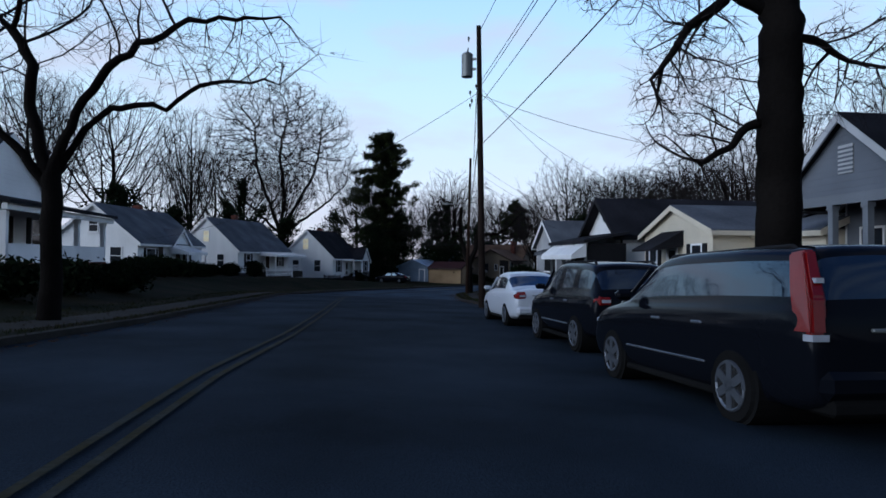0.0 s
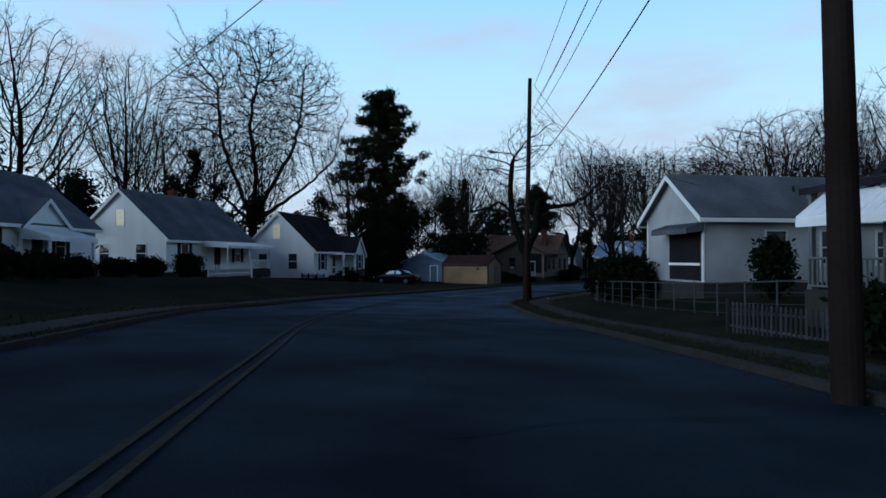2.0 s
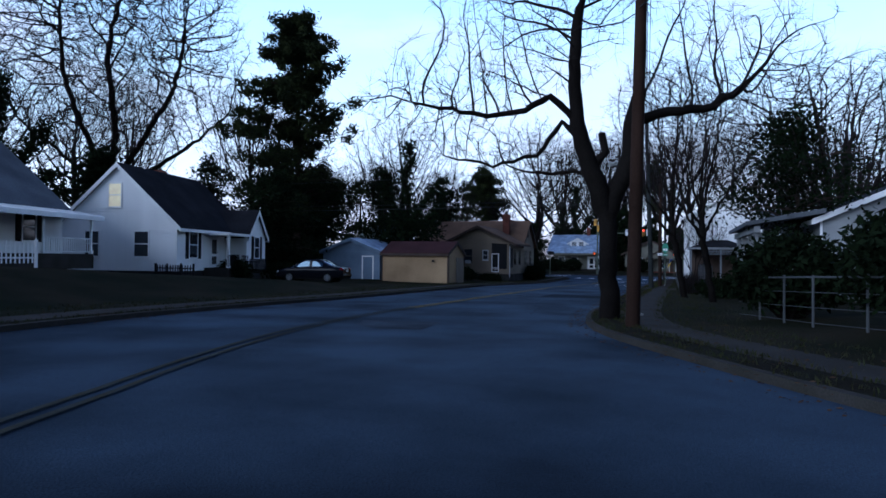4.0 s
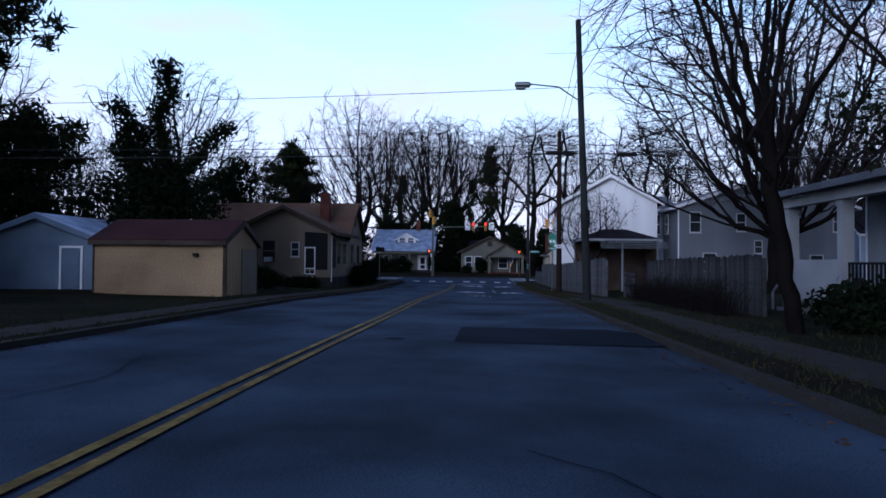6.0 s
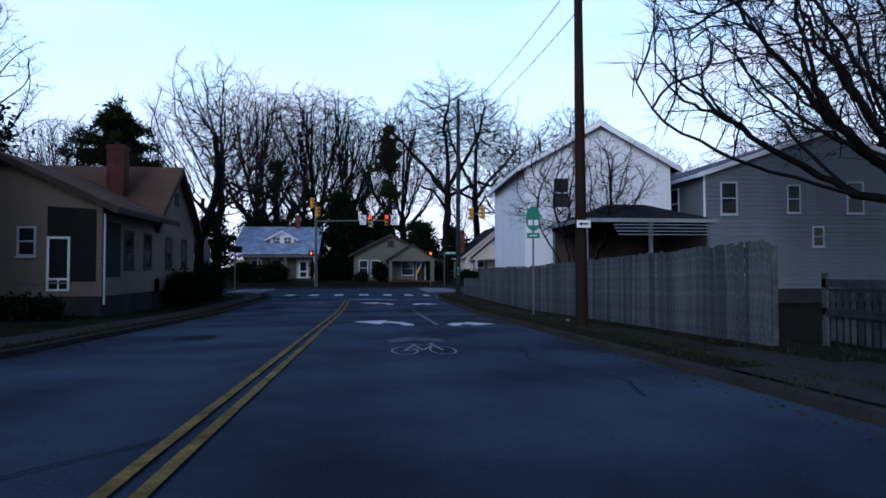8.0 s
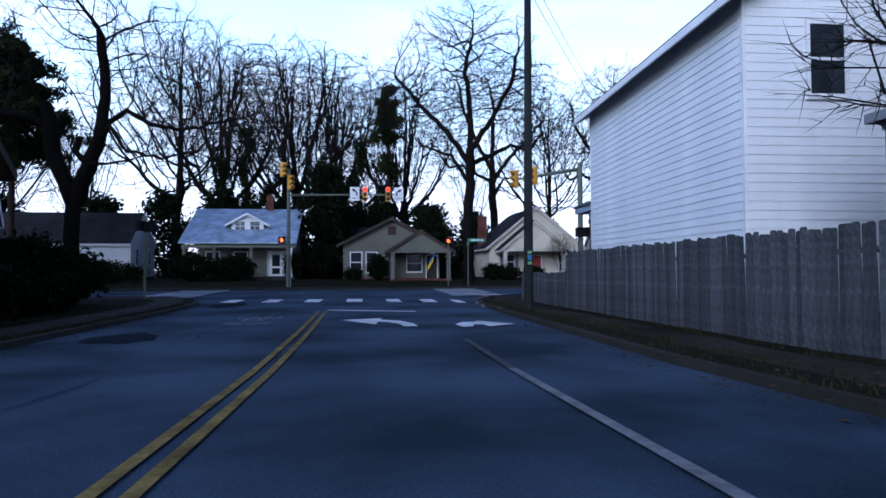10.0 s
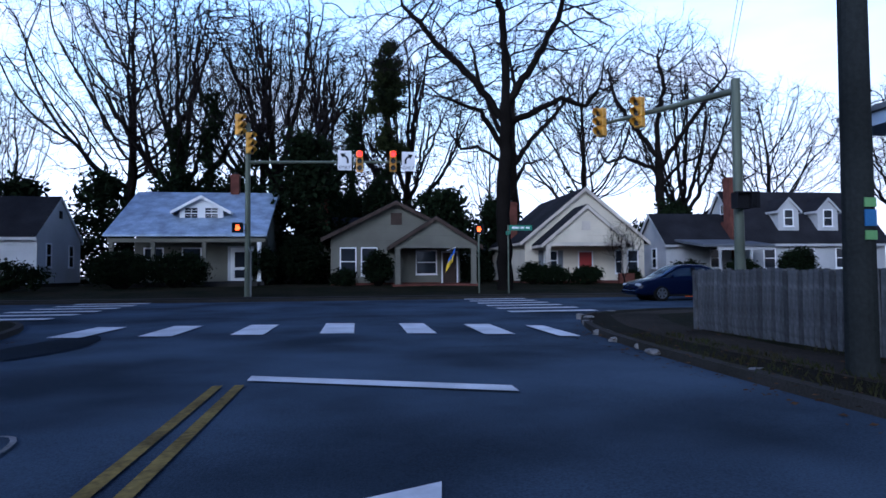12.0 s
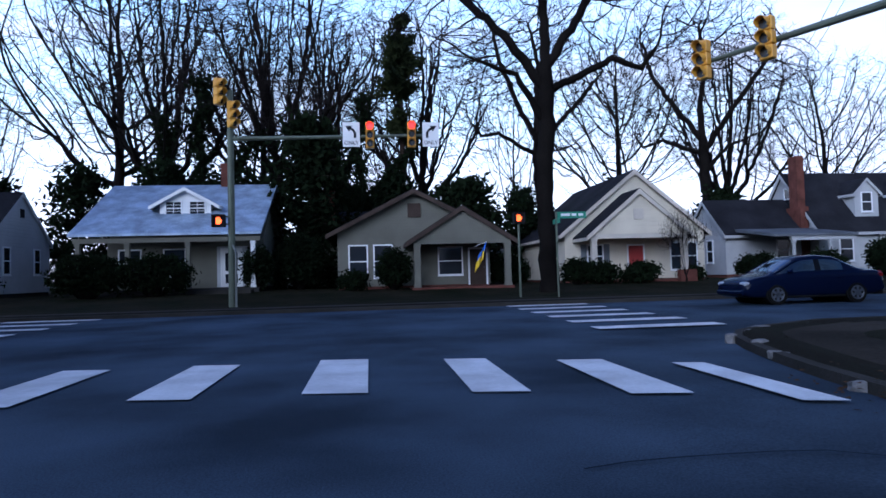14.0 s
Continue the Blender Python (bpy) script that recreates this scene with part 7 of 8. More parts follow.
        for dx in (0.12, -0.78):
            bpart("door_handle", [(dx - 0.1, min(s * hw * 0.96, s * (hw + 0.012)), belt - 0.17, dx + 0.1, max(s * hw * 0.96, s * (hw + 0.012)), belt - 0.14)], paint if style == "sedan" else ALLOY, c, "", 0.01)
        if style != "sedan":
            bpart("side_moulding", [(-wb / 2 + 0.45, min(s * hw * 0.97, s * (hw * 1.012)), 0.49, wb / 2 - 0.45, max(s * hw * 0.97, s * (hw * 1.012)), 0.515)], ALLOY, c, "", 0.008)
        bpart("sill", [(-wb / 2 + 0.38, min(s * hw * 0.85, s * hw * 0.975), 0.2, wb / 2 - 0.38, max(s * hw * 0.85, s * hw * 0.975), 0.27)], RUBBER, c, "", 0.02)
        if style != "sedan":
            zt = rows[cab[3]][3]
            tpart("roof_rail", [((rows[front][0] - 0.15, s * hw * 0.62, zt - 0.05), (rows[front][0] - 0.3, s * hw * 0.62, zt + 0.04), 0.02), ((rows[front][0] - 0.3, s * hw * 0.62, zt + 0.04), (rows[last][0] + 0.35, s * hw * 0.62, zt + 0.03), 0.02), ((rows[last][0] + 0.35, s * hw * 0.62, zt + 0.03), (rows[last][0] + 0.2, s * hw * 0.62, zt - 0.06), 0.02)], BLACK, c, n=8)
    up = 0.08 if style == "suv" else 0.0
    bpart("bumper", [(b - 0.05, -hw * 0.88, 0.36 + up, b + 0.3, hw * 0.88, 0.6 + up)], paint, c, "", 0.07)
    bpart("bumper", [(f - 0.28, -hw * 0.82, 0.3 + up, f + 0.03, hw * 0.82, 0.5 + up)], paint, c, "", 0.07)
    bpart("valance", [(b - 0.02, -hw * 0.8, 0.24 + up, b + 0.3, hw * 0.8, 0.37 + up)], RUBBER, c, "", 0.03)
    pl = bpart("plate", [(b - 0.03, -0.16, 0.7 + up, b + 0.08, 0.16, 0.85 + up)], SIGN_WHITE, c, "pale number plate")
    bpart("bar", [(b - 0.036, -0.12, 0.75 + up, b + 0.0, 0.12, 0.8 + up)], GREY_WALL, pl)
    bpart("trunk_trim", [(b - 0.022, -0.36, 0.875 + up, b + 0.1, 0.36, 0.905 + up)], METAL, c, "", 0.008)
    return c


HEAD = math.degrees(math.atan2(0.82, -0.57))
U, RN = Vector((-0.57, 0.82)), Vector((0.82, 0.57))
for label, rear, paint, kw in (
        ("black estate car with tall red tail lights, parked", (-0.3, 6.3), CAR_BLACK, dict(style="wagon", wb=2.76, r=0.335)),
        ("black sport utility car parked at the kerb", (-3.3, 11.65), CAR_BLACK, dict(style="suv", wb=2.62, r=0.35)),
        ("white four-door saloon parked at the kerb", (-6.85, 16.9), CAR_WHITE, dict(style="sedan", wb=2.72, r=0.33))):
    m = Vector(rear) + U * kw["wb"] / 2 + RN * 0.82
    car(label, m.x, m.y, HEAD, paint, group="parked cars at the kerb", **kw)
car("black saloon parked on the lawn beside the cottage", -48.6, 76.6, 188, CAR_BLACK, style="sedan", z=gz(-48.6, 76.6))
car("dark blue saloon on the cross street", -18.3, 139.9, 180, CAR_NAVY, style="sedan", W=1.85)

# ---- utility poles and cables ----


def utility_pole(label, x, y, top, lean=(0, 0), r=0.16, arms=(), wood=None):
    z0 = level(y) + 0.1
    p = thing("utility_pole", pose(x, y, z0), label, "utility pole")
    H_ = top - z0
    k = 8
    stick = new("pole", tubes_mesh("pole", [([Vector((lean[0] * i / k, lean[1] * i / k, H_ * i / k - (0.3 if i == 0 else 0))) for i in range(k + 1)] + [Vector((lean[0], lean[1], H_ + 0.01))], [r * (1.12 - 0.4 * i / k) for i in range(k + 1)] + [0.005], 16)]))
    stick.data.materials.append(wood or POLE_WOOD)
    stick.parent = p
    for z, w, ang in arms:
        f = (z - z0) / H_
        part("crossarm", (lambda bm: (box(bm, -w / 2, -0.06, -0.06, w / 2, 0.06, 0.06), bm)[1])(bmesh.new()), POLE_WOOD, p, m=pose(lean[0] * f, lean[1] * f - r, z - z0, 0, 0, ang))
    return p


def insulators(p, pts):
    for x, y, z in pts:
        bm = bmesh.new()
        for k in range(3):
            tube(bm, (x, y, z + k * 0.05), (x, y, z + k * 0.05 + 0.03), 0.06, 0.05, 8)
        tube(bm, (x, y, z - 0.12), (x, y, z + 0.16), 0.018, n=6)
        part("insulator", bm, FOUNDATION, p)


P1 = utility_pole("tall dark wooden utility pole with transformer", -12.88, 28.5, 12.9, (-0.25, -0.1), wood=DARK_POLE)
bm = bmesh.new()
tube(bm, (-0.75, -0.35, 11.3), (-0.75, -0.35, 12.4), 0.28, 0.28, 18)
tube(bm, (-0.75, -0.35, 12.4), (-0.75, -0.35, 12.48), 0.29, 0.2, 18)
tr = part("transformer", bm, METAL, P1, "grey drum transformer")
tpart("bushing", [((-0.75, -0.35, 12.45), (-0.72, -0.3, 12.75), 0.04, 0.03)], FOUNDATION, tr)
for z in (11.6, 12.1):
    bpart("bracket", [(-0.6, -0.38, z, -0.3, -0.26, z + 0.1)], METAL, P1)
insulators(P1, [(-0.5, -0.5, 10.4), (-0.6, -0.1, 10.1), (-0.2, -0.45, 10.7), (-0.55, -0.4, 9.8), (-0.75, -0.2, 13.2)])
P2 = utility_pole("brown wooden utility pole beside a gnarled tree", -26.3, 54.6, 11.0, (0.25, 0.1), r=0.15)
tpart("lamp_arm", [((0.2, 0, 8.0), (-0.5, -1.0, 8.5), 0.03), ((-0.5, -1.0, 8.5), (-1.1, -2.0, 8.45), 0.03)], METAL, P2)
bpart("lamp_head", [(-1.3, -2.6, 8.38, -1.0, -2.0, 8.5)], METAL, P2, "cobra-head street lamp", 0.04)
insulators(P2, [(0.25, -0.2, 10.6), (0.25, 0.3, 10.0), (0.1, 0.1, 9.4)])
P3 = utility_pole("weathered utility pole with a street lamp", -27.0, 85.4, 9.2, (-0.4, 0.2), r=0.15, wood=GREY_POLE_WOOD)
tpart("lamp_arm", [((-0.35, 0.1, 8.2), (-1.2, 0.0, 8.75), 0.03), ((-1.2, 0.0, 8.75), (-2.4, -0.1, 8.85), 0.03)], METAL, P3)
bm = bmesh.new()
box(bm, -3.0, -0.26, 8.72, -2.35, 0.06, 8.92, bevel=0.06)
box(bm, -2.95, -0.2, 8.62, -2.55, 0.0, 8.74, bevel=0.04)
part("lamp_head", bm, METAL, P3, "pale cobra-head street lamp, unlit")
insulators(P3, [(-0.45, 0.1, 11.4), (-0.3, 0.1, 8.8), (-0.2, 0.1, 6.4)])
P4 = utility_pole("reddish wooden pole with one-way arrow sign", -26.72, 96.8, 6.9, (0.0, 0.1), r=0.15)
sg = bpart("arrow_sign", [(-0.19, -0.21, 2.67, 0.19, -0.19, 2.87)], SIGN_WHITE, P4, "white sign with black left arrow")
bm = bmesh.new()
prism(bm, [(-0.14, 2.77), (-0.05, 2.83), (-0.05, 2.79), (0.13, 2.79), (0.13, 2.75), (-0.05, 2.75), (-0.05, 2.71)], "y", -0.216, -0.2)
part("arrow", bm, BLACK, sg)
P5 = utility_pole("grey-green wooden pole with small notices", -26.75, 120.2, 9.8, (0.05, 0.0), r=0.15, wood=GREY_POLE_WOOD)
for z, hh, c in ((1.93, 0.05, NOTICE_GREEN), (1.76, 0.09, NOTICE_BLUE), (1.57, 0.05, NOTICE_GREEN)):
    bpart("notice", [(-0.06, -0.178, z - hh, 0.08, -0.165, z + hh)], c, P5, "small paper notice")


def cable(a, b, sag, r=0.012, label="black overhead cable between poles", category="cable"):
    a, b = Vector(a), Vector(b)
    n = 16
    pts = [a.lerp(b, i / n) - Vector((0, 0, 4 * sag * (i / n) * (1 - i / n))) for i in range(n + 1)]
    ob = new("overhead_cable", tubes_mesh("overhead_cable", [(pts, [r] * (n + 1), 5)]))
    ob.data.materials.append(CABLE)
    return tagged(ob, label, category, "overhead cables")


A1 = Vector((-13.1, 28.42, 0))
for z1, z2, dx in ((12.6, 10.8, 0.0), (10.2, 9.9, 0.15), (9.6, 9.3, -0.15), (9.0, 8.9, 0.05)):
    cable((A1.x + dx, A1.y, z1), (-26.1 + dx, 55.6, z2), 0.5, 0.014)
    cable((A1.x + dx, A1.y, z1), (14.5 + dx, -12, z1 + 1.2), 0.6, 0.014)
    cable((-26.1 + dx, 55.6, z2), (-27.4 + dx, 85.1, z2 - 2.2), 0.5, 0.014)
cable((A1.x, A1.y, 9.6), (-46.0, 34.0, 2.7), 1.5, 0.012, "service cable from the pole to a cottage")
cable((A1.x, A1.y, 9.6), (-7.0, 34.6, 5.0), 0.3, 0.01, "service cable from the pole to a house")
cable((A1.x, A1.y, 9.9), (-9.4, 36.8, 4.95), 0.3, 0.01, "service cable from the pole to a house")
cable((A1.x, A1.y, 9.5), (4.5, 30.5, 5.2), 1.0, 0.012, "service cable from the pole to a house")
cable((A1.x + 0.15, A1.y, 7.0), (14.5, -12, 8.5), 0.6, 0.018)
cable((A1.x - 0.1, A1.y, 6.7), (-26.2, 54.6, 5.6), 0.5, 0.018)
cable((-26.2, 55.6, 9.6), (-16.6, 52.0, 4.0), 0.6, 0.01, "service cable from the pole to a house")
for z1, z2, r, s in ((6.3, 6.0, 0.012, 0.35), (3.95, 4.1, 0.014, 0.25), (3.6, 3.55, 0.022, 0.15)):
    cable((-27.35, 85.1, z1), (-75, 86.5, z2 + 0.2), s, r, "cable across the street")
    cable((-27.35, 85.1, z1), (10, 88, z2 + 0.3), s, r, "cable across the street")
for x0, x1, y, z in ((-28.75, -27.55, 85.1, 3.62), (-25.9, -25.1, 85.2, 3.58)):
    t = thing("splice_box", pose(0, 0, 0), "dark splice box hanging on the cable", "cable box")
    bm = bmesh.new()
    tube(bm, (x0, y, z), (x1, y, z), 0.085, n=10)
    part("case", bm, BLACK, t)
for dx, z in ((0.0, 6.8), (0.1, 6.0)):
    cable((-27.4 + dx, 85.1, z + 1.5), (-26.85 + dx, 97.3, z), 0.2, 0.012)
    cable((-26.85 + dx, 97.3, z), (-26.7 + dx, 120.2, z + 2.0), 0.35, 0.012)
    cable((-26.7 + dx, 120.2, z + 2.0), (-10, 150, z + 2.4), 0.4, 0.012)

# ---- signs and signals ----


def text(body, size, m, material, parent, depth=0.004):
    cu = bpy.data.curves.new("lettering", "FONT")
    cu.body, cu.size, cu.align_x, cu.align_y, cu.extrude = body, size, "CENTER", "CENTER", depth
    tmp = bpy.data.objects.new("lettering", cu)
    scene.collection.objects.link(tmp)
    me = bpy.data.meshes.new_from_object(tmp.evaluated_get(bpy.context.evaluated_depsgraph_get()))
    bpy.data.objects.remove(tmp)
    bpy.data.curves.remove(cu)
    me.materials.append(material)
    ob = new("lettering", me)
    ob.parent = parent
    ob.matrix_basis = m
    return ob


s = thing("route_sign", pose(-26.4, 103.0, level(103) + 0.12), "green oval bicycle route sign on a post", "sign")
tpart("post", [((0, 0.03, -0.2), (0, 0.03, 3.7), 0.035)], GREEN_METAL, s, n=8)
bm = bmesh.new()
bmesh.ops.create_circle(bm, cap_ends=True, radius=0.5, segments=28, matrix=pose(0, -0.01, 3.55, 90) @ Matrix.Diagonal((0.56, 0.9, 1, 1)))
r = bmesh.ops.extrude_face_region(bm, geom=bm.faces[:])
bmesh.ops.translate(bm, vec=(0, 0.015, 0), verts=[v for v in r["geom"] if isinstance(v, bmesh.types.BMVert)])
face = part("panel", bm, SIGN_GREEN, s, "green panel")
bpart("bar", [(-0.19, -0.018, 3.3, -0.03, -0.011, 3.5)], SIGN_WHITE, face)
bpart("bar", [(0.03, -0.018, 3.3, 0.19, -0.011, 3.5)], SIGN_WHITE, face)
bpart("panel", [(-0.24, -0.012, 2.82, 0.24, 0.0, 3.02)], SIGN_GREEN, s, "small green arrow panel")
bpart("bar", [(-0.15, -0.017, 2.9, 0.15, -0.011, 2.94)], SIGN_WHITE, s)


def signal_head(parent, m, lit=None, body=None):
    """A three-light head whose lenses face local -y; m is at its middle."""
    h = bpart("signal_head", [(-0.17, -0.1, -0.53 + k * 0.357, 0.17, 0.12, -0.19 + k * 0.357) for k in range(3)], body or SIGNAL_YELLOW, parent, "yellow three-light signal head", 0.02, m=m)
    for k, z in enumerate((0.357, 0.0, -0.357)):
        bm = bmesh.new()
        tube(bm, (0, -0.1, z), (0, -0.125, z), 0.135, n=16)
        part("lens", bm, RED_LAMP if lit == k else LENS, h)
        bm = bmesh.new()
        n = 12
        ro, ri = 0.155, 0.14
        pts = [math.radians(-40 + 260 * i / n) for i in range(n + 1)]
        for a, b in zip(pts, pts[1:]):
            q = [(r_ * math.cos(t), yy, z + r_ * math.sin(t)) for t in (a, b) for r_ in (ro, ri) for yy in (-0.1, -0.33 if math.sin(t) > 0 else -0.22)]
            v = [bm.verts.new(p) for p in q]
            for f in ((0, 1, 5, 4), (2, 6, 7, 3), (1, 3, 7, 5)):
                bm.faces.new([v[i] for i in f])
        bmesh.ops.remove_doubles(bm, verts=bm.verts, dist=0.001)
        part("visor", bm, SIGNAL_YELLOW if body is None else body, h)
    return h


def ped_signal(parent, m, lit=True):
    h = bpart("pedestrian_signal", [(-0.24, -0.02, -0.24, 0.24, 0.2, 0.24), (-0.25, -0.14, 0.2, 0.25, 0.0, 0.25), (-0.25, -0.14, -0.25, -0.21, 0.0, 0.2), (0.21, -0.14, -0.25, 0.25, 0.0, 0.2)], BLACK, parent, "black pedestrian signal box", m=m)
    if lit:
        bm = bmesh.new()
        box(bm, -0.1, -0.035, -0.13, 0.07, -0.022, 0.04)
        for k in range(4):
            box(bm, -0.1 + k * 0.045, -0.035, 0.04, -0.068 + k * 0.045, -0.022, 0.15 - 0.02 * (k in (0, 3)))
        box(bm, 0.07, -0.035, -0.06, 0.12, -0.022, 0.04)
        part("hand", bm, HAND_LAMP, h, "lit orange hand symbol")
    return h


ML = thing("signal_mast", pose(-37.75, 146.4, level(146) + 0.1), "traffic signal mast with long arm and red lights", "traffic signal")
tpart("pole", [((0, 0, -0.3), (0, 0, 8.7), 0.15, 0.12)], GREEN_METAL, ML, n=12)
tpart("arm", [((0, 0, 6.75), (8.4, 0, 6.9), 0.09, 0.05)], GREEN_METAL, ML, n=10)
signal_head(ML, pose(5.55, -0.2, 6.85), 0)
signal_head(ML, pose(7.25, -0.2, 6.88), 0)
signal_head(ML, pose(-0.4, -0.2, 8.6, 0, 0, 60))
signal_head(ML, pose(0.15, -0.35, 7.65, 0, 0, 50))
ped_signal(ML, pose(-0.45, -0.2, 3.45))
for z in (3.3, 3.6):
    bpart("bracket", [(-0.4, -0.05, z, 0, 0.05, z + 0.06)], GREEN_METAL, ML)
tpart("conduit", [((0.18, -0.14, -0.2), (0.18, -0.14, 2.2), 0.04), ((0.18, -0.14, 2.2), (0.05, -0.1, 2.5), 0.04)], METAL, ML, n=6)
for x, flip in ((4.8, 1), (8.05, -1)):
    sg = bpart("turn_sign", [(x - 0.34, -0.12, 6.4, x + 0.34, -0.1, 7.4)], SIGN_WHITE, ML, "white turn-only sign with black arrow")
    bm = bmesh.new()
    prism(bm, [(x + flip * a, z) for a, z in ((0.2, 6.76), (0.2, 6.98), (0.1, 7.12), (0.0, 7.18), (0.04, 7.26), (-0.24, 7.25), (-0.09, 7.02), (-0.05, 7.1), (0.04, 7.05), (0.1, 6.95), (0.1, 6.76))], "y", -0.128, -0.116)
    part("arrow", bm, BLACK, sg)
    text("ONLY", 0.22, pose(x, -0.122, 6.55, 90), BLACK, sg)

MR = thing("signal_mast", pose(-20.85, 131.6, level(131.8) + 0.1), "green-grey signal mast with arm over the cross street", "traffic signal")
tpart("pole", [((0, 0, -0.3), (0, 0, 7.05), 0.16, 0.13)], GREEN_METAL, MR, n=12)
tpart("arm", [((0, 0, 6.7), (-2.2, 5.3, 6.85), 0.11, 0.06)], GREEN_METAL, MR, n=10)
for bx, by, bz in ((-1.4, 3.3, 6.8), (-2.1, 5.05, 6.84)):
    signal_head(MR, pose(bx - 0.22, by - 0.1, bz, 0, 0, -64))
    tpart("bracket", [((bx, by, bz - 0.6), (bx, by, bz + 0.6), 0.018), ((bx, by, bz + 0.58), (bx - 0.2, by - 0.1, bz + 0.52), 0.015), ((bx, by, bz - 0.58), (bx - 0.2, by - 0.1, bz - 0.52), 0.015)], METAL, MR, n=6)
ped_signal(MR, pose(-0.1, -0.35, 3.3), False)
ped_signal(MR, pose(0.45, 0.1, 3.35, 0, 0, 100), False)

PB = thing("pedestrian_signal_post", pose(-25.8, 147.6, level(147.6) + 0.12), "slim post with lit pedestrian hand signal", "pedestrian signal")
tpart("post", [((0, 0, -0.2), (0, 0, 3.2), 0.05)], GREEN_METAL, PB, n=8)
ped_signal(PB, pose(0, -0.12, 3.45))
PC = thing("pedestrian_signal_post", pose(-42.6, 130.6, level(130) + 0.12), "slim post with dark pedestrian signal boxes", "pedestrian signal")
tpart("post", [((0, 0, -0.2), (0, 0, 3.4), 0.06)], GREEN_METAL, PC, n=8)
ped_signal(PC, pose(0.25, 0.0, 3.4, 0, 0, 150), False)
ped_signal(PC, pose(-0.2, 0.1, 3.45, 0, 0, 240), False)

SS = thing("street_sign", pose(-23.9, 146.4, level(146.4) + 0.12), "green street name sign on a post", "sign")
tpart("post", [((-0.55, 0, -0.2), (-0.55, 0, 3.6), 0.04)], GREEN_METAL, SS, n=8)
b = bpart("name_panel", [(-0.5, -0.015, 3.32, 0.75, 0.0, 3.6)], SIGN_GREEN, SS, "green panel")
for x0, x1 in ((-0.35, 0.05), (0.12, 0.32), (0.42, 0.62)):
    bpart("bar", [(x0, -0.022, 3.42, x1, -0.014, 3.52)], SIGN_WHITE, b)
bpart("name_panel", [(-0.56, -0.5, 3.1, -0.54, 0.5, 3.3)], SIGN_GREEN, SS, "green panel")

hy = thing("fire_hydrant", pose(-22.4, 131.25, gz(-22.4, 131.25) + 0.3) @ Matrix.Scale(0.62, 4), "pale painted fire hydrant at the corner", "hydrant")
tpart("barrel", [((0, 0, -0.4), (0, 0, 0.06), 0.2, 0.2), ((0, 0, 0.06), (0, 0, 0.55), 0.13, 0.13), ((0, 0, 0.55), (0, 0, 0.6), 0.18, 0.18)], HYDRANT, hy, n=14)
tpart("cap", [((0, 0, 0.6), (0, 0, 0.72), 0.16, 0.1), ((0, 0, 0.72), (0, 0, 0.82), 0.05, 0.04)], HYDRANT, hy, n=14)
for a in (0, 120, 240):
    v = Vector((math.cos(radians(a - 90)), math.sin(radians(a - 90)), 0))
    tpart("outlet", [(v * 0.1 + Vector((0, 0, 0.42)), v * 0.23 + Vector((0, 0, 0.42)), 0.08, 0.08)], HYDRANT, hy, n=10)
co = thing("traffic_cone", pose(-16.3, 142.7, level(142.7) + 0.01), "orange traffic cone with white band", "traffic cone")
tpart("cone", [((0, 0, 0.04), (0, 0, 0.75), 0.15, 0.03)], ORANGE, co, n=16)
tpart("band", [((0, 0, 0.42), (0, 0, 0.56), 0.09, 0.072)], SIGN_WHITE, co, n=16)
bpart("base", [(-0.2, -0.2, 0, 0.2, 0.2, 0.04)], ORANGE, co)
fl = thing("flag", pose(-26.7, 153.85, -2.42), "blue and yellow flag hanging on a porch pole", "flag")
tpart("pole", [((0, 0, 2.1), (0.5, -0.75, 2.3), 0.015)], WHITE, fl, n=6)
for k, mt in ((0, FLAG_BLUE), (1, FLAG_YELLOW)):
    bm = bmesh.new()
    cols = [(0.48 - 0.11 * i - 0.1 * k, -0.72 + 0.06 * math.sin(i * 2.2) + 0.05 * i, 2.28 - 0.18 * i - 0.36 * k * 1.0) for i in range(5)]
    top_ = [bm.verts.new(c) for c in cols]
    low_ = [bm.verts.new((c[0] - 0.08, c[1] + 0.03, c[2] - 0.5)) for c in cols]
    for i in range(4):
        bm.faces.new((top_[i], top_[i + 1], low_[i + 1], low_[i]))
    part("cloth", bm, mt, fl)

# ---- fences ----


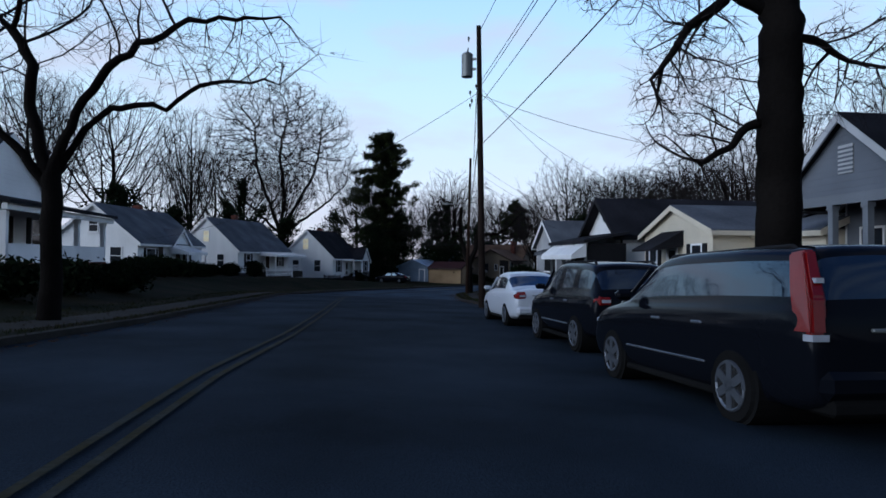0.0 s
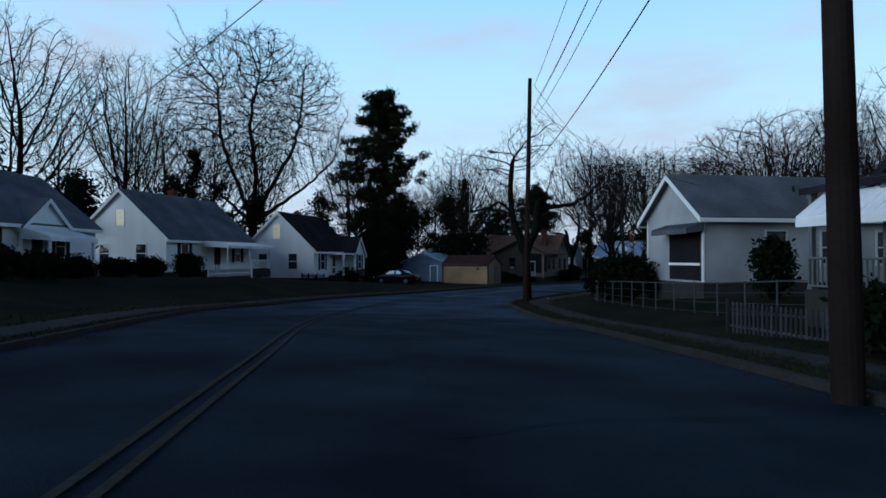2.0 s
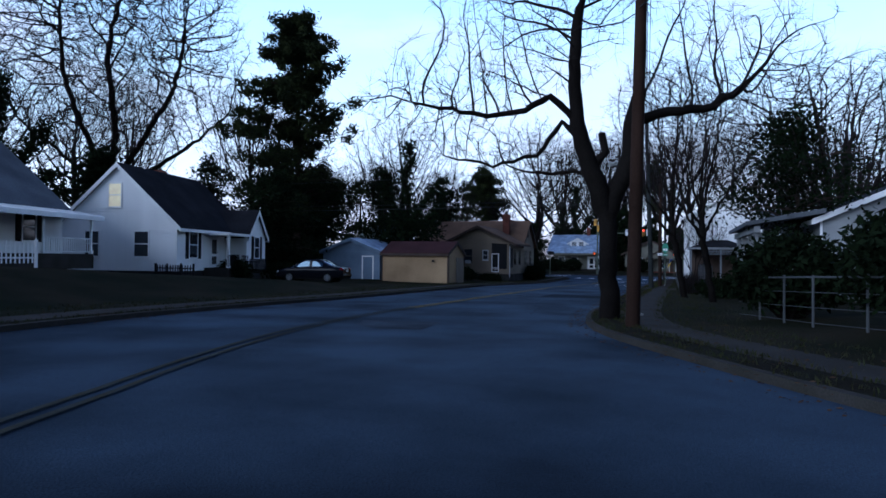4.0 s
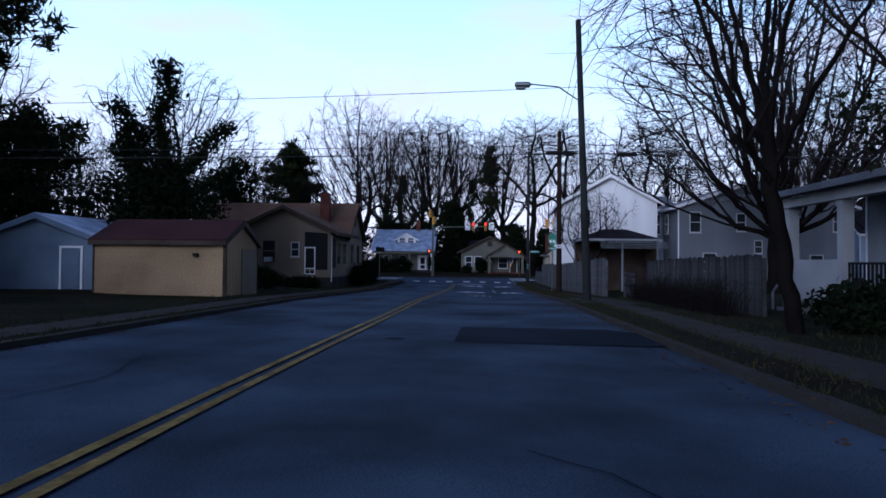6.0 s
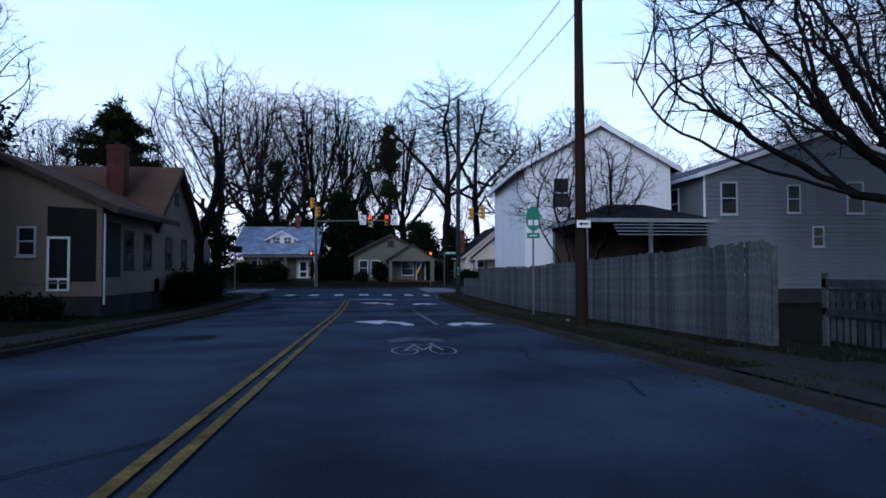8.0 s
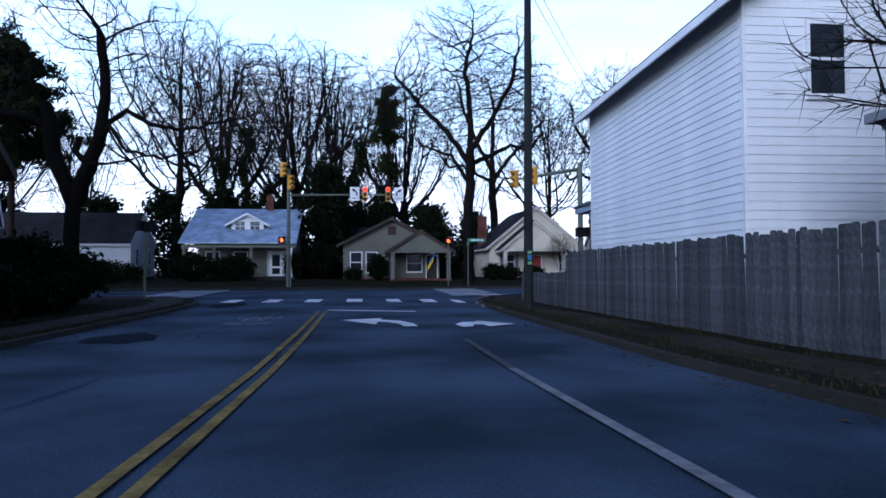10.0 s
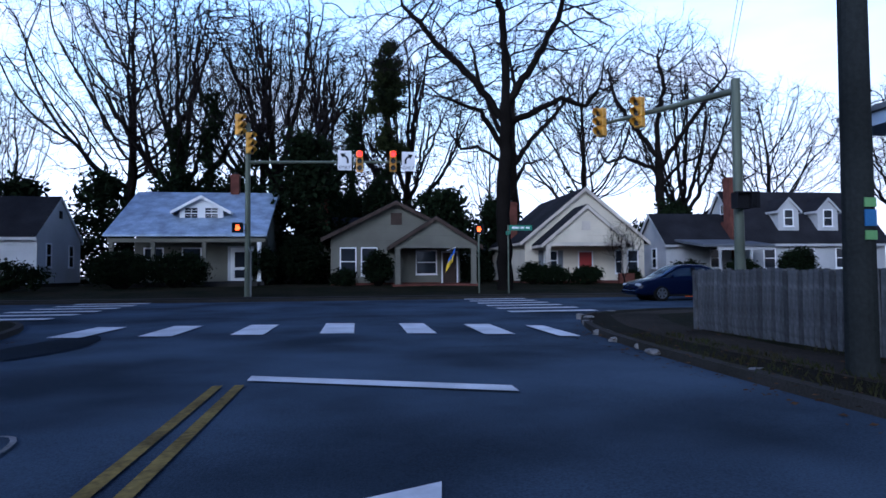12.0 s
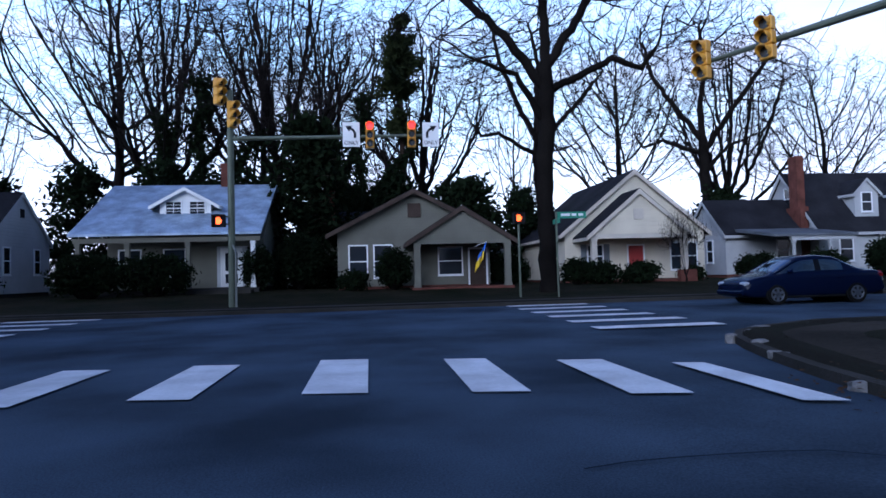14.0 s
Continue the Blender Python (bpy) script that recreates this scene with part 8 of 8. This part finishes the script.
def plank_fence(label, x0, y0, x1, y1, height, gap=(), seed=1, z_drop=0.0, name="fence", material=None, board=0.152):
    """Upright weathered boards, each a little different, on two rails with posts."""
    rng = random.Random(seed)
    d = Vector((x1 - x0, y1 - y0))
    n = int(d.length / board)
    u = d.normalized()
    f = tagged(thing(name, pose(x0, y0, 0, 0, 0, math.degrees(math.atan2(u.y, u.x))), label, "fence"), "")
    meshes = []
    for k in range(5):
        bm = bmesh.new()
        w = board - 0.014 + 0.003 * k
        c = 0.025 + 0.004 * (k % 3)
        prism(bm, [(0, 0), (w, 0), (w, height - c), (w - c, height), (c, height), (0, height - c)], "y", -0.012, 0.012)
        me = bpy.data.meshes.new("plank")
        bmesh.ops.recalc_face_normals(bm, faces=bm.faces)
        bm.to_mesh(me)
        bm.free()
        me.materials.append(material or GREY_WOOD)
        meshes.append(me)
    for i in range(n):
        s = i * board
        y = y0 + u.y * s
        ob = new("plank", rng.choice(meshes))
        ob.parent = f
        ob.matrix_basis = pose(s, rng.uniform(-0.008, 0.008), level(y) + 0.1 + z_drop + rng.uniform(-0.04, 0.03), rng.uniform(-0.6, 0.6), rng.uniform(-0.9, 0.9), rng.uniform(-2, 2))
    L_f = d.length
    k = max(1, int(L_f / 2.4))
    for i in range(k + 1):
        s = L_f * i / k
        z = level(y0 + u.y * s) + z_drop
        bpart("post", [(s - 0.05, -0.13, z - 0.2, s + 0.05, -0.03, z + height)], material or GREY_WOOD, f)
        if i < k:
            s2 = L_f * (i + 1) / k
            z2 = level(y0 + u.y * s2) + z_drop
            for hh in (0.35, height - 0.3):
                bm = bmesh.new()
                tube(bm, (s, -0.05, z + hh), (s2, -0.05, z2 + hh), 0.045, n=4)
                part("rail", bm, material or GREY_WOOD, f)
    return f


plank_fence("tall weathered grey board fence beside the footpath", -25.2, 91.0, -25.4, 120.3, 1.95, seed=3)
plank_fence("low weathered grey board fence at the corner", -25.4, 120.4, -25.45, 126.0, 1.22, seed=4, board=0.112)
plank_fence("weathered grey board fence at the corner yard", -25.45, 126.05, -19.5, 126.6, 1.22, seed=6, board=0.112)
plank_fence("dark weathered board fence before the yard", -23.6, 77.4, -23.9, 88.4, 1.75, seed=5, material=DARK_FENCE)
g = thing("gate", pose(-24.3, 88.5, level(89) + 0.1, 0, 0, 90), "low dark wooden yard gate", "gate")
for x0, x1, z0, z1 in ((0.0, 2.3, 1.05, 1.2), (0.0, 2.3, 0.55, 0.68), (0.0, 0.1, 0.0, 1.3), (2.2, 2.3, 0.0, 1.3)):
    bpart("rail", [(x0, -0.03, z0, x1, 0.03, z1)], DARK_FENCE, g)
for k in range(13):
    bpart("slat", [(0.15 + k * 0.16, -0.045, 0.1, 0.24 + k * 0.16, -0.03, 0.98)], DARK_FENCE, g)


def picket_fence(label, m, length, height, material, step=0.16):
    f = thing("picket_fence", m, label, "fence")
    me = None
    for i in range(int(length / step)):
        bm = bmesh.new()
        prism(bm, [(0, 0), (0.07, 0), (0.07, height - 0.06), (0.035, height), (0, height - 0.06)], "y", -0.01, 0.01)
        if me is None:
            o = part("picket", bm, material, f)
            me = o.data
        else:
            bm.free()
            o = new("picket", me)
            o.parent = f
        o.matrix_basis = pose(i * step, 0, 0)
    for z in (0.2, height - 0.25):
        bpart("rail", [(0, 0.01, z, length, 0.05, z + 0.07)], material, f)
    for x in (0, length):
        bpart("post", [(x - 0.05, -0.05, -0.4, x + 0.05, 0.05, height + 0.08)], material, f)
    return f


hn = pose(-54.3, 52.75, 0, 0, 0, 104)
for x0, length, y in ((-0.6, 6.0, -4.0),):
    p = hn @ Vector((x0, y, 0))
    picket_fence("white picket fence before the cottage", pose(p.x, p.y, gz(p.x, p.y) - 0.03, 0, 0, 104), length, 0.95, WHITE, 0.24)
hk = pose(-53.8, 69.5, 0, 0, 0, 90 + 12.6)
for x0, y, rz in ((-0.5, -0.6, 195), (0.2, -1.0, 200)):
    p = hk @ Vector((x0, y, 0))
    picket_fence("short dark picket fence beside the cottage", pose(p.x, p.y, gz(p.x, p.y) - 0.05, 0, 0, rz), 1.6, 0.75, BLACK)
hd = pose(-10.6, 39.8, 0, 0, 0, -56)
p = hd @ Vector((-1.6, -3.9, 0))
picket_fence("grey picket fence before the awning house", pose(p.x, p.y, gz(p.x, p.y) - 0.03, 0, 0, -50), 3.4, 0.9, DARK_FENCE)

cf = thing("chain_fence", pose(0, 0, 0), "metal mesh fence with posts and rails", "fence")
line = [(-12.6, 40.6), (-15.4, 44.4), (-18.0, 47.6), (-20.2, 51.4), (-22.4, 55.6), (-23.6, 59.6)]
for a, b in zip(line, line[1:]):
    za, zb_ = gz(*a), gz(*b)
    for hh, r in ((1.15, 0.025), (0.8, 0.008), (0.45, 0.008), (0.1, 0.008)):
        tpart("rail", [((*a, za + hh), (*b, zb_ + hh), r)], FENCE_STEEL, cf, n=6)
    for k in range(3):
        q = (a[0] + (b[0] - a[0]) * k / 3, a[1] + (b[1] - a[1]) * k / 3)
        z = gz(*q)
        tpart("post", [((*q, z - 0.2), (*q, z + 1.2), 0.03)], FENCE_STEEL, cf, n=6)

# ---- road markings ----
for x0, x1, y0, y1 in ((-38.6, -37.9, 127.7, 130.3), (-36.8, -36.1, 127.6, 130.25), (-34.95, -34.26, 127.55, 130.2), (-33.1, -32.38, 127.45, 130.25), (-31.27, -30.66, 127.1, 129.8), (-29.72, -29.1, 126.6, 129.2), (-28.35, -27.95, 125.9, 128.5)):
    marking("crossing_bar", [(x0, y0 + 0.06), (x1, y0 - 0.06), (x1, y1 - 0.06), (x0, y1 + 0.06)], WHITE_LINE, "white crosswalk bar on the asphalt")
for k in range(6):
    y = 133.5 + 1.75 * k
    marking("crossing_bar", [(-27.5, y), (-24.6, y), (-24.6, y + 0.6), (-27.5, y + 0.6)], WHITE_LINE, "white crosswalk bar on the asphalt")
    marking("crossing_bar", [(-44.2, y), (-41.2, y), (-41.2, y + 0.6), (-44.2, y + 0.6)], WHITE_LINE, "white crosswalk bar on the asphalt")
marking("stop_line", [(-33.6, 121.95), (-33.6, 121.6), (-30.6, 120.4), (-30.6, 120.75)], WHITE_LINE, "white stop line")
for y0, y1, paint in ((99.6, 103.6, WORN_LINE), (103.6, 107.6, WORN_LINE), (107.6, 111.6, FAINT_LINE)):
    marking("lane_line", [(-30.4, y0), (-30.28, y0), (-30.28, y1), (-30.4, y1)], paint, "worn white lane line")


for dy in (0.0, -15.4):
    marking("turn_arrow", [(x, y + dy) for x, y in ((-32.95, 117.05), (-31.8, 117.6), (-31.88, 117.0), (-31.35, 116.5), (-31.05, 115.5), (-31.02, 114.7), (-31.36, 114.7), (-31.45, 115.5), (-31.7, 116.1), (-31.95, 116.3), (-32.05, 115.4))], WHITE_LINE, "white left-turn arrow painted on the lane")
    marking("turn_arrow", [(x, y + dy) for x, y in ((-29.95, 114.3), (-30.03, 115.1), (-29.75, 115.75), (-29.36, 115.8), (-29.3, 116.15), (-28.5, 115.0), (-29.3, 114.35), (-29.33, 114.95), (-29.58, 115.0), (-29.68, 114.4))], WHITE_LINE, "white right-turn arrow painted on the lane")


def bike_mark(x, y, turn, material):
    """A painted bicycle with two chevrons."""
    m = pose(x, y, 0, 0, 0, turn)
    bm = bmesh.new()

    def bar(a, b, w=0.035):
        a, b = Vector(a), Vector(b)
        n = (b - a).normalized()
        n = Vector((-n.y, n.x)) * w
        bm.faces.new([bm.verts.new((*q, 0)) for q in (a - n, b - n, b + n, a + n)])
    for cx in (-0.36, 0.36):
        for i in range(16):
            t0, t1 = 2 * math.pi * i / 16, 2 * math.pi * (i + 1) / 16
            bar((cx + 0.24 * math.cos(t0), 0.45 + 0.75 * math.sin(t0) * 0.9), (cx + 0.24 * math.cos(t1), 0.45 + 0.75 * math.sin(t1) * 0.9), 0.022)
    for a, b in (((-0.36, 0.45), (-0.12, 1.5)), ((-0.12, 1.5), (0.28, 1.5)), ((0.28, 1.5), (0.36, 0.45)), ((-0.36, 0.45), (0.0, 0.5)), ((0.0, 0.5), (0.28, 1.5)), ((0.0, 0.5), (-0.14, 1.75)), ((-0.24, 1.75), (-0.04, 1.75)), ((0.28, 1.5), (0.24, 1.9)), ((0.24, 1.9), (0.36, 1.95))):
        bar(a, b, 0.03)
    for k in (2.3, 2.75):
        bar((-0.6, k), (0.0, k + 0.5), 0.05)
        bar((0.0, k + 0.5), (0.6, k), 0.05)
    bmesh.ops.transform(bm, matrix=m, verts=bm.verts)
    for v in bm.verts:
        v.co.z = level(v.co.y) + 0.04
    for f in bm.faces:
        f.normal_update()
        if f.normal.z < 0:
            f.normal_flip()
    me = bpy.data.meshes.new("bike_marking")
    bm.to_mesh(me)
    bm.free()
    me.materials.append(material)
    tagged(new("bike_marking", me), "white bicycle and chevron painted on the lane", "road marking", kind="structure")


bike_mark(-31.4, 91.7, 0, FADED_LINE)
bike_mark(-35.4, 119.0, 180, WORN_LINE)
# patches and tar on the asphalt
marking("road_patch", [(-31.86, 71.0), (-27.95, 70.8), (-27.9, 73.0), (-28.6, 73.9), (-31.8, 74.0)], PATCH, "dark fresh asphalt patch", "road patch", 0.026)
rng = random.Random(9)
marking("road_patch", [(-33.0, 53.9), (-31.0, 54.4), (-30.7, 52.3), (-31.7, 52.0), (-32.5, 52.6)], WORN_PATCH, "old square asphalt patch", "road patch", 0.026)
for x, y, w, l in ((-33.0, 71.4, 0.45, 0.2), (-25.6, 37.0, 1.4, 0.6), (-37.3, 113.0, 1.6, 1.2), (-37.8, 126.0, 1.4, 2.4), (-36.5, 96.0, 1.2, 0.8)):
    n = 12
    marking("road_patch", [(x + w / 2 * math.cos(2 * math.pi * i / n) * rng.uniform(0.7, 1.1), y + l * math.sin(2 * math.pi * i / n) * rng.uniform(0.7, 1.1)) for i in range(n)], PATCH, "irregular dark tar patch on the asphalt", "road patch", 0.026)
# drive apron, litter
marking("drive_apron", [(-27.7, 83.2), (-25.4, 82.8), (-25.4, 88.6), (-27.7, 88.2)], CONCRETE, "pale broken concrete drive apron", "pavement", 0.15)
for x, y, s_ in ((-26.3, 58.6, 0.07), (-12.0, 30.6, 0.1), (-26.4, 99.0, 0.07)):
    t = thing("plastic_bag", pose(x, y, level(y) + 0.12), "crumpled white plastic bag on the verge", "litter")
    bm = bmesh.new()
    bmesh.ops.create_icosphere(bm, subdivisions=2, radius=s_)
    rr = random.Random(int(x * 10))
    for v in bm.verts:
        v.co *= rr.uniform(0.7, 1.15)
        v.co.z = max(v.co.z * 0.75 + s_ * 0.6, 0.0)
    part("bag", bm, PALE_RUBBLE, t)


# broken kerb on the corner
rr = random.Random(77)
ends = [p for p in EDGE_R if p[1] > 121]
for k in range(12):
    p = ends[int((len(ends) - 1) * (k + 0.5) / 12)]
    t = thing("kerb_fragment", pose(p[0] + rr.uniform(-0.25, 0.35), p[1] + rr.uniform(-0.3, 0.2), level(p[1]) + 0.02, rr.uniform(-6, 6), rr.uniform(-6, 6), rr.uniform(0, 180)), "broken pale concrete kerb fragment at the corner", "kerb fragment", group="broken kerb pieces")
    bm = bmesh.new()
    bmesh.ops.create_icosphere(bm, subdivisions=2, radius=1.0)
    sx, sy, sz = rr.uniform(0.14, 0.34), rr.uniform(0.07, 0.13), rr.uniform(0.04, 0.1)
    for v in bm.verts:
        q = rr.uniform(0.8, 1.15)
        v.co = Vector((max(-0.8, min(0.8, v.co.x)) * sx * q, max(-0.75, min(0.75, v.co.y)) * sy * q, max(-0.7, min(0.7, v.co.z)) * sz * 1.4 + sz * 0.5))
    part("stone", bm, PALE_RUBBLE, t)


# ---- grass tufts, fallen leaves and cracks ----


def blades(name, label, category, lines, count, seed, size, material, tall=1.0):
    """Many small blades or leaves scattered along bands beside a line."""
    rng = random.Random(seed)
    vs, fs = [], []
    for line, d0, d1, y0, y1, h in lines:
        pts = [p for p in line if y0 <= p[1] <= y1]
        a, b = offset(pts, d0), offset(pts, d1)
        for _ in range(int(count * len(pts) / 60)):
            i = rng.randrange(len(pts) - 1)
            f, g_ = rng.random(), rng.random() ** 1.4
            q = [(a[k][0] * (1 - g_) + b[k][0] * g_, a[k][1] * (1 - g_) + b[k][1] * g_) for k in (i, i + 1)]
            x, y = q[0][0] * (1 - f) + q[1][0] * f, q[0][1] * (1 - f) + q[1][1] * f
            z = level(y) + h
            for _ in range(3 if tall > 0.5 else 1):
                t = rng.uniform(0, 6.28)
                s_ = size * rng.uniform(0.5, 1.4)
                u = Vector((math.cos(t), math.sin(t), 0))
                o = Vector((x + rng.gauss(0, size), y + rng.gauss(0, size), z))
                k = len(vs)
                if tall > 0.5:
                    vs += [o - u * s_ * 0.16, o + u * s_ * 0.16, o + Vector((rng.gauss(0, 0.4) * s_, rng.gauss(0, 0.4) * s_, s_))]
                    fs.append((k, k + 1, k + 2))
                else:
                    w = Vector((-u.y, u.x, 0))
                    lift = Vector((0, 0, s_ * 0.35))
                    vs += [o - u * s_, o + w * s_ * 0.5 + lift, o + u * s_ + lift * 0.4, o - w * s_ * 0.5]
                    fs.append((k, k + 1, k + 2, k + 3))
    ob = new(name, mesh_of(name, vs, fs))
    ob.data.materials.append(material)
    return tagged(ob, label, category, kind="stuff")


STRAW = mat("dry_winter_grass", (0.075, 0.065, 0.032), 0.9, 0.4, 3, 0.0, second=(0.035, 0.045, 0.016))
DEAD_LEAF = mat("fallen_brown_leaves", (0.085, 0.05, 0.028), 0.9, 0.4, 9, 0.0)
blades("grass_tufts", "short dry tufts of grass along the footpaths", "grass", [
    (EDGE_R, 0.16, 0.6, 4, 126, 0.115), (EDGE_R, 0.85, 1.1, 4, 126, 0.125), (EDGE_R, 2.0, 3.6, 4, 126, 0.12), (EDGE_R, 3.3, 7.0, 20, 126, 0.13),
    (EDGE_L, -0.16, -0.55, 4, 126, 0.115), (EDGE_L, -1.7, -3.0, 4, 126, 0.12), (EDGE_L, -2.8, -6.0, 10, 126, 0.14)], 1300, 31, 0.07, STRAW)
blades("fallen_leaves", "fallen brown leaves along kerbs and verges", "leaves", [
    (EDGE_R, -0.35, 0.9, 4, 128, 0.135), (EDGE_R, -0.5, 0.0, 4, 128, 0.012), (EDGE_R, 0.9, 3.5, 4, 128, 0.14), (EDGE_L, 0.4, 0.0, 4, 128, 0.012), (EDGE_L, -0.1, -2.5, 4, 128, 0.14)], 900, 32, 0.035, DEAD_LEAF, tall=0.0)
rng = random.Random(77)
for x, y, ang, l in ((-6.5, 9.0, 125, 6), (-12.5, 15.0, 122, 7), (-16.0, 24.5, 40, 3.5), (-17.5, 27.0, 124, 6), (-24.5, 36.5, 118, 6), (-29.6, 58.5, 95, 6), (-36.2, 62.0, 92, 7), (-31.0, 77.0, 5, 4), (-35.8, 80.0, 88, 8), (-29.4, 87.0, 92, 7), (-36.4, 100.0, 91, 8), (-29.2, 107.0, 8, 2.5), (-36.0, 111.5, 87, 6), (-31.0, 124.4, 3, 5), (-36.5, 136.0, 5, 7), (-28.0, 139.5, 174, 7)):
    n = int(l / 0.35)
    line, d = [(x, y)], radians(ang)
    for _ in range(n):
        d += rng.gauss(0, 0.28)
        d += (radians(ang) - d) * 0.25
        line.append((line[-1][0] + 0.35 * math.cos(d), line[-1][1] + 0.35 * math.sin(d)))
    ribbon("tar_seam", [offset(line, -0.011), offset(line, 0.011)], [0.034, 0.034], PATCH, "crooked dark crack in the asphalt", "road crack")

# ---- clapboards of the white corner house ----
WH_L, WH_D, WH_H, WH_RISE, STEP = 10.1, 7.4, 7.0, 2.05, 0.19
k = 0
bm = bmesh.new()
prism(bm, [(-0.004, 0), (-0.03, 0), (-0.012, STEP + 0.02), (-0.004, STEP + 0.02)], "x", 0.07, WH_L - 0.07)
bmesh.ops.recalc_face_normals(bm, faces=bm.faces)
west = bpy.data.meshes.new("clapboard")
bm.to_mesh(west)
bm.free()
west.materials.append(WHITE)
for k in range(int((WH_H - 0.4) / STEP)):
    ob = new("clapboard", west)
    ob.parent = WHITE_HOUSE
    ob.matrix_basis = pose(0, 0, 0.4 + k * STEP)
for k in range(int((WH_H + WH_RISE - 0.5) / STEP)):
    z = 0.4 + k * STEP
    over = max(0.0, z + STEP - WH_H) / WH_RISE * WH_D / 2
    if WH_D - 2 * over < 0.6:
        break
    for lo, hi in (((over + 0.06, WH_D - over - 0.06),) if not (4.8 < z + STEP and z < 6.45) else ((over + 0.06, 1.32), (2.28, WH_D - over - 0.06))):
        bm = bmesh.new()
        prism(bm, [(0.004, 0), (0.03, 0), (0.012, STEP + 0.02), (0.004, STEP + 0.02)], "y", lo, hi)
        part("clapboard", bm, WHITE, WHITE_HOUSE, m=pose(WH_L, 0, z))


def clapboards(owner, m, length, z0, z_eave, material, ridge=None, rise=0.0, step=0.19, thick=0.02):
    """Lapped boards on a wall: m stands at the wall's foot with x along it and y into it; above the eave they narrow to the ridge."""
    k, z = 0, z0
    shared = None
    while z + step < z_eave + rise - 0.25:
        over = max(0.0, z + step - z_eave)
        lo = 0.05 + (over / rise * ridge if rise else 0.0)
        hi = length - 0.05 - (over / rise * (length - ridge) if rise else 0.0)
        if over and (not rise or hi - lo < 0.5):
            break
        if over or shared is None:
            bm = bmesh.new()
            prism(bm, [(-0.002, 0), (-thick, 0), (-0.004, step + 0.01), (-0.002, step + 0.01)], "x", lo, hi)
            bmesh.ops.recalc_face_normals(bm, faces=bm.faces)
            me = bpy.data.meshes.new("clapboard")
            bm.to_mesh(me)
            bm.free()
            me.materials.append(material)
            if not over:
                shared = me
        else:
            me = shared
        ob = new("clapboard", me)
        ob.parent = owner
        ob.matrix_basis = m @ pose(0, 0, z)
        z += step


clapboards(BUNGALOW, pose(0, 0, 0), 7.0, 0.98, 3.7, TAN_WALL, 3.6, 1.75)
clapboards(BUNGALOW, pose(7.0, 0, 0, 0, 0, 90), 12.4, 0.98, 3.5, TAN_WALL)
clapboards(COTTAGE_K, pose(0, 7.8, 0, 0, 0, -90), 7.8, 0.42, 3.25, WHITE_WALL, 3.9, 3.6)
clapboards(COTTAGE_K, pose(0, 0, 0), 9.4, 0.42, 3.1, WHITE_WALL)
clapboards(COTTAGE_N, pose(0, 8.2, 0, 0, 0, -90), 8.2, 0.42, 3.06, WHITE_WALL, 4.1, 3.6)
clapboards(GREY_HOUSE, pose(0, 0, 0), 13.3, 0.42, 6.2, GREY_WALL, 6.65, 2.25, step=0.22)
clapboards(CREAM_HOUSE, pose(0.6, 0, 0), 9.0, 0.42, 3.35, CREAM_WALL, 4.5, 3.65)
clapboards(AWNING_HOUSE, pose(5.3, 0, 0, 0, 0, 90), 10.5, 0.42, 3.3, WHITE_WALL)
